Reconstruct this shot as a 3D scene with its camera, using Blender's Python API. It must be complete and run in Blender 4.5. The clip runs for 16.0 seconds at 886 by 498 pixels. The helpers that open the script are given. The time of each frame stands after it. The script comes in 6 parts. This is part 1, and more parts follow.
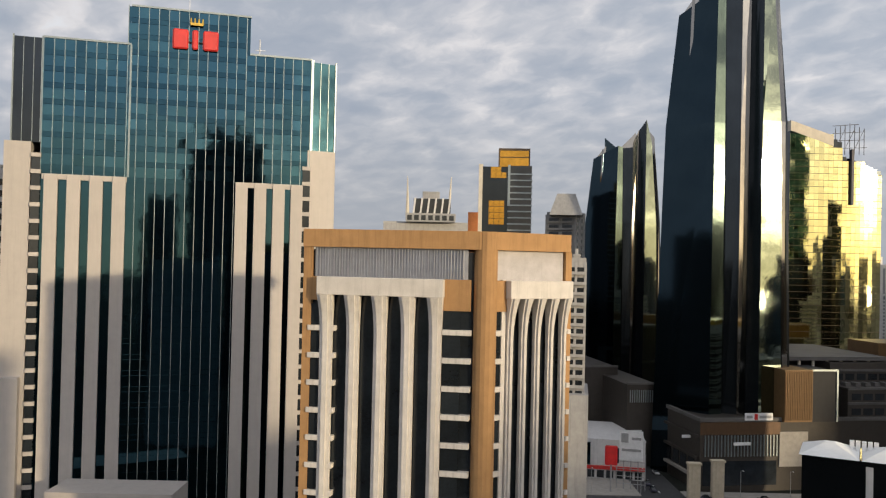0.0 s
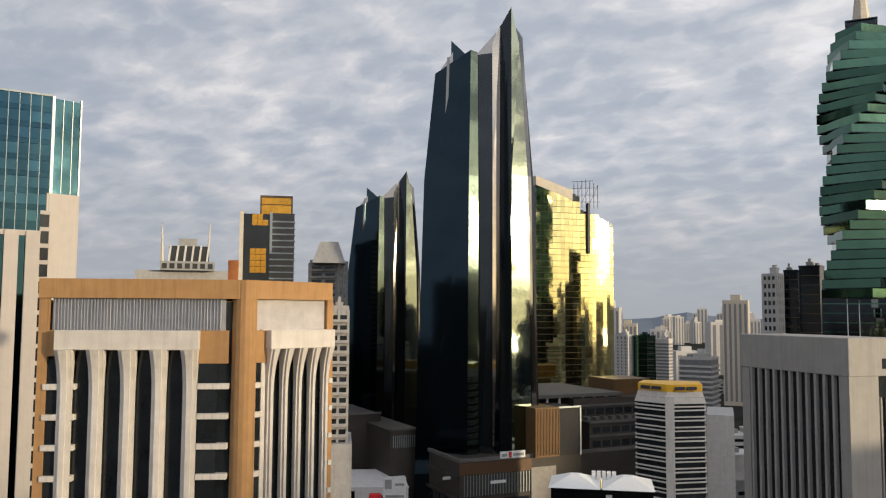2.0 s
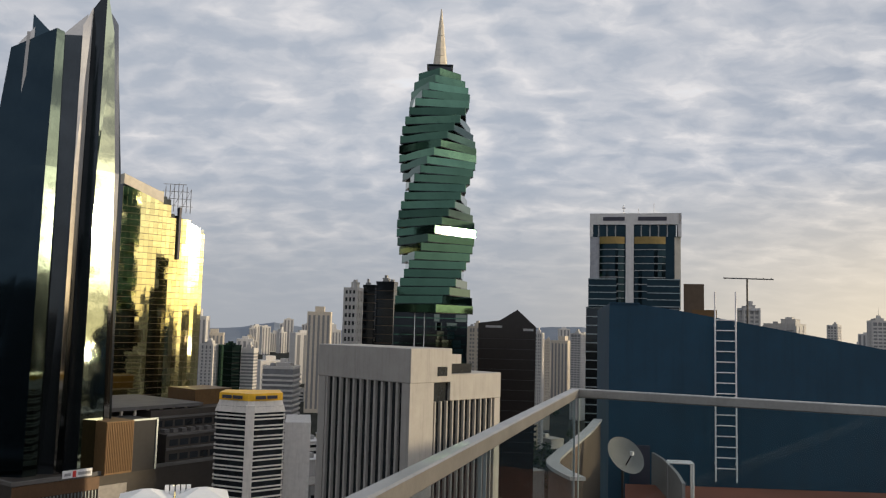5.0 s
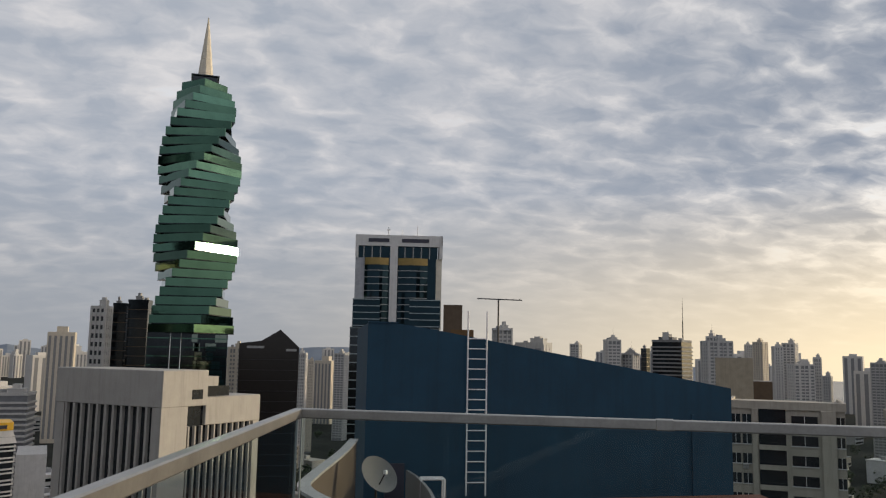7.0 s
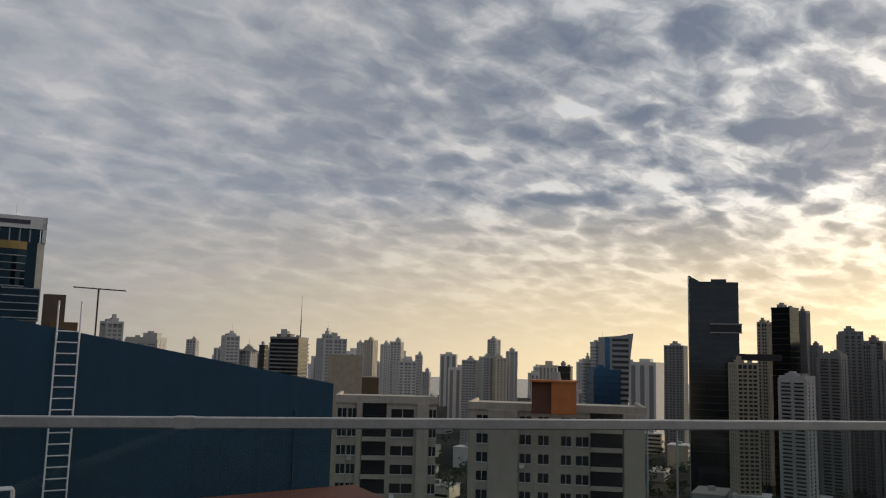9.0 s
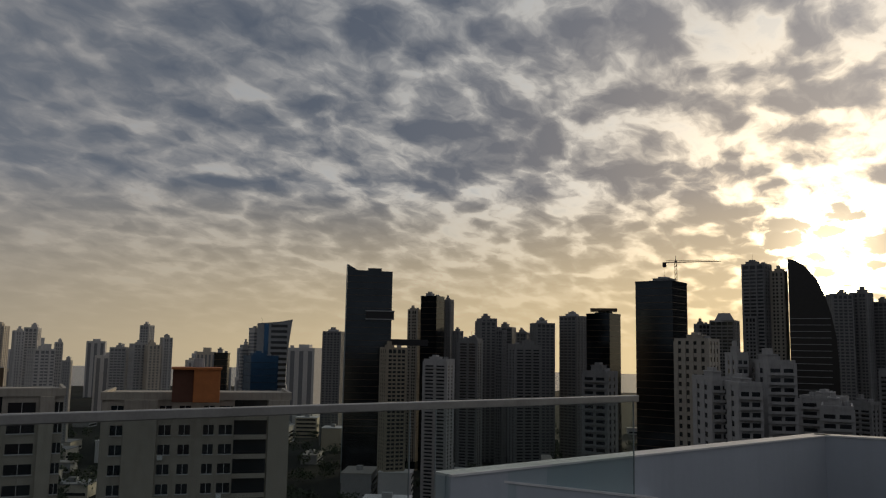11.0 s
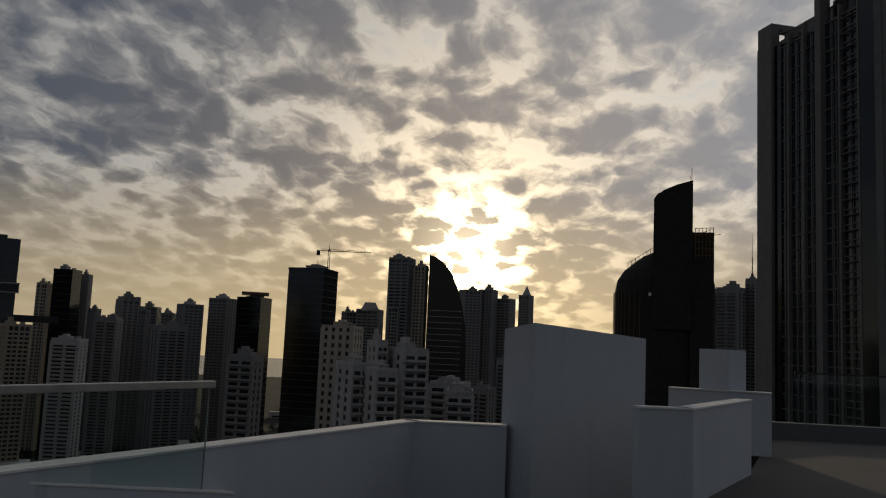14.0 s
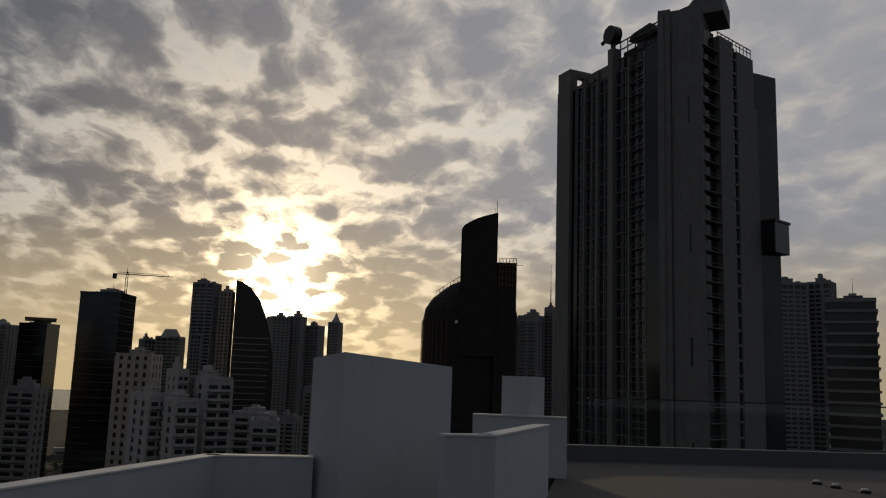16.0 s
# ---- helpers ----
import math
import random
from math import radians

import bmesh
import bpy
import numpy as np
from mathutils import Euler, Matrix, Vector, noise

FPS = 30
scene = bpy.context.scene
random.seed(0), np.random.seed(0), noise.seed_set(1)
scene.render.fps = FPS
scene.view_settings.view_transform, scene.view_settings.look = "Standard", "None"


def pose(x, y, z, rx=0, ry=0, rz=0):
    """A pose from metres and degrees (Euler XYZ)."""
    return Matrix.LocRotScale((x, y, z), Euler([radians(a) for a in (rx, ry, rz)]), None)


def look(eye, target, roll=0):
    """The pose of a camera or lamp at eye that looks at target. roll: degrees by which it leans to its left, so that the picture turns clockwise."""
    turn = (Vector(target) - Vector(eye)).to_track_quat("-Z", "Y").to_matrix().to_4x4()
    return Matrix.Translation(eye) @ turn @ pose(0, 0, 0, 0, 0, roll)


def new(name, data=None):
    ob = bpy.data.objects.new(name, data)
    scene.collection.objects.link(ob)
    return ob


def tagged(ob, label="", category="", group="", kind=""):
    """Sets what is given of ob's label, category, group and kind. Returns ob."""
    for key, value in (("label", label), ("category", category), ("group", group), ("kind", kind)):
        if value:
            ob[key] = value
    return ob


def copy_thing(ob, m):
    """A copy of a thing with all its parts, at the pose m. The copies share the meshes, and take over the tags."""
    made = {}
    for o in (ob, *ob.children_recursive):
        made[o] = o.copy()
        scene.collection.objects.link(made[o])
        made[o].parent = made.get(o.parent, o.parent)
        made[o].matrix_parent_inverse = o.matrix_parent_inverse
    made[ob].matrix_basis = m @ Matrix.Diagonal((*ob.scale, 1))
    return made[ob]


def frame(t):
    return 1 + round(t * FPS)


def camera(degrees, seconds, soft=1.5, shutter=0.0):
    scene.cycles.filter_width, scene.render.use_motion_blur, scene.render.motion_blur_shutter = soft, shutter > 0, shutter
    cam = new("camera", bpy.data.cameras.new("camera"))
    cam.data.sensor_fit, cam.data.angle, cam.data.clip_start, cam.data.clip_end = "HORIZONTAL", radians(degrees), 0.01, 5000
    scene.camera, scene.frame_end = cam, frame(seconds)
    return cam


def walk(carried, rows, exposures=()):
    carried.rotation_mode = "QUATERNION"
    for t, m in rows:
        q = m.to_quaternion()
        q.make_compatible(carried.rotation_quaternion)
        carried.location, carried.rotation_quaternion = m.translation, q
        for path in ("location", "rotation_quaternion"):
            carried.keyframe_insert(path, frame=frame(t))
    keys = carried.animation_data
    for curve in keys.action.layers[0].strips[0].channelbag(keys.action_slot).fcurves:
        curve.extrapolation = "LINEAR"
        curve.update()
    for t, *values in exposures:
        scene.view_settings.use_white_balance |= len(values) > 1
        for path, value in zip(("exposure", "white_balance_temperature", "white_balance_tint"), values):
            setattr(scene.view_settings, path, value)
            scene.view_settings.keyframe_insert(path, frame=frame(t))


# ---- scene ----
# ---- the camera and its path: seconds, x, y, z, yaw, pitch, roll ----
cam = camera(56.2, 16.0, soft=1.2)
PATH = [
    (0.0, -0.046, 2.227, 0.001, -0.21, 0.78, -1.28),
    (0.5, 0.045, 2.284, -0.003, -3.73, 2.35, -0.84),
    (1.0, 0.142, 2.341, -0.002, -7.05, 3.16, -0.54),
    (1.5, 0.226, 2.387, -0.000, -11.28, 3.84, -0.38),
    (2.0, 0.293, 2.429, 0.003, -16.38, 4.32, -0.30),
    (2.5, 0.345, 2.472, 0.026, -19.57, 4.44, -0.25),
    (3.0, 0.432, 2.476, 0.021, -24.80, 4.50, -0.05),
    (3.5, 0.600, 2.443, -0.009, -30.07, 4.59, -0.16),
    (4.0, 0.766, 2.436, -0.000, -35.06, 4.64, -0.66),
    (4.2, 0.817, 2.449, -0.009, -37.03, 4.67, -0.90),
    (6.3, 1.170, 2.325, 0.035, -53.16, 6.86, -1.19),
    (6.5, 1.249, 2.357, 0.018, -54.45, 6.93, -1.09),
    (7.0, 1.455, 2.444, -0.024, -60.25, 7.12, -1.04),
    (7.5, 1.634, 2.532, -0.022, -65.28, 7.27, -1.23),
    (8.0, 1.834, 2.483, -0.038, -69.82, 7.13, -0.96),
    (8.5, 1.991, 2.344, -0.021, -76.60, 7.26, -1.17),
    (9.0, 2.147, 2.061, -0.050, -85.94, 7.45, -1.48),
    (9.5, 2.303, 1.696, -0.008, -95.03, 7.41, -1.05),
    (9.7, 2.353, 1.496, -0.008, -97.08, 7.36, -1.05),
    (11.8, 2.707, -1.161, -0.019, -115.40, 6.72, -1.32),
    (12.0, 2.735, -1.201, -0.015, -116.98, 6.66, -1.53),
    (12.5, 2.779, -1.247, -0.020, -121.50, 6.52, -2.00),
    (13.0, 2.829, -1.289, -0.026, -126.00, 6.49, -2.30),
    (13.5, 2.858, -1.312, -0.019, -129.41, 6.50, -2.32),
    (14.0, 2.884, -1.341, -0.016, -132.47, 6.67, -2.57),
    (14.5, 2.921, -1.382, -0.007, -135.75, 6.84, -2.45),
    (15.0, 2.923, -1.379, -0.005, -139.04, 7.01, -2.32),
    (15.5, 2.905, -1.357, 0.005, -142.58, 7.59, -2.09),
    (16.0, 2.894, -1.344, 0.011, -145.53, 9.04, -1.95),
]
EXPOSURES = [(0.0, 0.54), (4.0, 0.54), (6.5, 0.36), (8.0, 0.2), (9.5, -0.25), (12.0, -1.22), (16.0, -1.4)]
walk(cam, [(t, pose(x, y, z, 90 + pitch, roll, yaw)) for t, x, y, z, yaw, pitch, roll in PATH], EXPOSURES)

GROUND = -74.0
SUN_AZ, SUN_EL = 134.0, 6.6          # clockwise from +y, degrees
ROW_AZ = 138.0                       # the way the cloud rows run
sun_dir = Vector((math.sin(radians(SUN_AZ)) * math.cos(radians(SUN_EL)), math.cos(radians(SUN_AZ)) * math.cos(radians(SUN_EL)), math.sin(radians(SUN_EL))))


# ---- sky ----
def node(nt, kind, **sockets):
    n = nt.nodes.new(kind)
    for key, value in sockets.items():
        key = int(key[1:]) if key[0] == "i" and key[1:].isdigit() else key.replace("_", " ")
        if hasattr(value, "links"):
            nt.links.new(value, n.inputs[key])
        else:
            n.inputs[key].default_value = value
    return n


def maths(nt, op, a, b=0.0, clamp=False):
    n = nt.nodes.new("ShaderNodeMath")
    n.operation, n.use_clamp = op, clamp
    for k, v in enumerate((a, b)):
        if hasattr(v, "links"):
            nt.links.new(v, n.inputs[k])
        else:
            n.inputs[k].default_value = v
    return n.outputs[0]


def mixed(nt, fac, a, b, blend="MIX"):
    n = nt.nodes.new("ShaderNodeMix")
    n.data_type, n.blend_type = "RGBA", blend
    for k, v in ((0, fac), (6, a), (7, b)):
        if hasattr(v, "links"):
            nt.links.new(v, n.inputs[k])
        else:
            n.inputs[k].default_value = (*v, 1) if isinstance(v, tuple) else v
    return n.outputs[2]


def ramp(nt, fac, stops):
    n = nt.nodes.new("ShaderNodeValToRGB")
    nt.links.new(fac, n.inputs[0])
    el = n.color_ramp.elements
    while len(el) < len(stops):
        el.new(0.5)
    for e, (pos, col) in zip(el, stops):
        e.position, e.color = pos, (*(col if isinstance(col, tuple) else (col,) * 3), 1)
    return n.outputs[0]


def make_sky():
    world = bpy.data.worlds.new("morning_sky")
    scene.world = world
    world.use_nodes = True
    nt = world.node_tree
    nt.nodes.clear()
    coord = nt.nodes.new("ShaderNodeTexCoord").outputs["Generated"]
    sep = node(nt, "ShaderNodeSeparateXYZ", Vector=coord)
    x, y, z = sep.outputs
    # flat cloud deck seen in perspective; its rows run towards the sun's side
    up = maths(nt, "ADD", maths(nt, "MAXIMUM", z, 0.0), 0.26)
    dx, dy = maths(nt, "DIVIDE", x, up), maths(nt, "DIVIDE", y, up)
    ra, rb = math.sin(radians(ROW_AZ)), math.cos(radians(ROW_AZ))
    along = maths(nt, "ADD", maths(nt, "MULTIPLY", dx, ra), maths(nt, "MULTIPLY", dy, rb))
    across = maths(nt, "ADD", maths(nt, "MULTIPLY", dx, -rb), maths(nt, "MULTIPLY", dy, ra))
    deck = node(nt, "ShaderNodeCombineXYZ", X=maths(nt, "MULTIPLY", along, 0.8), Y=across, Z=0.0).outputs[0]
    drift = node(nt, "ShaderNodeTexNoise", Vector=deck, Scale=6.0, Detail=3.0, Roughness=0.6).outputs[1]
    bent = mixed(nt, 1.0, deck, mixed(nt, 1.0, drift, (0.13, 0.13, 0.0), "MULTIPLY"), "ADD")
    rows = node(nt, "ShaderNodeCombineXYZ", X=maths(nt, "MULTIPLY", along, 0.5), Y=across, Z=4.0).outputs[0]
    big = node(nt, "ShaderNodeTexNoise", Vector=deck, Scale=1.7, Detail=2.0, Roughness=0.5).outputs[0]
    row = node(nt, "ShaderNodeTexNoise", Vector=rows, Scale=4.6, Detail=3.0, Roughness=0.55).outputs[0]
    fine = node(nt, "ShaderNodeTexNoise", Vector=bent, Scale=17.0, Detail=5.0, Roughness=0.6).outputs[0]
    puff = nt.nodes.new("ShaderNodeTexVoronoi")
    puff.feature = "SMOOTH_F1"
    nt.links.new(bent, puff.inputs["Vector"])
    puff.inputs["Scale"].default_value, puff.inputs["Smoothness"].default_value = 12.0, 0.5
    mid = node(nt, "ShaderNodeTexNoise", Vector=bent, Scale=7.0, Detail=4.0, Roughness=0.55).outputs[0]
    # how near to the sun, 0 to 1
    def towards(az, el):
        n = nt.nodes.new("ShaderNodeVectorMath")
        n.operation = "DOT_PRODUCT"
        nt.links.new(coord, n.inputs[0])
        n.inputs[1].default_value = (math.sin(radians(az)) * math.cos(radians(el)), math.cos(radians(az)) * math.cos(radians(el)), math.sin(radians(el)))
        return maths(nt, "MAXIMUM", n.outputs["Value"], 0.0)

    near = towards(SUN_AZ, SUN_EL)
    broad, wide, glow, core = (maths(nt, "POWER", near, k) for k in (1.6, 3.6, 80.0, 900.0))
    # thin places between the puffs and rows let the light through, crisper towards the sun
    lumps = maths(nt, "MULTIPLY", maths(nt, "SUBTRACT", puff.outputs["Distance"], 0.42), 0.85)
    lumps = maths(nt, "ADD", lumps, maths(nt, "MULTIPLY", maths(nt, "SUBTRACT", 0.5, mid), 1.15))
    lumps = maths(nt, "ADD", lumps, maths(nt, "MULTIPLY", maths(nt, "SUBTRACT", 0.5, fine), 0.9))
    lumps = maths(nt, "ADD", lumps, maths(nt, "MULTIPLY", maths(nt, "SUBTRACT", 0.5, row), 0.95))
    gap = maths(nt, "ADD", maths(nt, "MULTIPLY", lumps, maths(nt, "ADD", maths(nt, "MULTIPLY", wide, 0.85), 0.50)), 0.39)
    gap = maths(nt, "ADD", gap, maths(nt, "MULTIPLY", maths(nt, "SUBTRACT", 0.5, big), 0.6))
    gap = maths(nt, "SUBTRACT", gap, maths(nt, "MULTIPLY", wide, 0.10))
    sky = nt.nodes.new("ShaderNodeTexSky")
    sky.sky_type, sky.sun_disc = "NISHITA", False
    sky.sun_elevation, sky.sun_rotation = radians(SUN_EL), radians(SUN_AZ)
    clear = mixed(nt, 1.0, sky.outputs[0], (0.085, 0.085, 0.085), "MULTIPLY")
    clear = mixed(nt, 0.7, clear, (0.36, 0.50, 0.66))
    open_side = maths(nt, "POWER", towards(172, 28), 3.5)
    thick_side = maths(nt, "POWER", towards(106, 32), 8.0)
    bright_side = maths(nt, "POWER", towards(44, 18), 6.0)
    lit = mixed(nt, wide, (0.68, 0.64, 0.62), (2.6, 2.32, 1.90))
    shade = mixed(nt, open_side, (0.245, 0.278, 0.335), (0.78, 0.80, 0.88))
    bank = mixed(nt, ramp(nt, gap, [(0.08, 0.0), (0.32, 0.10), (0.52, 0.30), (0.70, 0.60), (0.95, 1.0)]), shade, lit)
    col = mixed(nt, ramp(nt, gap, [(0.68, 0.0), (0.95, 0.55)]), bank, mixed(nt, open_side, clear, (1.1, 1.22, 1.34)))
    col = mixed(nt, maths(nt, "MULTIPLY", thick_side, 0.85), col, mixed(nt, 1.0, col, (0.50, 0.57, 0.68), "MULTIPLY"))
    col = mixed(nt, bright_side, col, mixed(nt, 1.0, col, (1.12, 1.12, 1.11), "MULTIPLY"))
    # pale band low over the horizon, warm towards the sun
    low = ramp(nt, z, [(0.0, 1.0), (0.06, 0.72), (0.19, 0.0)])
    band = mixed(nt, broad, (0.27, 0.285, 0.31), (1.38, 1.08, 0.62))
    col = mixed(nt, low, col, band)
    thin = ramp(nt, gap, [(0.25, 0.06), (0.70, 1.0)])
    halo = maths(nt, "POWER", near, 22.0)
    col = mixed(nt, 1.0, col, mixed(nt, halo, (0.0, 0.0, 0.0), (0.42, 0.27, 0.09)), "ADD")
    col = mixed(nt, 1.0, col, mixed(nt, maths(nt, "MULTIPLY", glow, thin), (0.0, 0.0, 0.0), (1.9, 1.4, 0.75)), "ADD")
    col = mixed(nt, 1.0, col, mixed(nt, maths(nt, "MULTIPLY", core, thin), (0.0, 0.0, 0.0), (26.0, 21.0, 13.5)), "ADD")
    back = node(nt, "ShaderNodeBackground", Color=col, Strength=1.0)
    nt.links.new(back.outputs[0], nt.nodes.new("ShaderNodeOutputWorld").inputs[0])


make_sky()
sun = new("sun", bpy.data.lights.new("sun", "SUN"))
sun.data.energy, sun.data.angle, sun.data.color = 2.3, radians(1.5), (1.0, 0.80, 0.52)
sun.matrix_world = look(sun_dir * 300, (0, 0, 0))


# ---- materials ----
MATS = {}


def mat(name, color, rough=0.7, metal=0.0, vary=0.18, size=0.6, bump=0.15, piece=0.0, stain=0.0, wave=0.0):
    """Painted or mineral surface: two scales of noise, fine relief, upright stains, per-piece variation."""
    if name in MATS:
        return MATS[name]
    m = bpy.data.materials.new(name)
    m.use_nodes = True
    nt = m.node_tree
    bsdf = nt.nodes["Principled BSDF"]
    coord = nt.nodes.new("ShaderNodeTexCoord").outputs["Object"]
    a = node(nt, "ShaderNodeTexNoise", Vector=coord, Scale=size, Detail=4.0, Roughness=0.6).outputs[0]
    b = node(nt, "ShaderNodeTexNoise", Vector=coord, Scale=size * 14, Detail=3.0, Roughness=0.6).outputs[0]
    mixv = maths(nt, "ADD", maths(nt, "MULTIPLY", a, 0.7), maths(nt, "MULTIPLY", b, 0.3))
    lo, hi = tuple(c * (1 - vary) for c in color), tuple(min(1, c * (1 + vary)) for c in color)
    col = mixed(nt, ramp(nt, mixv, [(0.3, 0.0), (0.7, 1.0)]), lo, hi)
    if stain:
        mp = node(nt, "ShaderNodeMapping", Vector=coord, Scale=(1.6, 1.6, 0.09))
        s = node(nt, "ShaderNodeTexNoise", Vector=mp.outputs[0], Scale=1.0, Detail=5.0, Roughness=0.7).outputs[0]
        col = mixed(nt, maths(nt, "MULTIPLY", ramp(nt, s, [(0.50, 0.0), (0.72, 1.0)]), stain), col, tuple(c * 0.45 for c in color))
    if piece:
        rnd = nt.nodes.new("ShaderNodeObjectInfo").outputs["Random"]
        k = maths(nt, "ADD", maths(nt, "MULTIPLY", rnd, 2 * piece), 1 - piece)
        comb = node(nt, "ShaderNodeCombineXYZ", X=k, Y=k, Z=k).outputs[0]
        col = mixed(nt, 1.0, col, comb, "MULTIPLY")
    nt.links.new(col, bsdf.inputs["Base Color"])
    bsdf.inputs["Metallic"].default_value = metal
    nt.links.new(maths(nt, "ADD", maths(nt, "MULTIPLY", b, 0.2 * rough), rough * 0.9), bsdf.inputs["Roughness"])
    if wave:
        w = node(nt, "ShaderNodeTexNoise", Vector=coord, Scale=0.35, Detail=2.0, Roughness=0.5).outputs[0]
        bp = node(nt, "ShaderNodeBump", Height=w, Strength=wave, Distance=0.25)
        nt.links.new(bp.outputs[0], bsdf.inputs["Normal"])
    elif bump:
        bp = node(nt, "ShaderNodeBump", Height=b, Strength=bump, Distance=0.02)
        nt.links.new(bp.outputs[0], bsdf.inputs["Normal"])
    MATS[name] = m
    return m


WHITE = mat("white_render", (0.56, 0.55, 0.545), 0.8, vary=0.10, stain=0.35)
RIBWALL = mat("weathered_ribbed_concrete", (0.34, 0.325, 0.30), 0.8, vary=0.10, size=0.4, stain=0.3)
CREAM = mat("cream_render", (0.58, 0.53, 0.44), 0.8, vary=0.12, stain=0.3)
BEIGE = mat("beige_render", (0.46, 0.40, 0.30), 0.85, stain=0.3)
GREY = mat("grey_concrete", (0.30, 0.30, 0.30), 0.85, stain=0.3)
TAN = mat("ochre_render", (0.38, 0.215, 0.09), 0.85, vary=0.14, stain=0.5, piece=0.05)
FIN = mat("weathered_white_fin", (0.60, 0.565, 0.52), 0.8, vary=0.12, stain=0.4, piece=0.06)
LOUVRE = mat("grey_metal_louvre", (0.34, 0.35, 0.38), 0.55, 0.3, vary=0.2, stain=0.4)
PANEL = mat("pale_cladding", (0.43, 0.395, 0.365), 0.7, vary=0.06, piece=0.05, stain=0.15)
ORANGE = mat("orange_render", (0.46, 0.16, 0.05), 0.85)
BRONZE = mat("bronze_cladding", (0.10, 0.07, 0.045), 0.4, 0.4)
GREYDECK = mat("dull_roof_deck", (0.10, 0.095, 0.09), 0.85, vary=0.3, size=0.15)
PODIUM = mat("brown_stone_cladding", (0.040, 0.033, 0.027), 0.6, 0.1, piece=0.12)
GOLDBOX = mat("ochre_metal_panel", (0.135, 0.075, 0.028), 0.55, 0.3, stain=0.25)
# distance haze is painted in: far windows lighter than the near glass
HAZEWIN = mat("haze_toned_window", (0.17, 0.175, 0.185), 0.45, bump=0)
HALFHAZEWIN = mat("half_haze_toned_window", (0.05, 0.055, 0.06), 0.4, bump=0)
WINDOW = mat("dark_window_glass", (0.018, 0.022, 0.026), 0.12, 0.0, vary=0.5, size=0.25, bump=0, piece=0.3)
TEAL = mat("teal_mirror_glass", (0.040, 0.096, 0.125), 0.05, 1.0, vary=0.10, size=0.05, bump=0, piece=0.25, wave=0.04)
TEALDEEP = mat("deep_teal_mirror_glass", (0.03, 0.074, 0.10), 0.05, 1.0, vary=0.2, size=0.05, bump=0, piece=0.2, wave=0.035)
SLATE = mat("slate_mirror_glass", (0.028, 0.045, 0.058), 0.07, 1.0, vary=0.12, size=0.04, bump=0, wave=0.02)
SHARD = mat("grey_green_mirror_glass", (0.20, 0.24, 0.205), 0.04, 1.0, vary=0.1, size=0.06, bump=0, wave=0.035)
# darker copy of the facet glass: a weaker reflection put into its tint
DIMSHARD = mat("dulled_reflection_green_glass", (0.085, 0.115, 0.105), 0.05, 1.0, vary=0.1, size=0.06, bump=0, wave=0.035)
SILVER = mat("silver_cladding", (0.33, 0.315, 0.295), 0.085, 1.0, vary=0.14, size=0.1, bump=0, wave=0.03)
DARKGLASS = mat("black_mirror_glass", (0.035, 0.042, 0.048), 0.10, 0.85, vary=0.25, size=0.1, bump=0, piece=0.2, wave=0.02)
# the yellow low sky that this glass mirrors is put into its gold tint
GOLDGLASS = mat("sky_gold_mirror_glass", (0.60, 0.57, 0.30), 0.05, 1.0, vary=0.12, size=0.12, bump=0, piece=0.07, wave=0.07)
GREENGLASS = mat("green_mirror_glass", (0.062, 0.125, 0.092), 0.07, 1.0, vary=0.2, size=0.12, bump=0, piece=0.35, wave=0.06)
AMBER = mat("amber_glass", (0.50, 0.26, 0.04), 0.15, 0.9, vary=0.3, size=0.3, bump=0)
BLUEGLASS = mat("blue_glass", (0.05, 0.12, 0.22), 0.15, 0.8, bump=0)
NAVYGLASS = mat("navy_mirror_glass", (0.014, 0.030, 0.040), 0.08, 0.9, vary=0.25, size=0.2, bump=0, wave=0.03)
GOLDBAND = mat("aged_gold_panel", (0.26, 0.18, 0.06), 0.4, 0.5, vary=0.2, bump=0)
MULLION = mat("pale_aluminium_mullion", (0.27, 0.31, 0.32), 0.4, 0.6, bump=0)
BLUEWALL = mat("dark_blue_painted_wall", (0.008, 0.043, 0.078), 0.85, vary=0.2, size=0.35, stain=0.35)
REDROOF = mat("faded_red_roof_paint", (0.17, 0.055, 0.032), 0.85, vary=0.25, size=0.5)
STEEL = mat("brushed_rail_steel", (0.34, 0.335, 0.32), 0.36, 0.8, vary=0.22, size=3.0, bump=0.03)
PAINTED = mat("white_painted_steel", (0.70, 0.70, 0.70), 0.5)
PARAPET = mat("white_painted_parapet", (0.40, 0.435, 0.48), 0.8, vary=0.06, size=0.8, stain=0.16)
CAP = mat("worn_parapet_cap", (0.62, 0.62, 0.62), 0.85, vary=0.2, size=3.0)
KERB = mat("dark_kerb_coating", (0.09, 0.10, 0.11), 0.8)
ROOFFLOOR = mat("grey_roof_coating", (0.058, 0.055, 0.053), 0.85, vary=0.22, size=0.5)
ASPHALT = mat("asphalt", (0.05, 0.05, 0.052), 0.85)
PAVING = mat("pale_paving", (0.32, 0.30, 0.27), 0.85)
RED = mat("red_sign_enamel", (0.55, 0.035, 0.03), 0.4, bump=0)
GOLDSIGN = mat("gold_sign_enamel", (0.55, 0.36, 0.06), 0.4, 0.3, bump=0)
YELLOW = mat("yellow_sign_panel", (0.75, 0.42, 0.02), 0.5, bump=0)
INK = mat("dark_sign_lettering", (0.03, 0.03, 0.05), 0.5, bump=0)
BLACKSTEEL = mat("dark_steel", (0.03, 0.03, 0.032), 0.5, 0.5, bump=0)
NET = mat("dark_scaffold_netting", (0.018, 0.016, 0.014), 0.9, vary=0.4, size=0.4)
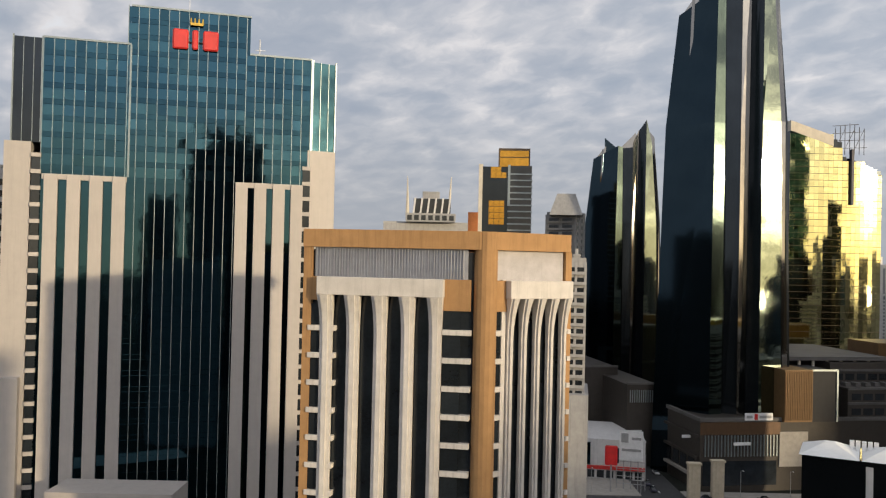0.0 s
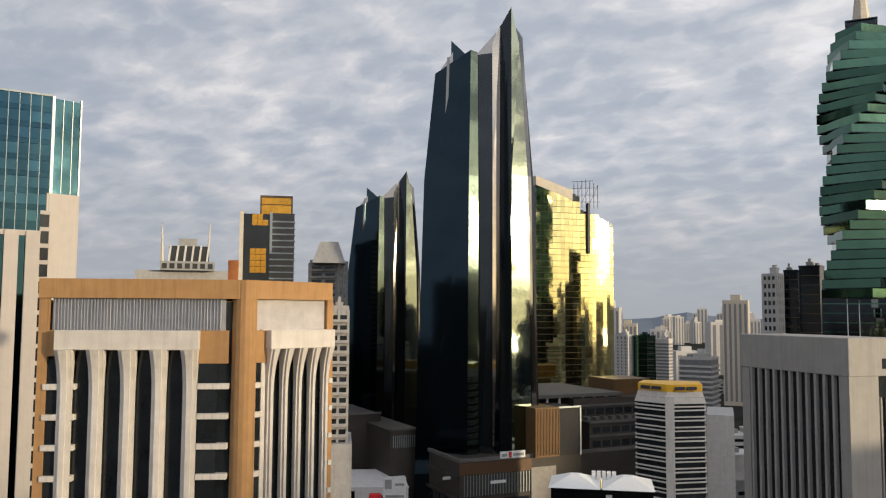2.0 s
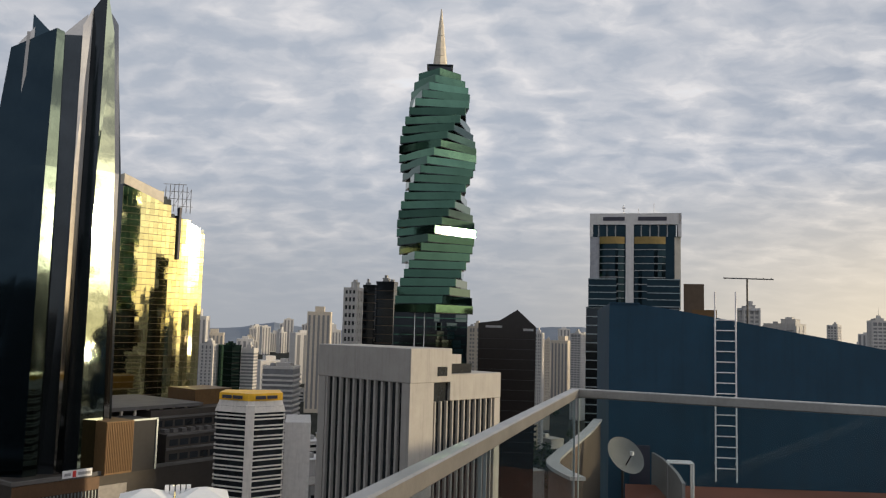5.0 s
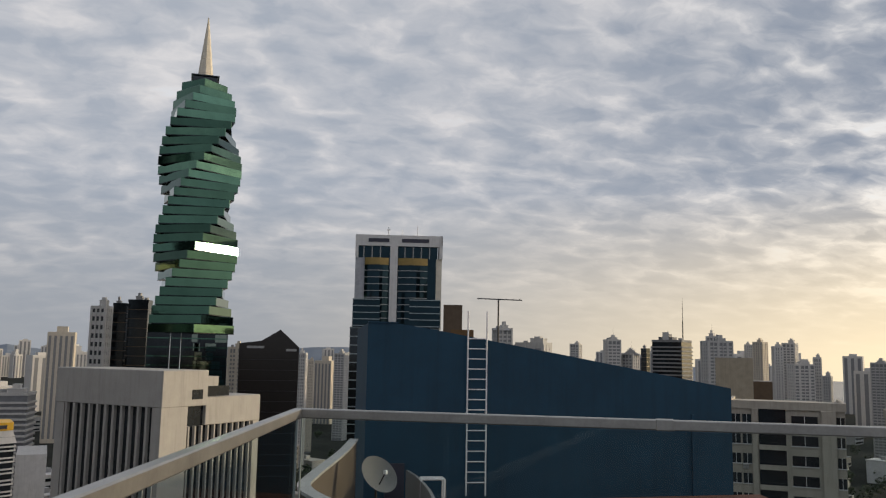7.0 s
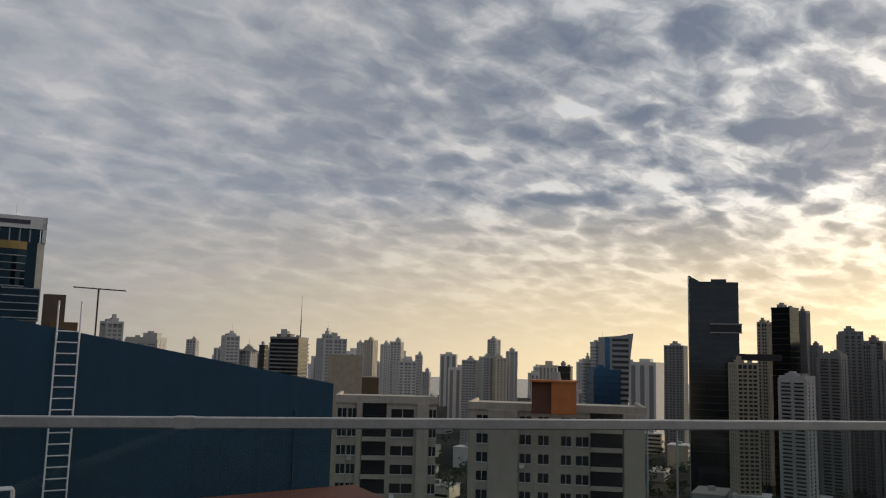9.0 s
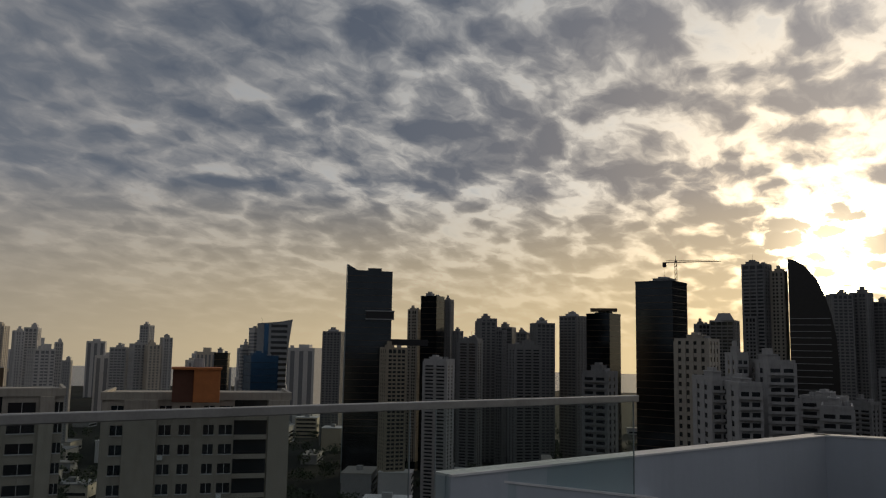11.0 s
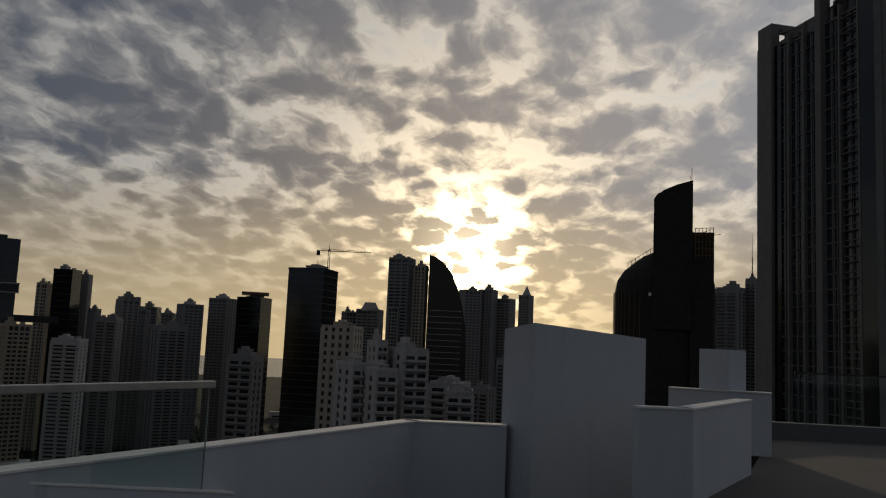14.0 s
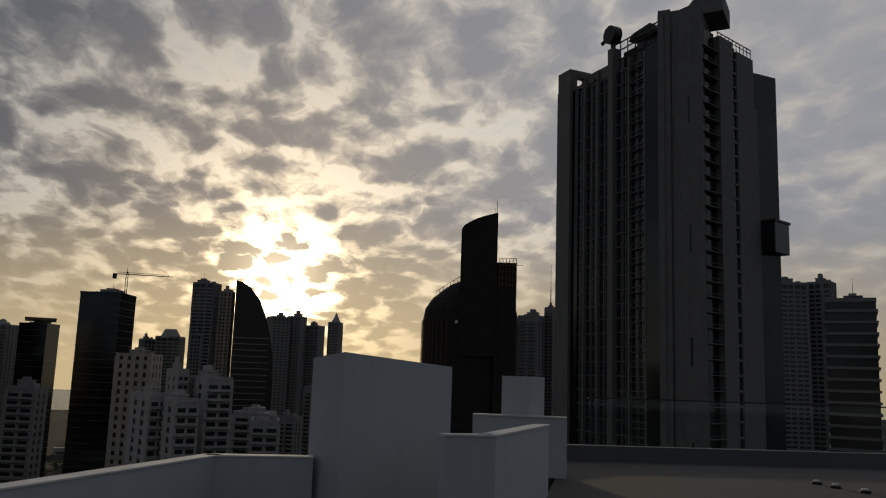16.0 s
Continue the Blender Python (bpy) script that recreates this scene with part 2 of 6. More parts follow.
LEAF = mat("tree_foliage", (0.035, 0.055, 0.022), 0.7, vary=0.4, size=2.0, piece=0.3)
BARK = mat("bark", (0.12, 0.09, 0.06), 0.9)
SCREEN = mat("red_billboard_face", (0.70, 0.03, 0.03), 0.5, bump=0)
TENT = mat("white_canopy_fabric", (0.78, 0.78, 0.76), 0.7, vary=0.06)
# darker set: stains, plus the sunward towers' backlit shade put into the base colour
DIMWHITE = mat("dimmed_stained_white_render", (0.36, 0.355, 0.35), 0.85, vary=0.14, stain=0.4)
DIMCREAM = mat("dimmed_stained_cream_render", (0.38, 0.345, 0.29), 0.85, vary=0.14, stain=0.4)
DIMBEIGE = mat("dimmed_stained_beige_render", (0.31, 0.27, 0.205), 0.85, stain=0.3)
DIMGREY = mat("dimmed_stained_grey_concrete", (0.20, 0.20, 0.20), 0.85, stain=0.3)
# lighter set: sunlight and distance haze on far towers put into the colour
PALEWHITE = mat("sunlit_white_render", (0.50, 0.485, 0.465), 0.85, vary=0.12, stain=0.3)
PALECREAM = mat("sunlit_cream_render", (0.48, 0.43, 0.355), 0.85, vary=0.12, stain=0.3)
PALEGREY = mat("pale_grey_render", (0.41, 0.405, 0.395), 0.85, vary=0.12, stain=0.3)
COLOURS = {"pale_white": PALEWHITE, "pale_cream": PALECREAM, "pale_grey": PALEGREY, "white": DIMWHITE, "cream": DIMCREAM, "beige": DIMBEIGE, "grey": DIMGREY, "orange": ORANGE, "bronze": BRONZE, "black": DARKGLASS, "green": GREENGLASS, "blue": BLUEGLASS, "amber": AMBER}


def clear_glass():
    m = bpy.data.materials.new("clear_balustrade_glass")
    m.use_nodes = True
    nt = m.node_tree
    nt.nodes.clear()
    thin = node(nt, "ShaderNodeBsdfTransparent", Color=(0.90, 0.945, 0.935, 1))
    gloss = node(nt, "ShaderNodeBsdfGlossy", Color=(1, 1, 1, 1), Roughness=0.03)
    facing = node(nt, "ShaderNodeLayerWeight", Blend=0.5).outputs["Facing"]
    fres = maths(nt, "ADD", maths(nt, "MULTIPLY", maths(nt, "POWER", facing, 5.0), 0.22), 0.02)
    mix = nt.nodes.new("ShaderNodeMixShader")
    nt.links.new(fres, mix.inputs[0])
    nt.links.new(thin.outputs[0], mix.inputs[1])
    nt.links.new(gloss.outputs[0], mix.inputs[2])
    nt.links.new(mix.outputs[0], nt.nodes.new("ShaderNodeOutputMaterial").inputs[0])
    return m


GLASS = clear_glass()


# ---- mesh helpers ----
def box(bm, x0, x1, y0, y1, z0, z1, bevel=0.0, spin=None):
    made = bmesh.ops.create_cube(bm, size=1.0)["verts"]
    for v in made:
        v.co = Vector((x0 + (v.co.x + 0.5) * (x1 - x0), y0 + (v.co.y + 0.5) * (y1 - y0), z0 + (v.co.z + 0.5) * (z1 - z0)))
    if bevel:
        edges = list({e for v in made for e in v.link_edges})
        bmesh.ops.bevel(bm, geom=edges, offset=bevel, segments=1, affect="EDGES")
    return bm


def boxes(*specs, bevel=0.0):
    bm = bmesh.new()
    for s in specs:
        box(bm, *s, bevel=bevel)
    return bm


def prism(bm, low, high):
    """A solid between two rings of points."""
    a, b = [bm.verts.new(p) for p in low], [bm.verts.new(p) for p in high]
    n = len(a)
    bm.faces.new(a[::-1])
    bm.faces.new(b)
    for i in range(n):
        bm.faces.new((a[i], a[(i + 1) % n], b[(i + 1) % n], b[i]))
    return bm


def tube(bm, a, b, r, sides=8, r2=None):
    a, b = Vector(a), Vector(b)
    q = (b - a).to_track_quat("Z", "Y")
    rings = []
    for p, rad in ((a, r), (b, r if r2 is None else r2)):
        rings.append([p + q @ Vector((math.cos(2 * math.pi * i / sides) * rad, math.sin(2 * math.pi * i / sides) * rad, 0)) for i in range(sides)])
    return prism(bm, *rings)


def mesh_of(bm, name, material):
    bmesh.ops.recalc_face_normals(bm, faces=bm.faces)
    me = bpy.data.meshes.new(name)
    bm.to_mesh(me)
    bm.free()
    me.materials.append(material)
    return me


def part(name, bm, material, parent, label="", loc=None, kind=""):
    ob = new(name, bm if isinstance(bm, bpy.types.Mesh) else mesh_of(bm, name, material))
    ob.parent = parent
    if loc:
        ob.location = loc
    return tagged(ob, label, kind=kind)


def thing(name, label, category, x, y, z=GROUND, yaw=0.0, group="", kind=""):
    ob = new(name)
    ob.empty_display_size = 1
    ob.matrix_world = pose(x, y, z, 0, 0, yaw)
    return tagged(ob, label, category, group, kind)


def solo(name, bm, material, label, category, kind="", group=""):
    return tagged(new(name, mesh_of(bm, name, material)), label, category, group, kind)


# ---- ground and sea ----
bm = bmesh.new()
bmesh.ops.create_circle(bm, cap_ends=True, segments=96, radius=3050)
for v in bm.verts:
    v.co.z = GROUND
ground = solo("ground", bm, mat("city_ground", (0.026, 0.028, 0.024), 0.9, vary=0.6, size=0.02), "dark city ground of streets and plots", "ground", "structure")
ground.data.materials[0].node_tree.nodes["Principled BSDF"].inputs["Specular IOR Level"].default_value = 0.05
bm = bmesh.new()
ring = [(math.sin(radians(a)), math.cos(radians(a))) for a in range(70, 151, 2)]
low = [(1650 * s, 1650 * c, GROUND + 0.3) for s, c in ring]
far = [(3200 * s, 3200 * c, GROUND + 0.3) for s, c in ring]
for i in range(len(ring) - 1):
    bm.faces.new([bm.verts.new(q) for q in (low[i], far[i], far[i + 1], low[i + 1])])
water = mat("sea_water", (0.10, 0.11, 0.12), 0.25, 0.0, vary=0.2, size=0.02, bump=0, wave=0.2)
solo("water", bm, water, "hazy grey bay reaching the horizon", "sea", "structure")


# ---- a plain tower of the skyline ----
def tower(x, y, w, d, top, yaw, style, colour, label):
    """w is the breadth that the tower shows; the far ones stand turned to the city grid, not square on."""
    far = math.hypot(x, y)
    rng = random.Random(int(abs(x * 7 + y * 13)))
    if far > 290 and style != "plain" and w > 5:
        turn = rng.choice((-34, -28, -22, -22, -16, 20))
        d = rng.uniform(0.75, 1.05) * w
        k = math.cos(radians(turn)) + d / w * abs(math.sin(radians(turn)))
        w, d, yaw = w / k, d / k, yaw + turn
    t = thing("tower", label, "tower", x, y, GROUND, yaw, "skyline towers")
    h = top - GROUND
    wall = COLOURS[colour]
    # haze by colour: lighter panes on the farther towers
    pane = HAZEWIN if colour.startswith("pale") and far > 350 else WINDOW if far < 560 else HALFHAZEWIN
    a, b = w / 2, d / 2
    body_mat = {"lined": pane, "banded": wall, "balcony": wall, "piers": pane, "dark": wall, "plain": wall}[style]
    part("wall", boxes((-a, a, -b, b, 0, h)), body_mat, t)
    if style == "plain":
        return t
    rim = boxes((-a - 0.15, a + 0.15, -b - 0.15, -b + 0.3, h, h + 1.1), (-a - 0.15, a + 0.15, b - 0.3, b + 0.15, h, h + 1.1),
                (-a - 0.15, -a + 0.3, -b + 0.3, b - 0.3, h, h + 1.1), (a - 0.3, a + 0.15, -b + 0.3, b - 0.3, h, h + 1.1))
    part("roof_parapet", rim, wall, t)
    # roof house in two stages, a tank and a thin aerial
    q, u, tall = rng.uniform(0.3, 0.5) * w, rng.uniform(-0.2, 0.2) * w, rng.uniform(2.0, 3.4)
    house = wall if wall is not DARKGLASS else GREY
    part("roof_house", boxes((u - q / 2, u + q / 2, -d * 0.22, d * 0.22, h, h + tall), (u - q / 4, u + q / 5, -d * 0.14, d * 0.16, h + tall, h + tall + rng.uniform(0.8, 2.0)), (u - q / 2 - 0.2, u + q / 2 + 0.2, -d * 0.24, d * 0.24, h + tall - 0.35, h + tall - 0.1)), house, t)
    if far < 560 and w > 6:
        bm = bmesh.new()
        v = -math.copysign(0.3 * w, u)
        tube(bm, (v, 0, h), (v, 0, h + 2.1), min(1.2, 0.12 * w), 10)
        part("roof_tank", bm, GREY, t)
        if rng.random() < 0.5:
            bm = bmesh.new()
            tube(bm, (u, 0, h + tall), (u, 0, h + tall + rng.uniform(3, 6)), 0.09, 5, 0.04)
            part("aerial", bm, BLACKSTEEL, t)
    step = {"dark": 3.6, "balcony": 2.75}.get(style, 3.2) * (0.62 if far > 350 and style != "dark" else 1.0)
    tight = step / 3.2 if style != "balcony" else step / 2.75
    count = min(int((h - 3) / step), 46 if far > 350 else 32)
    slab = ()
    if style == "banded":
        name, band, m = "window_band", [(-a - 0.06, a + 0.06, -b - 0.06, b + 0.06, 0, 1.75 * tight)], pane
    elif style == "balcony":
        name, band, m = "window_strip", [(-a - 0.05, a + 0.05, -b - 0.05, b + 0.05, 0, 1.45 * tight)], pane
        slab = [(-a * 0.96, a * 0.96, -b - 1.1 * tight, -b, -0.5 * tight, -0.3 * tight), (-a * 0.96, a * 0.96, -b - 1.1 * tight, -b - tight, -0.3 * tight, 0.3 * tight)]
    elif style == "lined":
        name, band, m = "floor_band", [(-a - 0.5, a + 0.5, -b - 0.5, b + 0.5, 0, 0.75)], wall
    elif style == "piers":
        name, band, m = "spandrel", [(-a - 0.08, a + 0.08, -b - 0.08, b + 0.08, 0, 1.5 * tight)], wall
    else:
        name, band, m = "floor_line", [(-a - 0.05, a + 0.05, -b - 0.05, b + 0.05, 0, 0.22)], BRONZE if wall is DARKGLASS else BLACKSTEEL
    levels = [h - 2.9 - i * step for i in range(count)]
    for piece, shape, stuff in ((name, band, m), ("balcony", slab, wall)):
        if not shape:
            continue
        if far > 350:
            # too small to pick apart at this distance
            part(piece, boxes(*[(p[0], p[1], p[2], p[3], p[4] + z, p[5] + z) for z in levels for p in shape]), stuff, t, kind="stuff")
        else:
            me = mesh_of(boxes(*shape), piece, stuff)
            for z in levels:
                part(piece, me, None, t, loc=(0, 0, z))
    z0 = max(0, h - 3 - count * step)
    if style == "balcony":
        n = max(2, int(w / 4.2))
        pier = mesh_of(boxes((-w / n * 0.13, w / n * 0.13, -0.18, 0.2, z0, h)), "pier", wall)
        side = mesh_of(boxes((-0.16, 0.16, -0.12 * d, 0.12 * d, z0, h)), "pier", wall)
        for i in range(n + 1):
            part("pier", pier, None, t, loc=(-a + i * w / n, -b, 0))
        for s in (-1, 1):
            for i in range(3):
                part("pier", side, None, t, loc=(s * a, -b + 0.12 * d + i * 0.38 * d, 0))
    if style == "piers":
        n = max(3, int(w / rng.uniform(2.2, 3.6)))
        wide = [rng.choice((0.3, 0.5, 0.9)) * (1.0 if far < 350 else 0.75) for _ in range(2)]
        for i in range(n + 1):
            q = wide[i % 2]
            part("pier", boxes((-q, q, -0.32, 0.25, z0, h + (0.9 if i % 2 else 0))), wall, t, loc=(-a + 0.45 + i * (w - 0.9) / n, -b, 0))
        side = mesh_of(boxes((-0.25, 0.25, -0.075 * d, 0.075 * d, z0, h)), "pier", wall)
        for s in (-1, 1):
            for i in range(4):
                part("pier", side, None, t, loc=(s * a, -b + 0.075 * d + i * 0.283 * d, 0))
    return t


# towers behind the beige hotel
tower(-130.0, 241.1, 10.3, 24.0, 21.0, 28.5, "banded", "white", "white residential tower with dark window bands")
tower(17.0, 430.0, 6.0, 16.0, 24.7, -2.3, "plain", "orange", "small orange rendered block")
tower(51.1, 340.4, 15.2, 24.0, 19.4, -8.6, "balcony", "grey", "grey concrete tower with balcony slabs under a stepped crown")
tower(37.6, 231.3, 5.0, 14.0, 0.4, -9.3, "balcony", "white", "slim white residential tower with balconies")
tower(38.0, 232.2, 7.2, 22.0, -34.7, -9.4, "plain", "white", "low white block at a tower's foot")
tower(-6.3, 346.9, 33.6, 30.0, 15.1, 1.1, "plain", "white", "white rendered tower base behind a hotel")
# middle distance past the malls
# the pale_ colours carry sunlight and haze in the wall colour
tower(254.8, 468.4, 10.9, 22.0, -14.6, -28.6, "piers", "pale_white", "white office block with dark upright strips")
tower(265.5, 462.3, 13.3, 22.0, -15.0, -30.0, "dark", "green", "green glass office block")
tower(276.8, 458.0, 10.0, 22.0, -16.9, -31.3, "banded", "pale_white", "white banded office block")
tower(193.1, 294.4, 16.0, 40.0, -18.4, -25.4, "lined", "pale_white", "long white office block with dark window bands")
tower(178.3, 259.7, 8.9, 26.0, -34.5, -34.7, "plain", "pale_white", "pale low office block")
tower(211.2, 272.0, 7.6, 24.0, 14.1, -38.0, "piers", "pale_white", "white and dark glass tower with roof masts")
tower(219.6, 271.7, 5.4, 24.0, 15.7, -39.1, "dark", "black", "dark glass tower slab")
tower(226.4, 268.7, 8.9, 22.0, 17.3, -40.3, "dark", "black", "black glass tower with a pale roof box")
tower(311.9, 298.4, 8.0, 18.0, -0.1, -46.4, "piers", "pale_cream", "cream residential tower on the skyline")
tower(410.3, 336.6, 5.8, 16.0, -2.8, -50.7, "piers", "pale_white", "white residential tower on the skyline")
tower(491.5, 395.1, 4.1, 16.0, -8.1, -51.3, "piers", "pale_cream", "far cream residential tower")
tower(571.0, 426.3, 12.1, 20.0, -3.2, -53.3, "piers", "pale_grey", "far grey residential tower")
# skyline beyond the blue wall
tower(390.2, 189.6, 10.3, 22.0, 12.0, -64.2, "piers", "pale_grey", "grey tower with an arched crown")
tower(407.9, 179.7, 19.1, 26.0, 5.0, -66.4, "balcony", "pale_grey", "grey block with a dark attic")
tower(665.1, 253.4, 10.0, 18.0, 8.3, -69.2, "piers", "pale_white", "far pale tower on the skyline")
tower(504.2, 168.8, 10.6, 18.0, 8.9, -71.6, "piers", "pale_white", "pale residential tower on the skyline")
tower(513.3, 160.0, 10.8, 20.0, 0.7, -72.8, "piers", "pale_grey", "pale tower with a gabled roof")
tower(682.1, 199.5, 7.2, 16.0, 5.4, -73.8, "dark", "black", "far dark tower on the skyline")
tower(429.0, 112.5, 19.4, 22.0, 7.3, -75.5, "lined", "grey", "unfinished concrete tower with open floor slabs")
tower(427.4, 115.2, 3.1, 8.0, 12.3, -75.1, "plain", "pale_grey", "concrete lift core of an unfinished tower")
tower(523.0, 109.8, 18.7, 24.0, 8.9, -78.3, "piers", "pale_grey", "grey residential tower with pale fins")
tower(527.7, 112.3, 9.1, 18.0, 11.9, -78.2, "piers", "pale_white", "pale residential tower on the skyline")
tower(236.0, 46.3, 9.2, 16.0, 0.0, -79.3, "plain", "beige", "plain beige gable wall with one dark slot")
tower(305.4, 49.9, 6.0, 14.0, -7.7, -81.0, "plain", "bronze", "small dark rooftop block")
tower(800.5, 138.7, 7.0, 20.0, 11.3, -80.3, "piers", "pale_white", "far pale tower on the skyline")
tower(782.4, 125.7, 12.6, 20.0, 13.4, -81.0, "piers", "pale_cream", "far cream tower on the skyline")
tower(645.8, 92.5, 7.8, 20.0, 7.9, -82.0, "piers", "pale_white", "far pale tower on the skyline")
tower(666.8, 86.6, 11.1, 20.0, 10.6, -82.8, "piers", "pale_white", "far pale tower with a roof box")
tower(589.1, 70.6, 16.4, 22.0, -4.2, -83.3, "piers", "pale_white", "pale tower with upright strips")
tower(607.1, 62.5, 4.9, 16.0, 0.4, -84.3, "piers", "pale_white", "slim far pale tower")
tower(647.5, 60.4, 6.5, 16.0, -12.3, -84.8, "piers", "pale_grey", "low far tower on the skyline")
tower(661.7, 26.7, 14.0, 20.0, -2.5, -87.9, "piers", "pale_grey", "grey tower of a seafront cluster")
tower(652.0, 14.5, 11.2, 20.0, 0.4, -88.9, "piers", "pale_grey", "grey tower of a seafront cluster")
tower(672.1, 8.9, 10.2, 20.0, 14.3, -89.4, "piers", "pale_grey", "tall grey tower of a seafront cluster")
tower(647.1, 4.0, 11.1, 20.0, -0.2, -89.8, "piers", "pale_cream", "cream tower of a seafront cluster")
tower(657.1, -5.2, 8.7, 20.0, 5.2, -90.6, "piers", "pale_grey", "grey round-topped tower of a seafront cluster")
tower(508.7, -35.6, 8.9, 16.0, -4.4, -94.3, "dark", "black", "dark tower behind an orange stair house")
tower(509.7, -56.7, 12.4, 22.0, 10.6, -96.6, "banded", "pale_white", "pale stepped office tower")
tower(515.5, -49.6, 6.6, 22.0, 0.5, -95.7, "banded", "pale_white", "low pale wing of a stepped office tower")
tower(477.7, -54.5, 19.0, 18.0, -5.4, -96.8, "dark", "blue", "blue glass office block")
# darker wall colours from here on stand in for backlight
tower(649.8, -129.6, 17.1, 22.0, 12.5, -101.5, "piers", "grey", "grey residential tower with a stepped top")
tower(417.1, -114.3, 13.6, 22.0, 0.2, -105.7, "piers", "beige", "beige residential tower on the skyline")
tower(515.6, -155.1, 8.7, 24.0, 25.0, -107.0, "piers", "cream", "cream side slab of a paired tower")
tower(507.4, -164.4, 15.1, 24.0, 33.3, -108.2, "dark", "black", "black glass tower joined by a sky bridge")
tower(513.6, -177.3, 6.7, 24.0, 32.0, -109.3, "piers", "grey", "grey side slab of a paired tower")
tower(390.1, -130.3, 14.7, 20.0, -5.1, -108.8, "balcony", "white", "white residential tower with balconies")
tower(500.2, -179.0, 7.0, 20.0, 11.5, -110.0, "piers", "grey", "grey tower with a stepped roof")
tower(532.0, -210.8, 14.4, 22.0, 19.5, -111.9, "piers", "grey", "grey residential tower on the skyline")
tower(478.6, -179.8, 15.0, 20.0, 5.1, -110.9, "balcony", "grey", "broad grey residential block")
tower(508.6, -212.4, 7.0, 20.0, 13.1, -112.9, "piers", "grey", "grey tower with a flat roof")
# skyline towards the sun, its backlit shade put into the darker wall colours
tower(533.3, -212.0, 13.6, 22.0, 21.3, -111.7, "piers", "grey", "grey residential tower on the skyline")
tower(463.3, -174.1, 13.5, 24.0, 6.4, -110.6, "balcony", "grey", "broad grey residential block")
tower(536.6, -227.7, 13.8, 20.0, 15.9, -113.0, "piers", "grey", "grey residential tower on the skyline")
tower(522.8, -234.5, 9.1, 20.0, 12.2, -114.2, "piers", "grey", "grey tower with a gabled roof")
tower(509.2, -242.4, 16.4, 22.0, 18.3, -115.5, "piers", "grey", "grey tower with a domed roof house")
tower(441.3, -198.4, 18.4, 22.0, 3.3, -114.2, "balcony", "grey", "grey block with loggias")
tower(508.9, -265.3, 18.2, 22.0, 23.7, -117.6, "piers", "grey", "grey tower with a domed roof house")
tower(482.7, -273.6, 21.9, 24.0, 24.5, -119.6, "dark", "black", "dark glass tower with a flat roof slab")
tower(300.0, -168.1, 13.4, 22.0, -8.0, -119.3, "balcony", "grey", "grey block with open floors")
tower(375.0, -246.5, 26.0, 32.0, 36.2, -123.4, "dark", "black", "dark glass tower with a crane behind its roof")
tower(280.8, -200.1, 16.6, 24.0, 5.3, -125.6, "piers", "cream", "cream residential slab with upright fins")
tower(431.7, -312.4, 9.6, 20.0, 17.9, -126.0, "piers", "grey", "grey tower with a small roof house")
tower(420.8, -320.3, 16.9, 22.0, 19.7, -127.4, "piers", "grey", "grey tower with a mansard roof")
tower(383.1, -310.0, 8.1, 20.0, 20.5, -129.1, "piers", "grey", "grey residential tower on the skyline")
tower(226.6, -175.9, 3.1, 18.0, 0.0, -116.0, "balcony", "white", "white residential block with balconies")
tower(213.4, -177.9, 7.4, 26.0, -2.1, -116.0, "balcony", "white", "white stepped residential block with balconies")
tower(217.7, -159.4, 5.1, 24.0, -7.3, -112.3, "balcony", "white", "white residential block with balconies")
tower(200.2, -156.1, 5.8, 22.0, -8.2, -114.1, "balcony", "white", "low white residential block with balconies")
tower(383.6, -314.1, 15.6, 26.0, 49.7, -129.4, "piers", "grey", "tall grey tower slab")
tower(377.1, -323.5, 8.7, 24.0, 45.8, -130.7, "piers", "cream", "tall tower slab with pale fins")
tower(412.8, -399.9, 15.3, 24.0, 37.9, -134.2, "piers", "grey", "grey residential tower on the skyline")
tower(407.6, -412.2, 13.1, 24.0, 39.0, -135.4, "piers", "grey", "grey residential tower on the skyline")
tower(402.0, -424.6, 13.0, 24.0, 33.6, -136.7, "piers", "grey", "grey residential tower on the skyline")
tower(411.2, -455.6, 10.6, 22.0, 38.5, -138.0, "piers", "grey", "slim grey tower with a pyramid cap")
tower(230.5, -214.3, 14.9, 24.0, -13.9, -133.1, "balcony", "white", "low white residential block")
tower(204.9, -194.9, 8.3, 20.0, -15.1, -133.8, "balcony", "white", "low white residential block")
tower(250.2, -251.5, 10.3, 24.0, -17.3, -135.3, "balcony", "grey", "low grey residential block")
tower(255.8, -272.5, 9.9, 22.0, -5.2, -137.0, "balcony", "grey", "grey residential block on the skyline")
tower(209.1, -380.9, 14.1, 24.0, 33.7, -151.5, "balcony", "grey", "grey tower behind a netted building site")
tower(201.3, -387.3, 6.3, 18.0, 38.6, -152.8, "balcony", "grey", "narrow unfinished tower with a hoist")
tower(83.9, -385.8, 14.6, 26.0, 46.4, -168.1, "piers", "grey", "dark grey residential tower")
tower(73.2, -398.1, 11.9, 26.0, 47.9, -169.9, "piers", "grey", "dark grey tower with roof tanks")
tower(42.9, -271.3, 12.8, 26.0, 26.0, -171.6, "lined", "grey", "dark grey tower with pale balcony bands")



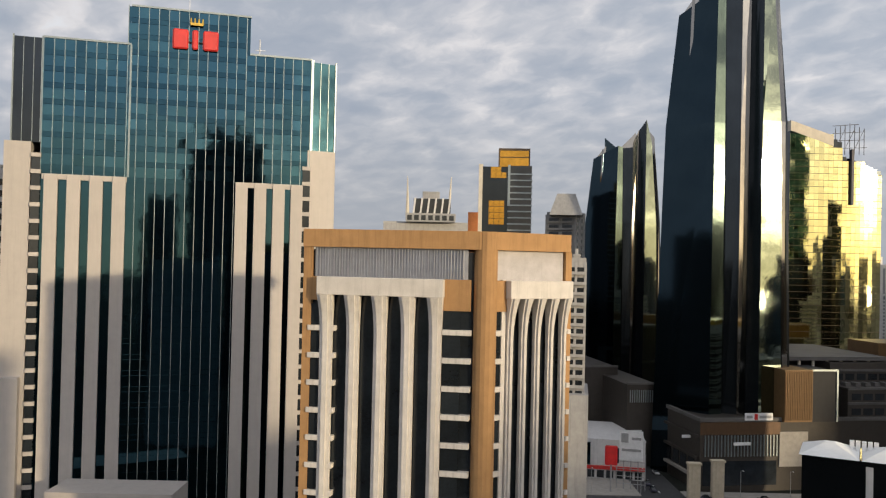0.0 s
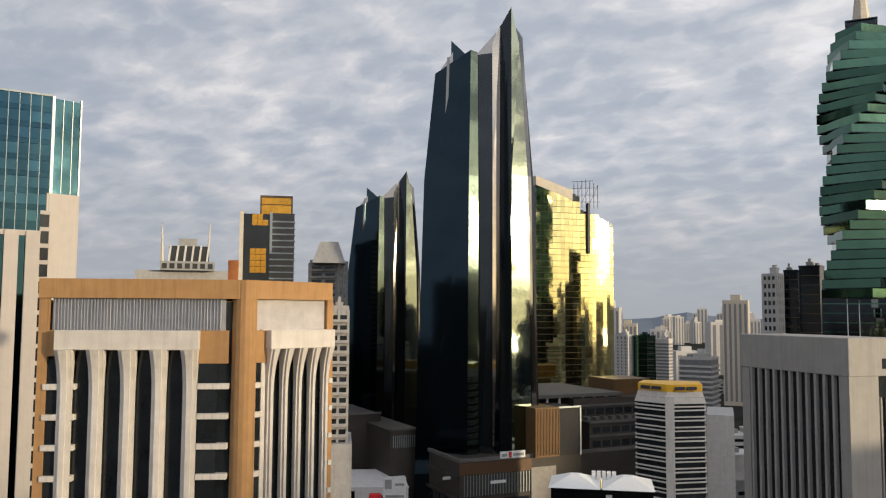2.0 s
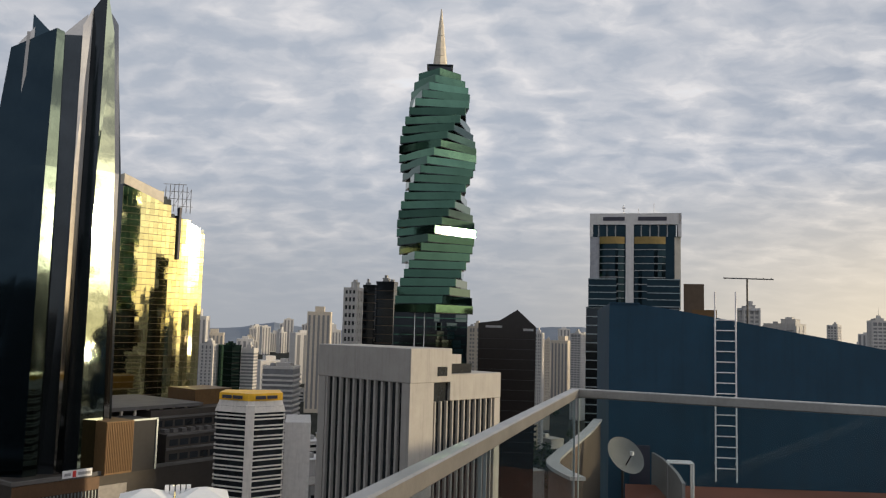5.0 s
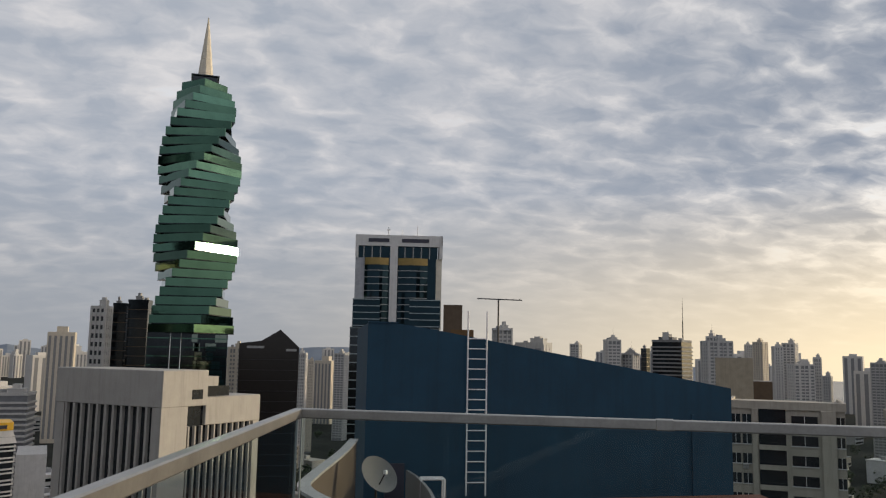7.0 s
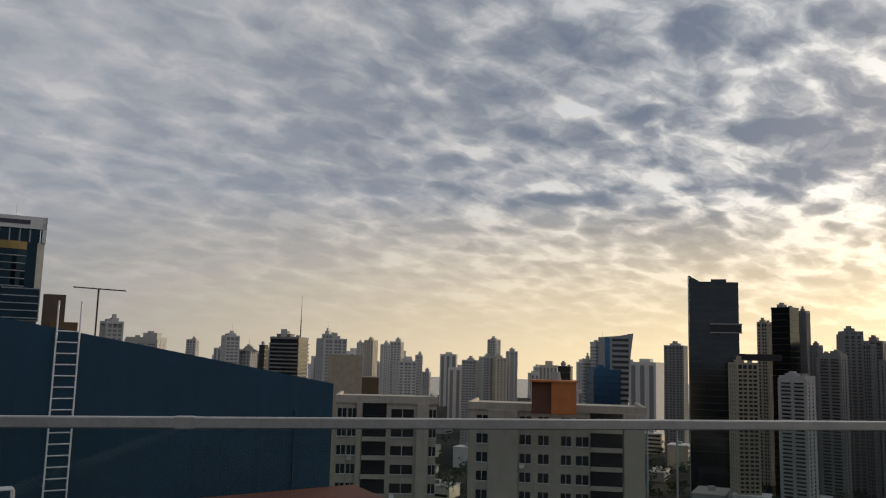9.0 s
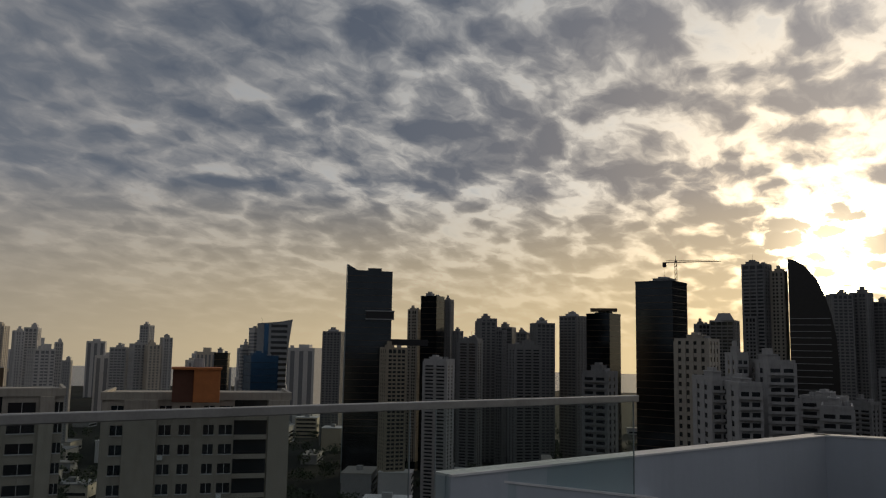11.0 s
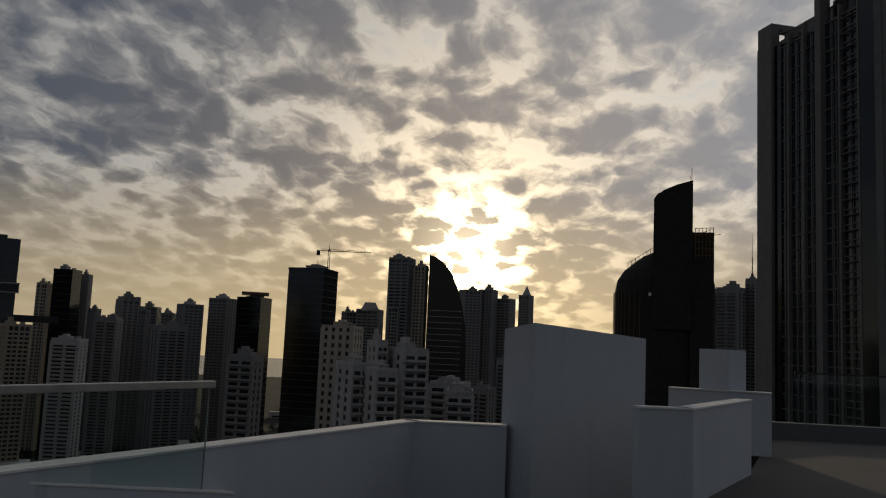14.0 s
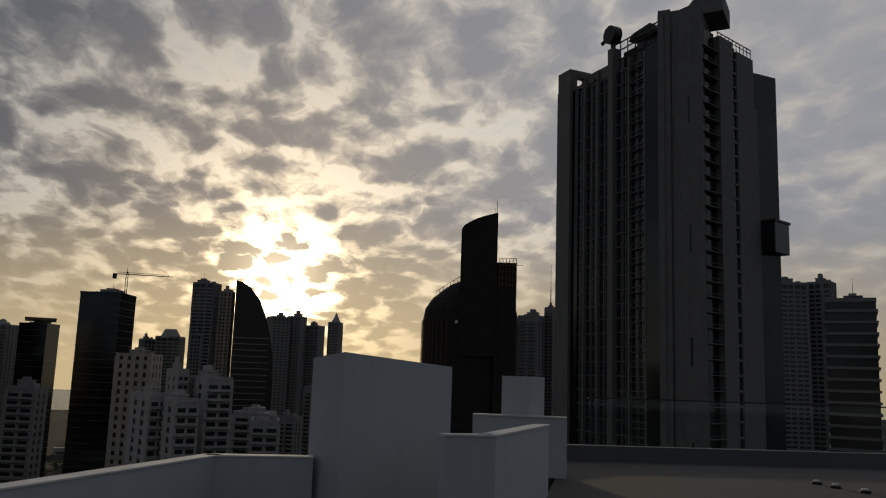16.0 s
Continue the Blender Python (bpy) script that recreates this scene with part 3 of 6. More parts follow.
# ---- bronze tower with amber panels ----
def amber_tower():
    t = thing("amber_tower", "dark office tower with amber glass panels and crown", "tower", 26.8, 351.3, 0, -4.4)
    g = GROUND
    part("wall", boxes((-10.7, 1.2, 0, 24, g, 40.0)), DARKGLASS, t, "dark bronze glazing")
    part("edge", boxes((-11.2, -9.6, -0.3, 22, g, 41.0)), CREAM, t, "sunlit cream edge")
    part("wall", boxes((1.2, 11.0, -0.6, 24, g, 40.4)), WINDOW, t, "dark banded wing")
    band = mesh_of(boxes((1.0, 11.3, -0.95, 24, 0, 0.55)), "floor_band", MULLION)
    for k in range(22):
        part("floor_band", band, None, t, loc=(0, 0, 36.6 - k * 2.62))
    part("pier", boxes((1.0, 2.0, -1.0, 0, 24, 40.8)), MULLION, t)
    pane = mesh_of(boxes((0, 2.1, -0.15, 0.05, 0, 2.4), bevel=0.03), "amber_pane", AMBER)
    for i in range(3):
        for k in range(4):
            part("amber_pane", pane, None, t, loc=(-6.8 + i * 2.2, 0, 15.6 + k * 2.55))
    for i, k in ((0, 0), (1, 0), (2, 0), (1, 1), (0, 1)):
        part("amber_pane", pane, None, t, loc=(-6.2 + i * 2.2, 0, 35.2 + k * 2.3))
    part("crown", boxes((-2.9, 10.0, 1, 16, 40.0, 47.6), bevel=0.05), AMBER, t, "amber glass crown")
    part("crown_frame", boxes((-3.1, 10.2, 0.7, 1.0, 47.0, 47.9), (-3.1, -2.5, 0.7, 1.0, 40, 47), (9.6, 10.2, 0.7, 1.0, 40, 47), (-3.1, 10.2, 0.7, 1.0, 44.0, 44.3)), BRONZE, t)


amber_tower()


# ---- grey crown with leaning slots and two spikes ----
def spiked_crown():
    t = thing("spiked_crown", "grey stepped roof crown with dark slots and two pale spikes", "roof crown", -3.9, 328.3, 15.0, 0.7)
    part("tier", boxes((-10.0, 9.6, 0, 20, 0, 3.4)), GREY, t)
    part("tier", boxes((-7.0, 7.6, 1, 18, 3.4, 9.2)), WINDOW, t, "dark slotted tier")
    pier = bmesh.new()
    prism(pier, [(-0.35, -0.2, 3.4), (0.35, -0.2, 3.4), (0.35, 1.2, 3.4), (-0.35, 1.2, 3.4)], [(0.3, 0.3, 9.4), (1.0, 0.3, 9.4), (1.0, 1.2, 9.4), (0.3, 1.2, 9.4)])
    pier = mesh_of(pier, "pier", WHITE)
    for k in range(6):
        part("pier", pier, None, t, loc=(-7.0 + k * 2.75, 0.4, 0))
    part("tier", boxes((-3.6, 3.2, 3, 14, 9.2, 12.2), bevel=0.1), GREY, t)
    win = mesh_of(boxes((0, 1.8, -0.1, 0.1, 0.6, 2.6)), "window", WINDOW)
    for k in range(7):
        part("window", win, None, t, loc=(-9.4 + k * 2.75, 0, 0))
    for u, lean in ((-9.4, -0.2), (6.8, 0.9)):
        bm = bmesh.new()
        tube(bm, (u, 2, 2), (u + lean, 2, 18.0), 0.9, 6, 0.12)
        part("spike", bm, CREAM, t, "pale tapering spike")


spiked_crown()


def cap(x, y, z, w, h, yaw, shape, label, material=None):
    """A roof house on a tower: dome, pyramid, mansard, gable or slab."""
    if math.hypot(x, y) > 370:
        k = 1 + (11 - w / 2) / math.hypot(x, y)
        x, y = x * k, y * k
    t = thing("rooftop_pavilion", label, "pavilion", x, y, z, yaw, "rooftop pavilions")
    bm = bmesh.new()
    a = w / 2
    foot = [(-a, 0, 0), (a, 0, 0), (a, w, 0), (-a, w, 0)]
    top = {"pyramid": 0.04, "mansard": 0.55, "dome": 0.7, "slab": 1.0}.get(shape, 0.5)
    if shape == "gable":
        prism(bm, [(-a, 0, 0), (a, 0, 0), (0, 0, h)], [(-a, w, 0), (a, w, 0), (0, w, h)])
    else:
        prism(bm, foot, [(p[0] * top, a + (p[1] - a) * top, h * (0.55 if shape == "dome" else 1.0)) for p in foot])
        if shape == "dome":
            tube(bm, (0, a, h * 0.5), (0, a, h * 0.8), a * 0.45, 10, a * 0.4)
            tube(bm, (0, a, h * 0.8), (0, a, h), a * 0.4, 10, 0.1)
    part("roof", bm, material or GREY, t)
    return t


cap(49.2, 328.7, 19.0, 13.0, 8.6, -8.5, "mansard", "sloped grey crown of a concrete tower")
cap(499.5, -237.2, 18.2, 8.5, 5.4, -115.4, "dome", "small domed roof house on a grey tower")
cap(499.3, -260.1, 23.6, 10.0, 4.8, -117.5, "dome", "domed roof house on a grey tower")
cap(472.3, -267.9, 27.2, 17.0, 1.6, -119.6, "slab", "wide flat roof slab on a dark tower", BRONZE)
cap(513.6, -230.6, 12.2, 8.0, 3.2, -114.2, "gable", "gabled roof house on a grey tower")
cap(412.1, -313.6, 19.7, 12.0, 5.4, -127.3, "mansard", "mansard roof on a grey tower")
cap(403.6, -447.6, 38.4, 7.0, 8.2, -138.1, "pyramid", "steep pyramid cap on a slim tower")
cap(423.7, -306.5, 17.8, 5.0, 2.6, -126.0, "gable", "small gabled roof house on a tower")
cap(503.8, 156.9, 0.6, 11.0, 4.0, -72.8, "gable", "gabled roof on a pale tower")
cap(380.1, 185.1, 11.8, 9.0, 2.4, -64.2, "dome", "arched crown on a grey tower")
cap(639.2, -127.0, 12.4, 10.0, 4.4, -101.5, "dome", "stepped crown on a grey tower")
for x, y, z, h, note in ((431.2, 107.4, 6.0, 24.0, "thin dark mast on an unfinished tower"), (201.2, -386.6, 38.0, 24.0, "thin hoist mast on an unfinished tower"), (210.4, 271.2, 13.5, 5.0, "white roof mast on a tower"), (212.4, 271.0, 13.5, 5.4, "white roof mast on a tower")):
    t = thing("roof_mast", note, "mast", x, y, z, 0, "roof masts")
    bm = bmesh.new()
    tube(bm, (0, 0, 0), (0, 0, h * 0.5), 0.34, 6, 0.26)
    part("shaft", bm, BLACKSTEEL if h > 10 else PAINTED, t)
    bm = bmesh.new()
    tube(bm, (0, 0, h * 0.5), (0, 0, h), 0.16, 6, 0.06)
    part("tip", bm, BLACKSTEEL if h > 10 else PAINTED, t)

# distant hills, their haze put into the blue colour
bm = bmesh.new()
prev = None
for k in range(61):
    a = radians(14 + k * 1.1)
    h = 34 + 42 * noise.noise(Vector((k * 0.13, 3.1, 0))) + 14 * noise.noise(Vector((k * 0.5, 7.7, 0)))
    h *= max(0.12, min(1.0, (60 - k) / 22))
    row = [bm.verts.new((r * math.sin(a), r * math.cos(a), GROUND + q)) for r, q in ((2600, 0), (2850, 0.75 * h + 20), (3000, h + 34))]
    if prev:
        for i in range(2):
            bm.faces.new((prev[i], row[i], row[i + 1], prev[i + 1]))
    prev = row
solo("hills", bm, mat("haze_tinted_hillside", (0.15, 0.18, 0.22), 0.95, vary=0.12, size=0.01), "low distant hills coloured haze blue", "hills", "structure")


# ---- teal glass hotel with pale cladding ----
def glass_hotel():
    t = thing("hotel_tower", "tall teal mirror-glass hotel tower with pale cladding strips", "hotel", -74.1, 155.2, 0, 16.0)
    g = GROUND
    part("wall", boxes((0, 49.3, 0.4, 24, g, 39.6), (15.2, 37.2, 0.4, 20, 39.6, 47.0)), TEALDEEP, t, "deep teal glazed core")
    # dark glazed return and pale flank at one end, slim glazed and pale flank at the other
    part("wall", boxes((-5.2, 0, 0.7, 22, 20.2, 39.6)), DARKGLASS, t, "black glass end bay")
    part("mullion", boxes((-5.3, -5.05, 0.5, 0.8, 20.2, 39.9), (-3.5, -3.4, 0.6, 0.8, 20.2, 39.7), (-1.75, -1.65, 0.6, 0.8, 20.2, 39.7), (-0.35, 0.05, 0.3, 0.8, 20.2, 39.9)), MULLION, t)
    part("flank", boxes((-6.2, -1.7, 0.2, 22, g, 20.2)), PANEL, t, "pale stone flank wall")
    part("flank", boxes((-7.4, -2.4, -2.0, 0.2, g, -23.0)), PANEL, t, "low pale pier in front of the flank")
    end = thing("hotel_end_bay", "slim glazed end bay of a hotel over a pale sunlit flank", "hotel", -26.7, 169.0, 0, 29.0)
    part("wall", boxes((0.2, 5.2, 0.3, 20, 21.5, 39.4)), TEALDEEP, end, "teal glazing")
    part("mullion", boxes((0.0, 0.45, 0, 0.4, 21.5, 39.8), (2.0, 2.1, 0.15, 0.4, 21.5, 39.5), (3.7, 3.8, 0.15, 0.4, 21.5, 39.5), (5.15, 5.4, 0.1, 0.5, 21.5, 39.8)), MULLION, end)
    part("flank", boxes((-0.5, 5.4, -0.1, 20, g, 21.5)), PANEL, end, "pale sunlit flank wall")
    # curtain wall, pane by pane
    nu, fl = 27, 3.05
    pu = 49.3 / nu
    tops = {}
    for i in range(nu):
        tops[i] = 47.0 if 15.2 <= (i + 0.5) * pu <= 37.2 else 39.6
    for name, tall in (("pane", 2.05), ("spandrel_pane", 0.92)):
        me = mesh_of(boxes((0.03, pu - 0.03, -0.05, 0.06, 0, tall), bevel=0.015), name, TEAL if name == "pane" else TEALDEEP)
        if name == "pane":
            pane = me
        else:
            spandrel = me
    rest = bmesh.new()
    for i in range(nu):
        z = tops[i]
        u = i * pu
        open_bay = 15.0 < u + pu / 2 < 34.5
        while z - fl > (g if open_bay else 14.4):
            z -= fl
            if z > 13.0:
                o = part("pane", pane, None, t, loc=(u, 0.3, z + 0.95))
                o.rotation_euler = (random.uniform(-0.008, 0.008), 0, random.uniform(-0.010, 0.010))
                box(rest, u + 0.03, u + pu - 0.03, 0.26, 0.38, z, z + 0.93)
            else:
                box(rest, u + 0.03, u + pu - 0.03, 0.25 + random.uniform(-0.01, 0.01), 0.38, z, z + 0.9)
                box(rest, u + 0.03, u + pu - 0.03, 0.22 + random.uniform(-0.012, 0.012), 0.38, z + 0.95, z + 3.0)
    part("glazing", rest, TEALDEEP, t, "deep teal lower glazing and spandrels", kind="stuff")
    line = {}
    for i in range(nu + 1):
        u = i * pu
        h = max(tops.get(i, 0), tops.get(i - 1, 0))
        b = g if 14.0 < u < 35.5 else 14.4
        key = (h, b)
        if key not in line:
            line[key] = mesh_of(boxes((-0.06, 0.06, 0.05, 0.3, b, h + 0.2)), "mullion", MULLION)
        part("mullion", line[key], None, t, loc=(u, 0, 0))
    part("coping", boxes((0, 15.2, 0.1, 0.8, 39.6, 39.95), (37.2, 49.3, 0.1, 0.8, 39.6, 39.95), (15.1, 37.3, 0.1, 0.8, 47.0, 47.35), (15.0, 15.35, 0.0, 0.5, 14.4, 39.6)), MULLION, t)
    # pale cladding strips with glass between
    strip = mesh_of(boxes((0, 2.35, -0.5, 0.35, g, 14.3), bevel=0.05), "cladding_strip", PANEL)
    for u in (0.7, 4.6, 8.5, 12.5, 35.0, 38.6, 42.2, 45.7):
        part("cladding_strip", strip, None, t, loc=(u, 0, 0))
    part("cladding_head", boxes((0.3, 15.0, -0.2, 0.3, 13.4, 14.4)), PANEL, t)
    part("cladding_head", boxes((35.0, 48.1, -0.2, 0.3, 13.4, 14.4)), PANEL, t)
    ledge = mesh_of(boxes((0, 1.7, -0.3, 0.35, 0, 0.75)), "ledge", PANEL)
    hole = mesh_of(boxes((0.1, 1.6, -0.02, 0.35, 0, 2.2)), "window", WINDOW)
    for k in range(27):
        z = 17.4 - k * fl
        for u in (-1.6, 47.9):
            part("ledge", ledge, None, t, loc=(u, 0, z))
            part("window", hole, None, t, loc=(u, 0, z - 2.25))
    # rooftop emblem and sign, as plain shapes
    sign = thing("rooftop_sign", "red rooftop sign shapes with a small gold emblem", "sign", -74.1, 155.2, 0, 16.0)
    for u, w in ((22.6, 2.9), (26.2, 1.1), (28.2, 2.9)):
        part("sign_shape", boxes((u, u + w, -0.55, -0.1, 39.6, 43.4), bevel=0.25), RED, sign)
    emblem = bmesh.new()
    box(emblem, 25.8, 28.2, -0.5, -0.1, 44.3, 44.8)
    for k in range(4):
        tube(emblem, (25.9 + k * 0.73, -0.3, 44.7), (25.9 + k * 0.73, -0.3, 45.7), 0.22, 6, 0.1)
    part("emblem", emblem, GOLDSIGN, sign, "small gold emblem")
    part("bracket", boxes((22.6, 31.1, -0.2, 0.0, 41.0, 41.15)), BLACKSTEEL, sign)
    mast = bmesh.new()
    tube(mast, (39.2, 3, 39.6), (39.2, 3, 43.6), 0.09)
    tube(mast, (38.3, 3, 41.4), (40.4, 3, 41.4), 0.06)
    tube(mast, (25.5, 3, 47), (25.5, 3, 51), 0.05)
    part("antenna", mast, PAINTED, t, "thin roof antenna")
    solo("podium_roof", boxes((-66.9, -45, 145, 154, g, -41.2)), PANEL, "flat pale roof of a low annexe", "annexe")


glass_hotel()


# ---- ochre hotel with curved white fins ----
def fin_mesh(w, depth, z0, z1, name="fin"):
    """An upright fin that leans out and widens under the beam in a curve."""
    bm = bmesh.new()
    prof = [(z0, 0.0, 0.0), (z1 - 5.0, 0.0, 0.0), (z1 - 3.4, -0.08, 0.04), (z1 - 2.0, -0.30, 0.12), (z1 - 0.9, -0.62, 0.24), (z1, -0.95, 0.36)]
    for off, inset in ((0.0, 0.0), (-0.28, w * 0.30)):
        rings = []
        for z, lean, wide in prof:
            f = -depth + lean + off
            rings.append([bm.verts.new(q) for q in ((inset - wide * 0.5, f, z), (w - inset + wide * 0.5, f, z), (w - inset + wide * 0.5, 0.2, z), (inset - wide * 0.5, 0.2, z))])
        bm.faces.new(rings[0][::-1])
        bm.faces.new(rings[-1])
        for a, b in zip(rings, rings[1:]):
            for i in range(4):
                bm.faces.new((a[i], a[(i + 1) % 4], b[(i + 1) % 4], b[i]))
    return mesh_of(bm, name, FIN)


def ochre_hotel():
    g, top = GROUND, 3.4
    c = Vector((4.3, 97.2))
    t = thing("ochre_hotel", "ochre and white hotel tower with curved upright fins", "hotel", c.x, c.y, 0, 0)
    body = bmesh.new()
    plan = [(-20.0, 4.4), (-0.6, 0.8), (1.6, 1.2), (11.0, 6.6), (9.0, 24), (-17, 26)]
    prism(body, [(x, y, g) for x, y in plan], [(x, y, 1.0) for x, y in plan])
    part("core", body, WINDOW, t, "dark glazed body")
    plan = [(-20.6, 3.6), (0.2, -0.3), (1.6, -0.1), (11.6, 5.9), (9.6, 25), (-17.6, 27)]
    body = bmesh.new()
    prism(body, [(x, y, 1.3) for x, y in plan], [(x, y, top) for x, y in plan])
    part("cornice", body, TAN, t, "ochre cornice band")
    pier = bmesh.new()
    tube(pier, (1.0, 0.9, g), (1.0, 0.9, top - 0.05), 1.35, 16)
    part("corner_pier", pier, TAN, t, "rounded ochre corner pier")
    for name, origin, yaw, length, fins, cols, grey in (("wing", (-20.4, 3.9), -10.6, 20.6, 5, (1.0, 17.6), 16.8), ("wing", (1.4, 0.4), 30.5, 11.6, 5, (0.9, 11.4), 9.6)):
        w = new("facade_wing")
        w.parent = t
        w.matrix_local = pose(origin[0], origin[1], 0, 0, 0, yaw)
        short = length < 15
        if short:
            part("louvre_panel", boxes((0.9, length - 0.7, 0.25, 0.5, -2.3, 1.3)), mat("pale_grey_panel", (0.42, 0.40, 0.40), 0.7, stain=0.2), w, "plain pale grey panel")
            part("side_wall", boxes((1.75, 2.3, -0.1, 0.6, g, -2.1)), FIN, w, "weathered white return wall")
        else:
            part("backing", boxes((1.2, length - 1.0, 0.25, 0.5, -2.3, 1.3)), LOUVRE, w)
            slat = mesh_of(boxes((0, 0.09, 0, 0.22, -2.3, 1.25)), "louvre_slat", LOUVRE)
            for k in range(52):
                o = part("louvre_slat", slat, None, w, loc=(1.4 + k * 0.345, 0.06, 0))
                o.rotation_euler[2] = random.uniform(-0.35, 0.35)
            part("pier", boxes((-0.1, 0.9, -0.15, 0.5, g, 1.3)), TAN, w, "ochre end pier")
            part("corner_band", boxes((16.9, 20.0, -0.2, 0.5, -5.8, -2.2)), TAN, w, "ochre band between beam and pier")
            part("corner_band", boxes((0.0, 2.0, -0.1, 0.5, -5.0, -2.2)), TAN, w)
        if short:
            part("corner_band", boxes((0.85, 2.35, -0.25, 0.6, -5.8, -2.2)), TAN, w, "ochre band between beam and pier")
            part("pier", boxes((length - 0.6, length + 0.3, -0.2, 0.8, g, 1.3)), TAN, w, "ochre end pier")
        b0, b1 = (2.2, length - 0.2) if short else (1.9, 17.0)
        part("beam", boxes((b0, b1, -1.25, 0.3, -4.3, -2.2), bevel=0.06), FIN, w, "stained white beam over the fins")
        fw = 0.82 if short else 1.45
        fin = fin_mesh(fw, 0.35, g, -4.3)
        gap = (b1 - b0 - 0.5 - fw) / (fins - 1)
        for k in range(fins):
            part("fin", fin, None, w, loc=(b0 + 0.25 + k * gap, 0, 0))
        led = mesh_of(boxes((0, 1.05 if short else 3.35, -0.35, 0.6, 0, 0.62), bevel=0.04), "ledge", FIN)
        pane = mesh_of(boxes((0.05, 0.95 if short else 2.1, 0.0, 0.3, 0, 2.5)), "window", WINDOW)
        for k in range(21):
            z = -8.6 - k * 3.24
            for u in ((0.72,) if short else (0.6, 16.8)):
                part("ledge", led, None, w, loc=(u, 0, z))
                part("window", pane, None, w, loc=(u, 0, z + 0.65))
        if short:
            nib = mesh_of(boxes((0, 0.5, -0.5, 0.3, 0, 0.55)), "ledge", FIN)
            for k in range(21):
                part("ledge", nib, None, w, loc=(length - 0.4, 0, -8.6 - k * 3.24))


ochre_hotel()


# ---- faceted glass towers over the mall ----
def shard_tower(x, y, yaw, k, top_k, label):
    t = thing("faceted_tower", label, "tower", x, y, GROUND, yaw, "faceted towers over the mall")
    hh = (113.2 - GROUND) * top_k

    def shard(name, lo, hi, material, deep=26.0, note=""):
        """lo: (u0, y0, u1, y1) at the foot; hi: (u0, y0, z0, u1, y1, z1) at the top."""
        bm = bmesh.new()
        a = [(lo[0], lo[1], 0), (lo[2], lo[3], 0), (lo[2] * 0.9, deep, 0), (lo[0] * 0.9, deep, 0)]
        z = lambda v: (v - GROUND) * top_k
        b = [(hi[0], hi[1], z(hi[2])), (hi[3], hi[4], z(hi[5])), (hi[3], deep * 0.75, z(hi[5]) - 6), (hi[0], deep * 0.75, z(hi[2]) - 6)]
        zm = z(50.0)
        c = [tuple(q + (r - q) * 0.45 for q, r in zip(p[:2], h[:2])) + (zm,) for p, h in zip(a, b)]
        rings = [[bm.verts.new((p[0] * k, p[1] * k, p[2])) for p in ring] for ring in (a, c, b)]
        bm.faces.new(rings[0][::-1])
        bm.faces.new(rings[2])
        for low, high in zip(rings, rings[1:]):
            for i in range(4):
                bm.faces.new((low[i], low[(i + 1) % 4], high[(i + 1) % 4], high[i]))
        part(name, bm, material, t, note)

    shard("facet", (-22.4, 11, -2.6, 0.0), (-15.2, 10, 90.5, -1.6, 3.0, 97.5), SLATE, note="slate-blue mirror facet")
    # dimmed tint stands in for a facet that misses the sun's reflection
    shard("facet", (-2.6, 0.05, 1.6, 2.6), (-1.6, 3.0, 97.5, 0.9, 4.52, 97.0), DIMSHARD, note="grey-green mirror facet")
    shard("recess", (1.6, 5.0, 6.8, 4.2), (0.9, 6.0, 96.5, 6.4, 5.5, 97.0), DARKGLASS, note="black glass recess")
    shard("fin", (6.6, 2.2, 9.0, 3.6), (6.4, 3.6, 100.0, 9.4, 5.0, 107.5), SILVER, 20, "bright metal fin")
    shard("recess", (9.0, 4.0, 13.4, -1.0), (9.4, 5.0, 107.0, 13.4, 1.0, 113.0), DARKGLASS, note="black glass facet")
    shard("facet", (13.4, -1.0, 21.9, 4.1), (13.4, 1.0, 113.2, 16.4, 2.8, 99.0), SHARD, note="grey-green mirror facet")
    shard("fin", (21.8, 3.4, 23.4, 4.6), (15.2, 3.5, 106.0, 17.8, 6.0, 103.0), SILVER, 20, "bright metal fin")
    shard("recess", (23.4, 5.0, 24.3, 6.5), (17.8, 8.0, 93.0, 18.6, 9.5, 92.5), DARKGLASS, note="black glass edge")
    # crown blades behind the front facets
    for u0, u1, z0, z1, yy, m in ((-13.0, -8.4, 92.0, 98.5, 9, SILVER), (-9.2, -1.9, 104.0, 97.0, 12, SLATE), (-2.0, 8.0, 96.0, 107.5, 13, SILVER)):
        bm = bmesh.new()
        z = lambda v: (v - GROUND) * top_k
        prism(bm, [(u0 * k, yy * k, z(80)), (u1 * k, yy * k, z(80)), (u1 * k, (yy + 1.5) * k, z(80)), (u0 * k, (yy + 1.5) * k, z(80))],
              [(u0 * k, yy * k, z(z0)), (u1 * k, yy * k, z(z1)), (u1 * k, (yy + 1.5) * k, z(z1)), (u0 * k, (yy + 1.5) * k, z(z0))])
        part("crown_blade", bm, m, t, "sharp crown blade")
    rib = bmesh.new()
    z = lambda v: (v - GROUND) * top_k
    prism(rib, [(-11.4 * k, 7.2 * k, z(66)), (-10.4 * k, 6.8 * k, z(66)), (-10.4 * k, 8.5 * k, z(66)), (-11.4 * k, 8.5 * k, z(66))],
          [(-10.6 * k, 7.3 * k, z(96)), (-9.6 * k, 6.9 * k, z(96)), (-9.6 * k, 9 * k, z(96)), (-10.6 * k, 9 * k, z(96))])
    part("fin", rib, SILVER, t, "slim metal rib near the top")
    return t


shard_tower(95.8, 287.0, -18.5, 1.0, 1.0, "tall faceted dark glass tower with a jagged crown")
shard_tower(82.4, 384.0, -12.4, 0.84, 0.752, "smaller faceted dark glass tower with a jagged crown")


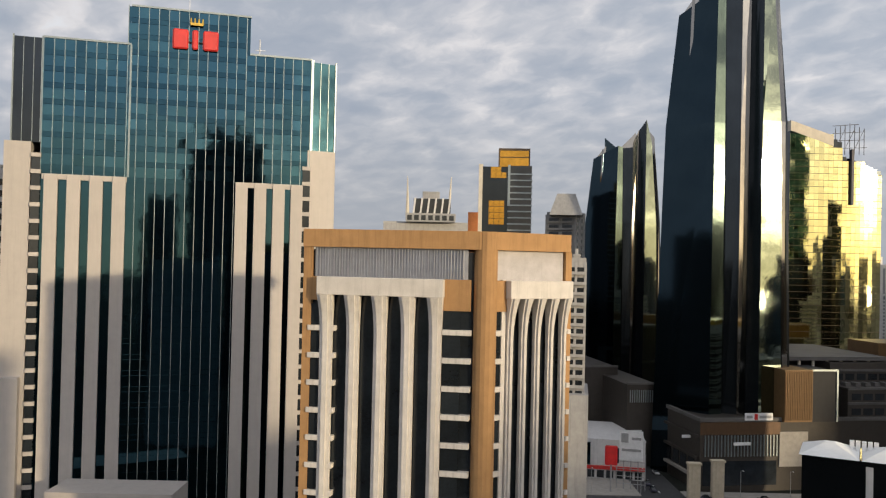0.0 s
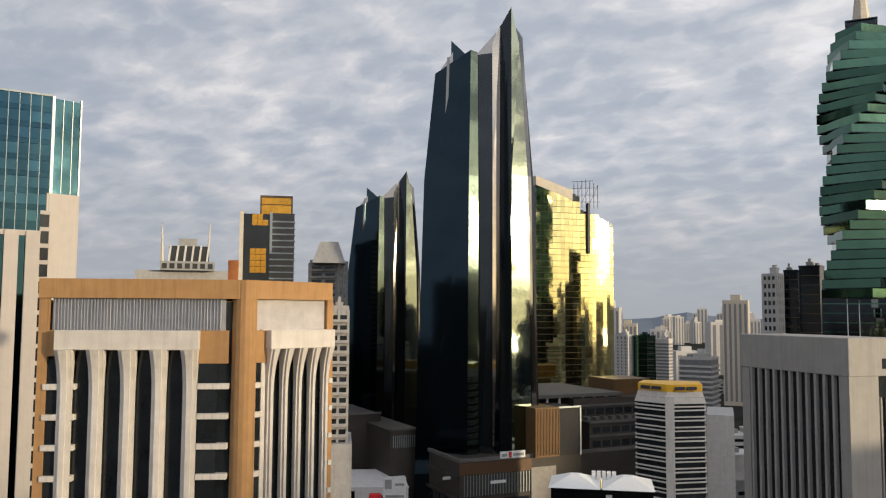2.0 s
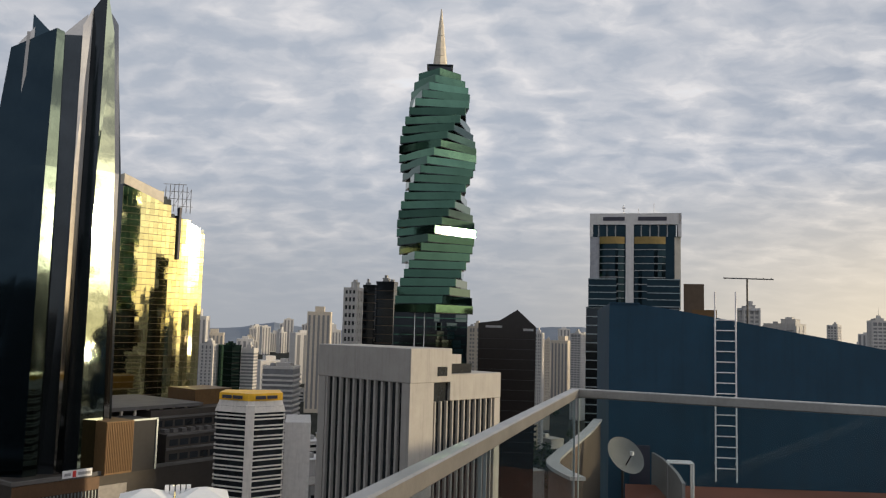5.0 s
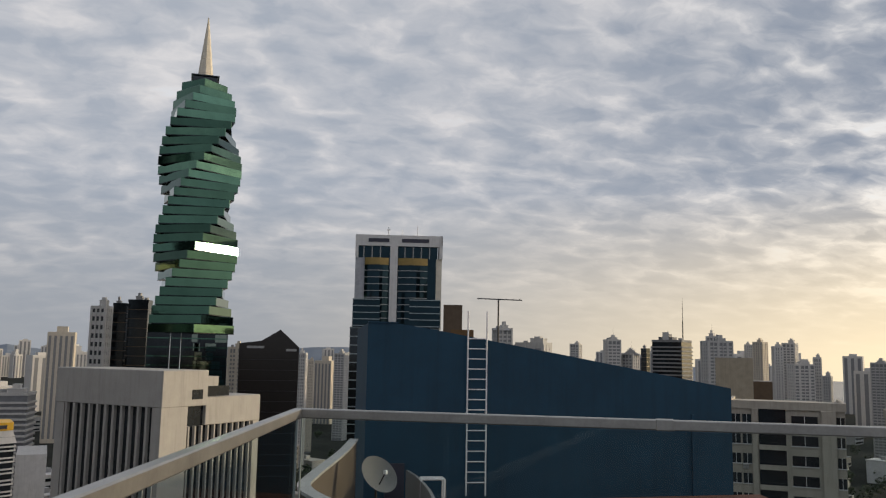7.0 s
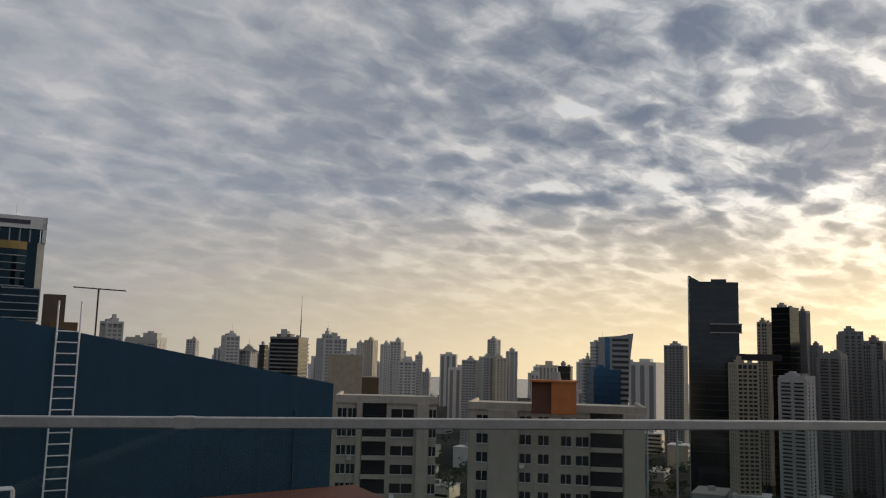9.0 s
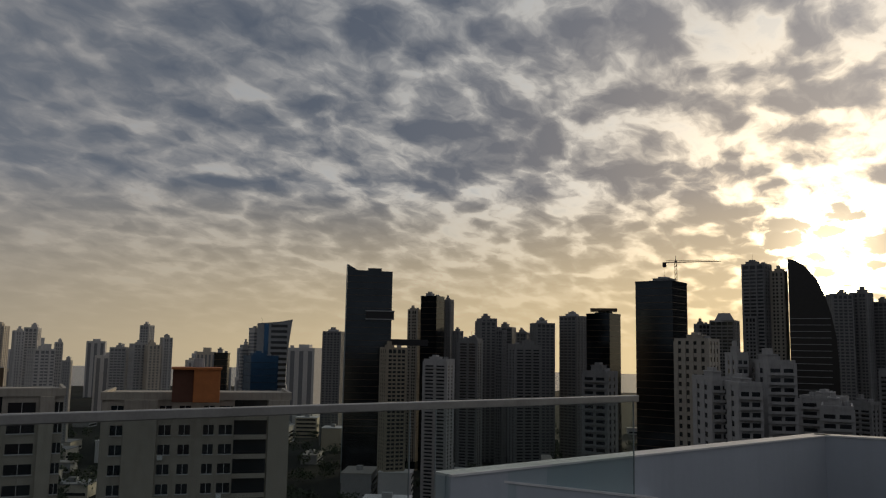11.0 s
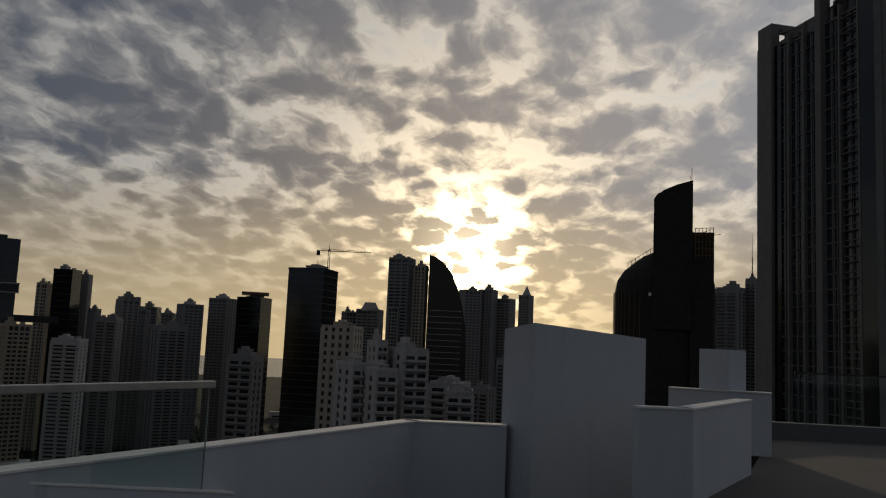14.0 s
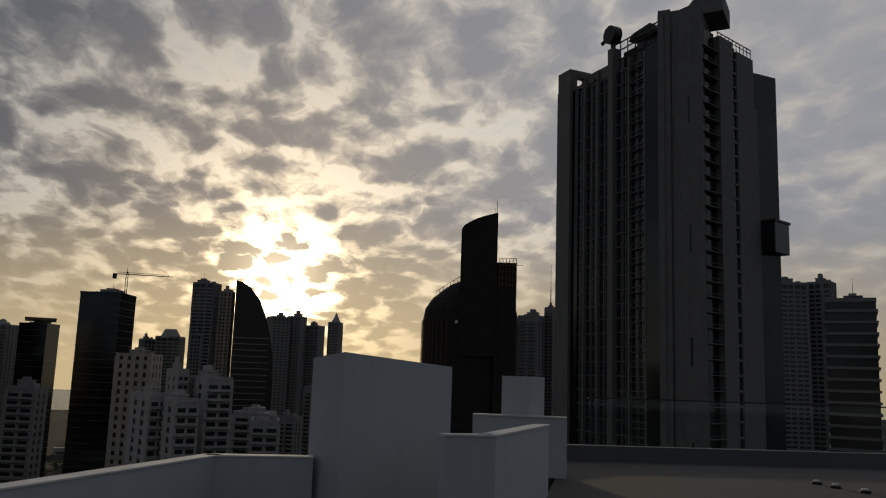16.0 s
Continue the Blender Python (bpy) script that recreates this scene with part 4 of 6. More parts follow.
# ---- curved gold glass block ----
def gold_block():
    t = thing("curved_glass_block", "curved gold mirror-glass office block lit by the low sun", "office block", 174.7, 422.4, 0, 2.0)
    t.scale = (1.28,) * 3
    r, n, base = 130.0, 20, -30.5
    a0, a1, mid = -5.0, 9.5, radians(2.2)

    def at_angle(a, rad):
        return (rad * math.sin(radians(a)) - r * math.sin(mid) - 3.0, r * math.cos(mid) - 45.5 - rad * math.cos(radians(a)))

    def height(a):
        f = (a - a0) / (a1 - a0)
        return 50.0 - 4.0 * f - 12.0 * f * f if f < 0.55 else 39.8 - 5.0 * (f - 0.55) / 0.45

    ring = [at_angle(a0 + i * (a1 - a0) / n, r - 0.4) for i in range(n + 1)]
    for i in range(n):
        a = a0 + (i + 0.5) * (a1 - a0) / n
        p, q = ring[i], ring[i + 1]
        h = height(a) - 1.0
        core = bmesh.new()
        foot = GROUND / 1.28
        prism(core, [(*p, foot), (*q, foot), (q[0], q[1] + 24, foot), (p[0], p[1] + 24, foot)], [(*p, h), (*q, h), (q[0], q[1] + 24, h), (p[0], p[1] + 24, h)])
        part("core_bay", core, DARKGLASS, t)
    wide = 2 * (r) * math.sin(radians((a1 - a0) / n / 2))
    pane = mesh_of(boxes((-wide / 2 + 0.01, wide / 2 - 0.01, -0.08, 0.06, 0.02, 4.48), bevel=0.02), "pane", GOLDGLASS)
    for i in range(n):
        a = a0 + (i + 0.5) * (a1 - a0) / n
        x, y = at_angle(a, r)
        z = base
        while z + 4.5 < height(a) + 0.2:
            o = part("pane", pane, None, t, loc=(x, y, z))
            o.rotation_euler = (random.uniform(-0.004, 0.004), random.uniform(-0.002, 0.002), radians(a) + random.uniform(-0.006, 0.006))
            z += 4.5
    rail = bmesh.new()
    for i in range(n):
        a, b = a0 + i * (a1 - a0) / n, a0 + (i + 1) * (a1 - a0) / n
        for k in range(1, 32):
            z = base + k * 2.25
            if z < height((a + b) / 2) - 1:
                p, q = at_angle(a, r + 0.1), at_angle(b, r + 0.1)
                tube(rail, (*p, z), (*q, z), 0.07, 4)
    part("glazing_bar", rail, BRONZE, t, kind="stuff")
    slot = boxes((1.6, 2.4, -46.3, -44.6, 22, 41))
    part("slot", slot, INK, t, "dark upright slot")
    roof = bmesh.new()
    p, q = at_angle(a0, r), at_angle(1.5, r)
    prism(roof, [(p[0], p[1] - 0.3, 47.0), (q[0], q[1] - 0.3, 42.0), (q[0], q[1] + 8, 42.0), (p[0], p[1] + 8, 47.0)], [(p[0], p[1] - 0.3, 50.5), (q[0], q[1] - 0.3, 45.5), (q[0], q[1] + 8, 45.5), (p[0], p[1] + 8, 50.5)])
    part("roof_beam", roof, CREAM, t, "pale curved roof beam")
    s = thing("roof_scaffold", "dark steel scaffold on a curved glass block's roof", "scaffold", 174.7, 422.4, 0, 2.0)
    s.scale = (1.28,) * 3
    for k in range(7):
        bm2 = bmesh.new()
        x = -1.0 + k * 1.7
        tube(bm2, (x, -40, 40), (x, -40, 51 - abs(k - 3) * 0.6), 0.12, 5)
        part("post", bm2, BLACKSTEEL, s)
    for k in range(4):
        bm2 = bmesh.new()
        tube(bm2, (-2.0, -40.1, 42 + k * 2.6), (10.2 - k, -40.1, 42.6 + k * 2.7), 0.10, 5)
        part("ledger", bm2, BLACKSTEEL, s)
    for k in range(3):
        bm2 = bmesh.new()
        tube(bm2, (-1 + 3.4 * k, -40.1, 42), (2.4 + 3.4 * k, -40.1, 49), 0.08, 5)
        part("brace", bm2, BLACKSTEEL, s)


gold_block()


# ---- twisting green glass tower ----
def twisting_tower():
    t = thing("twisting_tower", "green mirror-glass tower whose floors twist as they rise", "tower", 207.3, 219.9, 0, -43.3)
    fh, side = 3.05, 20.2
    plate = mesh_of(boxes((-side / 2, side / 2, -side / 2, side / 2, 0.0, 2.92), bevel=0.12), "floor_block", GREENGLASS)
    lip = mesh_of(boxes((-side / 2 - 0.02, side / 2 + 0.02, -side / 2 - 0.02, side / 2 + 0.02, -0.14, 0.01)), "floor_edge", DARKGLASS)
    z, k = 5.0, 0
    while z < 92.0:
        turn = 45.0 + (z - 33.0) / 28.8 * 90.0
        s = 1.0 if z < 76 else 1.0 - 0.56 * ((z - 76) / 17.0) ** 1.35
        o = part("floor_block", plate, None, t, loc=(0, 0, z))
        o.rotation_euler[2], o.scale = radians(turn), (s, s, 1)
        e = part("floor_edge", lip, None, t, loc=(0, 0, z))
        e.rotation_euler[2], e.scale = radians(turn), (s, s, 1)
        z += fh
        k += 1
    part("roof_ring", boxes((-4.2, 4.2, -4.2, 4.2, z - 0.2, z + 1.6), (-4.8, 4.8, -4.8, 4.8, z + 1.6, z + 2.1), bevel=0.1), DARKGLASS, t, "dark parapet under the spire")
    spire = bmesh.new()
    for i in range(9):
        f = i / 9
        r = 2.75 * (1 - f) + 0.12
        tube(spire, (0, 0, z + 1 + i * 2.65), (0, 0, z + 1 + (i + 1) * 2.65 - 0.08), r, 8, r - 0.26)
    part("spire", spire, CREAM, t, "slender pale banded spire")
    part("base", boxes((-14, 12, -6, 14, GROUND, 5.0)), DARKGLASS, t, "dark glass base block")
    # scattered panes of brighter glass stand in for panes that catch the light
    step = mesh_of(boxes((0, 1, 0, 0.3, 0, 2.6)), "lit_pane", SHARD)
    rng = random.Random(4)
    for k in range(46):
        o = part("pane", step, None, t, loc=(rng.uniform(-1, 9.0), -6.2, -22 + rng.randrange(9) * 3.0))
        o.scale = (rng.uniform(1.2, 3.6), 1, 1)
    line = mesh_of(boxes((-14.1, 12.1, -6.25, -6.0, 0, 0.35)), "floor_line", GREENGLASS)
    for k in range(12):
        part("floor_line", line, None, t, loc=(0, 0, -30 + k * 3.0))
    mast = mesh_of(boxes((-0.12, 0.12, -6.6, -6.3, -40, 14)), "mast", PAINTED)
    part("mast", mast, None, t, loc=(-6.6, 0, 0))
    part("mast", mast, None, t, loc=(-3.2, 0, -3))


twisting_tower()


# ---- ribbed white building ----
def ribbed_building():
    t = thing("ribbed_building", "white concrete building with deep upright ribs", "building", 77.9, 87.8, 0, 2.0)
    g = GROUND
    part("core", boxes((0.4, 20.0, 0.7, 20.0, g, -7.6)), WINDOW, t, "dark recessed glazing")
    part("attic", boxes((-0.1, 8.2, -0.1, 20.4, -7.8, -3.0), bevel=0.08), RIBWALL, t, "blank pale attic")
    part("attic", boxes((8.2, 19.6, 0.2, 20.2, -10.5, -6.7), bevel=0.08), RIBWALL, t, "lower pale attic band")
    part("corner_wall", boxes((-0.05, 4.6, -0.05, 1.6, g, -7.8)), RIBWALL, t, "blank pale corner wall")
    part("corner_wall", boxes((0.0, 0.6, 18.6, 20.2, g, -7.8), (18.2, 19.5, 0.25, 1.2, g, -10.5)), RIBWALL, t)
    part("attic_window", boxes((5.2, 7.2, -0.14, 0.1, -6.9, -5.6), (7.8, 12.6, 0.1, 0.3, -6.6, -5.2)), WINDOW, t)
    part("roof_house", boxes((8.2, 13.5, 3, 12, -6.7, -4.0)), RIBWALL, t)
    rib = mesh_of(boxes((-0.12, 0.45, -0.19, 0.19, g, -7.8), bevel=0.03), "rib", RIBWALL)
    for k in range(11):
        part("rib", rib, None, t, loc=(0, 2.6 + k * 1.55, 0))
    rib2 = mesh_of(boxes((-0.15, 0.15, 0.25, 0.75, g, -10.5), bevel=0.03), "rib", RIBWALL)
    for k in range(11):
        part("rib", rib2, None, t, loc=(5.3 + k * 1.22, 0, 0))


ribbed_building()


# ---- small bank building with white bands ----
def banded_bank():
    t = thing("bank_building", "small office block with white floor bands and a yellow sign band", "office block", 137.0, 225.2, 0, -33.0)
    g = GROUND
    plan = [(-10.2, 6.0), (-0.9, 0.0), (0.9, 0.0), (10.0, 5.0), (9.0, 17), (-9, 17)]
    bm = bmesh.new()
    prism(bm, [(x, y, g) for x, y in plan], [(x, y, -25.5) for x, y in plan])
    part("wall", bm, WINDOW, t)
    def ring(z0, z1, s):
        b = bmesh.new()
        prism(b, [(x * s, (y - 8) * s + 8, z0) for x, y in plan], [(x * s, (y - 8) * s + 8, z1) for x, y in plan])
        return b
    band = mesh_of(ring(0, 0.42, 1.045), "floor_band", FIN)
    for k in range(15):
        part("floor_band", band, None, t, loc=(0, 0, -28.4 - k * 3.05))
        part("floor_band", band, None, t, loc=(0, 0, -29.5 - k * 3.05))
    bm = bmesh.new()
    prism(bm, [(x * 1.06, (y - 8) * 1.06 + 8, -27.3) for x, y in plan], [(x * 0.94, (y - 8) * 0.94 + 8, -23.8) for x, y in plan])
    part("sloped_eave", bm, FIN, t, "sloped pale eaves")
    part("sign_band", ring(-23.8, -21.6, 0.95), YELLOW, t, "yellow sign band")
    part("corner_strip", boxes((-1.3, 1.3, -0.75, 0.4, g, -25.0)), FIN, t, "pale corner strip")
    for u, y, rot in ((-8.6, 4.6, -33), (1.4, 0.1, 29)):
        for k in range(2):
            b = boxes((0.0, 3.4, -0.25, 0.0, -23.2, -22.2))
            o = part("sign_bar", b, INK, t, "dark illegible sign bar")
            o.location, o.rotation_euler[2] = (u + k * 3.9 * math.cos(radians(rot)), y + k * 3.9 * math.sin(radians(rot)) - 0.2, 0), radians(rot)


banded_bank()


# ---- bank tower with a white portal frame ----
def portal_tower():
    t = thing("portal_tower", "dark glass bank tower in a white portal frame with sign bars", "tower", 268.6, 196.0, 0, -57.0)
    t.scale.x = 1.09
    g = GROUND
    part("wall", boxes((1.0, 30.0, 0.8, 20, 9.5, 42.5)), NAVYGLASS, t, "blue-black glazing")
    part("wall", boxes((-1.2, 31.0, 0.4, 22, g, 9.5)), DARKGLASS, t, "dark glazed lower storeys")
    part("wing", boxes((-0.4, 9.4, -1.6, 12, 9.5, 20.5), (20.0, 31.2, -1.6, 12, 9.5, 20.5)), NAVYGLASS, t, "dark banded wing")
    part("frame", boxes((-0.1, 31.8, -0.6, 1.2, 41.8, 46.2), (-0.1, 1.0, -0.6, 1.2, 37, 41.8), (30.6, 31.8, -0.6, 10, 37, 46.2)), WHITE, t, "white portal frame")
    part("frame", boxes((12.6, 15.4, -0.7, 1.0, 9.0, 41.8)), WHITE, t, "white central fin")
    part("flank", boxes((0.0, 3.6, 0.2, 3, 20.5, 37)), LOUVRE, t, "pale glazed flank panel")
    part("flank", boxes((29.5, 31.6, 0.6, 18, 9.0, 37)), CREAM, t, "sunlit cream flank")
    # bowed balcony bays with gold fronts
    for u0, u1 in ((3.4, 12.2), (15.6, 26.4)):
        arc = [(u0 + (u1 - u0) * k / 8, 0.8 - 2.2 * math.sin(math.pi * (0.12 + 0.76 * k / 8))) for k in range(9)]
        for name, z0, z1, grow, m, note in (("bowed_bay", 9.6, 34.2, 0.0, NAVYGLASS, "bowed dark blue glazing"), ("gold_band", 34.2, 37.0, -0.25, GOLDBAND, "gold balcony front")):
            bm = bmesh.new()
            ring = [(x, y + grow) for x, y in arc] + [(u1, 2.0), (u0, 2.0)]
            prism(bm, [(x, y, z0) for x, y in ring], [(x, y, z1) for x, y in ring])
            part(name, bm, m, t, note)
        bm = bmesh.new()
        ring = [(x, y - 0.12) for x, y in arc] + [(u1, 2.0), (u0, 2.0)]
        prism(bm, [(x, y, 0) for x, y in ring], [(x, y, 0.3) for x, y in ring])
        me = mesh_of(bm, "floor_line", GREY)
        for k in range(8):
            part("floor_line", me, None, t, loc=(0, 0, 31.8 - k * 2.7))
    col = mesh_of(boxes((-0.2, 0.2, -0.2, 0.4, 37.0, 41.8)), "column", GREY)
    for u in (3, 6, 9, 18, 21, 24, 27):
        part("column", col, None, t, loc=(u, 0, 0))
    rail = mesh_of(boxes((-0.5, 9.5, -1.85, -1.6, 0, 0.35), (20.0, 31.3, -1.85, -1.6, 0, 0.35)), "floor_line", MULLION)
    for k in range(5):
        part("floor_line", rail, None, t, loc=(0, 0, 20.2 - k * 2.6))
    low = mesh_of(boxes((-1.3, 31.1, 0.2, 0.4, 0, 0.4)), "floor_line", MULLION)
    for k in range(14):
        part("floor_line", low, None, t, loc=(0, 0, 8.9 - k * 3.4))
    for a, b in ((4.6, 12.2), (16.8, 26.8)):
        part("sign_bar", boxes((a, b, -0.75, -0.6, 43.3, 44.8)), INK, t, "dark blue sign bar")
    part("emblem", boxes((31.8, 31.95, 2.0, 5.0, 42.2, 45.6)), BLUEGLASS, t)
    m = bmesh.new()
    tube(m, (11.8, 4, 46), (11.8, 4, 50.2), 0.16)
    tube(m, (11.2, 4, 49), (12.4, 4, 49), 0.3)
    tube(m, (17, 4, 46), (17, 4, 49), 0.08)
    tube(m, (22.5, 4, 46), (22.5, 4, 51), 0.1)
    part("antenna", m, PAINTED, t, "roof antennas")
    n = thing("dark_slab_building", "dark brown block with a gold-topped annexe", "building", 290.7, 161.0, 0, -61.0)
    part("wall", boxes((-6, 1.5, 2, 18, g, 19.0)), BRONZE, n)
    part("annexe", boxes((-3, 6.0, -4, 8, g, 9.0)), GOLDBOX, n, "gold-lit annexe")


portal_tower()

# ---- dark block with a peaked roof ----
t = thing("peaked_block", "dark brown glass block with a peaked roof line", "office block", 249.5, 220.5, 0, -48.5)
bm = bmesh.new()
prism(bm, [(-12.0, 0, GROUND), (10.0, 0, GROUND), (10.0, 18, GROUND), (-12, 18, GROUND)], [(-12.4, 0, 2.2), (10.4, 0, 1.0), (10.4, 18, 1.0), (-12.4, 18, 2.2)])
part("wall", bm, mat("brown_black_glass", (0.022, 0.018, 0.016), 0.2, 0.2, bump=0), t)
bm = bmesh.new()
prism(bm, [(-12.4, 0, 2.2), (-4, 0, 3.3), (3.0, 0, 7.7), (10.4, 0, 1.0)], [(-12.4, 17, 2.2), (-4, 17, 3.3), (3.0, 17, 7.7), (10.4, 17, 1.0)])
part("roof", bm, mat("brown_black_glass", (0.022, 0.018, 0.016), 0.2, 0.2, bump=0), t)
for a, b, z in ((-9.5, -3.0, 0.4), (5.4, 9.4, -0.6)):
    part("sign_bar", boxes((a, b, -0.15, 0, z, z + 0.9)), GREY, t, "pale illegible sign bar")
for k in range(12):
    part("floor_line", boxes((-12.1, 10.1, -0.1, 0, -4 - k * 4, -3.8 - k * 4)), BLACKSTEEL, t)


# ---- mall podium, canopies and low buildings by the street ----
def podium():
    g = GROUND
    t = thing("mall_podium", "brown stone-clad mall podium with a glazed corner", "mall", 86.5, 274.5, 0, 8.5)
    part("wall", boxes((0, 92, 0, 60, g, -51.0)), PODIUM, t)
    part("parapet", boxes((-0.4, 92, -0.4, 0.6, -51.0, -49.8), (-0.4, 0.6, 0.6, 60, -51.0, -49.8)), GREYDECK, t, "pale parapet edge")
    part("side_wing", boxes((-12, 0, 34, 90, g, -44.0)), PODIUM, t, "higher side wing")
    part("side_wing", boxes((-30, -6, 60, 110, g, -41.0)), PODIUM, t)
    louv = mesh_of(boxes((0, 0.34, -0.35, 0, -62.5, -55.5)), "glass_fin", MULLION)
    for k in range(23):
        part("glass_fin", louv, None, t, loc=(1.5 + k * 1.15, 0, 0))
    part("shopfront", boxes((1, 27, -0.2, 0, -72, -64)), WINDOW, t, "dark shopfront")
    part("fascia", boxes((-0.2, 28, -0.5, 0, -55.3, -51.2)), mat("bronze_fascia", (0.10, 0.055, 0.028), 0.5, 0.3, stain=0.3), t, "brown metal fascia")
    slat = mesh_of(boxes((0, 0.18, -0.2, 0, -50.4, -34.2)), "slat", GOLDBOX)
    for k in range(16):
        part("slat", slat, None, t, loc=(28.7 + k * 0.62, -2.0, 0))
    # side front along the street: ledges, dark bays and a pale louvre strip
    for z0, z1, q in ((-56.5, -55.6, PODIUM), (-63.5, -62.6, PODIUM), (-70.0, -69.0, PAVING)):
        part("ledge", boxes((-0.9, 0, 1.0, 58, z0, z1)), q, t)
    bay = mesh_of(boxes((-0.2, 0.1, 0, 4.4, -68.5, -64.0)), "shop_window", WINDOW)
    for k in range(9):
        part("shop_window", bay, None, t, loc=(0, 4 + k * 6.0, 0))
    lou = mesh_of(boxes((0, 0.3, -0.3, 0, -50.5, -46.0)), "louvre", MULLION)
    for k in range(12):
        part("louvre", lou, None, t, loc=(-11.0 + k * 0.85, 34, 0))
    part("parapet", boxes((-12.3, 0, 33.6, 34.2, -44.0, -43.2), (-30.3, -6, 59.6, 60.2, -41.0, -40.2)), GREYDECK, t, "pale parapet edge")
    # sunlight on the entrance front is put into this panel's pale colour
    part("lit_front", boxes((27.8, 38, -0.5, 0, -66, -54.5)), PAVING, t, "entrance front coloured pale for sunlight")
    part("sign_board", boxes((15.3, 25.2, -0.6, -0.3, -50.6, -48.2)), PAINTED, t, "white sign board")
    part("sign_bar", boxes((18.6, 19.7, -0.7, -0.6, -50.4, -48.4)), RED, t)
    part("sign_bar", boxes((15.9, 17.9, -0.7, -0.6, -49.9, -49.0), (20.4, 24.6, -0.7, -0.6, -49.9, -49.0)), GREY, t, "grey illegible sign bars")
    part("sign_bar", boxes((11.5, 17.5, -0.6, -0.3, -58.8, -57.8), (-3.5, -0.5, 6.0, 6.3, -57.5, -56.5)), PAINTED, t, "pale illegible sign bars")
    part("gold_box", boxes((28.5, 38.5, -2, 16, -51, -33.8)), GOLDBOX, t, "ochre metal-clad box")
    part("dark_box", boxes((38.5, 47.5, -1.5, 16, -51, -34.2)), mat("charcoal_panel", (0.018, 0.018, 0.019), 0.75, stain=0.2), t, "dark clad box")
    part("box_edge", boxes((47.3, 47.9, -1.9, -1.2, -51, -33.8), (38.5, 47.9, -1.9, -1.2, -34.2, -33.6)), MULLION, t)
    part("terrace", boxes((54, 92, 2, 50, -51, -40.5), (54, 92, 12, 50, -40.5, -33)), PODIUM, t, "stepped mall terraces")
    part("terrace_band", boxes((54, 92, 1.6, 2.2, -46, -45.2), (54, 92, 1.6, 2.2, -41, -40.2), (54, 92, 11.5, 12.2, -36, -35.2)), GREYDECK, t)
    part("roof_slab", boxes((30, 78, 14, 60, -32.5, -31.2)), GREYDECK, t, "pale roof slab on columns")
    col = mesh_of(boxes((0, 0.8, 0, 0.8, -40, -32.5)), "column", CREAM)
    for k in range(8):
        part("column", col, None, t, loc=(33 + k * 5.4, 15, 0))
    part("ochre_wall", boxes((80, 98, 22, 40, -33, -27)), GOLDBOX, t, "ochre upper wall")
    win = mesh_of(boxes((0, 3.4, -0.12, 0.1, 0, 2.2)), "shop_window", WINDOW)
    for j, (z, yy) in enumerate(((-44.5, 2), (-39.0, 12), (-49.5, 2))):
        for k in range(8):
            part("shop_window", win, None, t, loc=(55.5 + k * 4.4, yy, z))
    for k in range(9):
        part("rooftop_unit", boxes((56 + k * 3.7, 58 + k * 3.7, 6, 9, -40.5, -39.2)), GREYDECK, t, "grey roof unit")


podium()


def canopy_house():
    t = thing("canopy_house", "dark glass pavilion under white pyramid canopies", "pavilion", 96.0, 193.0, 0, -27.0)
    part("wall", boxes((-11, 14, 0, 14, GROUND, -43.55)), DARKGLASS, t)
    part("pier", boxes((2.5, 4.0, -0.5, 0, -62, -45)), WHITE, t)
    for x0 in (-11.6, 1.6):
        bm = bmesh.new()
        c = (x0 + 6.4, 6.5, -41.3)
        a = [(x0, -1.2, -43.6), (x0 + 12.8, -1.2, -43.6), (x0 + 12.8, 14.5, -43.6), (x0, 14.5, -43.6)]
        prism(bm, a, [(c[0] + s * 1.1, c[1] + q * 1.1, c[2]) for s, q in ((-1, -1), (1, -1), (1, 1), (-1, 1))])
        part("canopy", bm, TENT, t, "white pyramid canopy")
    for k in range(5):
        part("roof_unit", boxes((-1 + k * 1.3, k * 1.3, 9, 11, -43.6, -41.2)), PAINTED, t)


canopy_house()


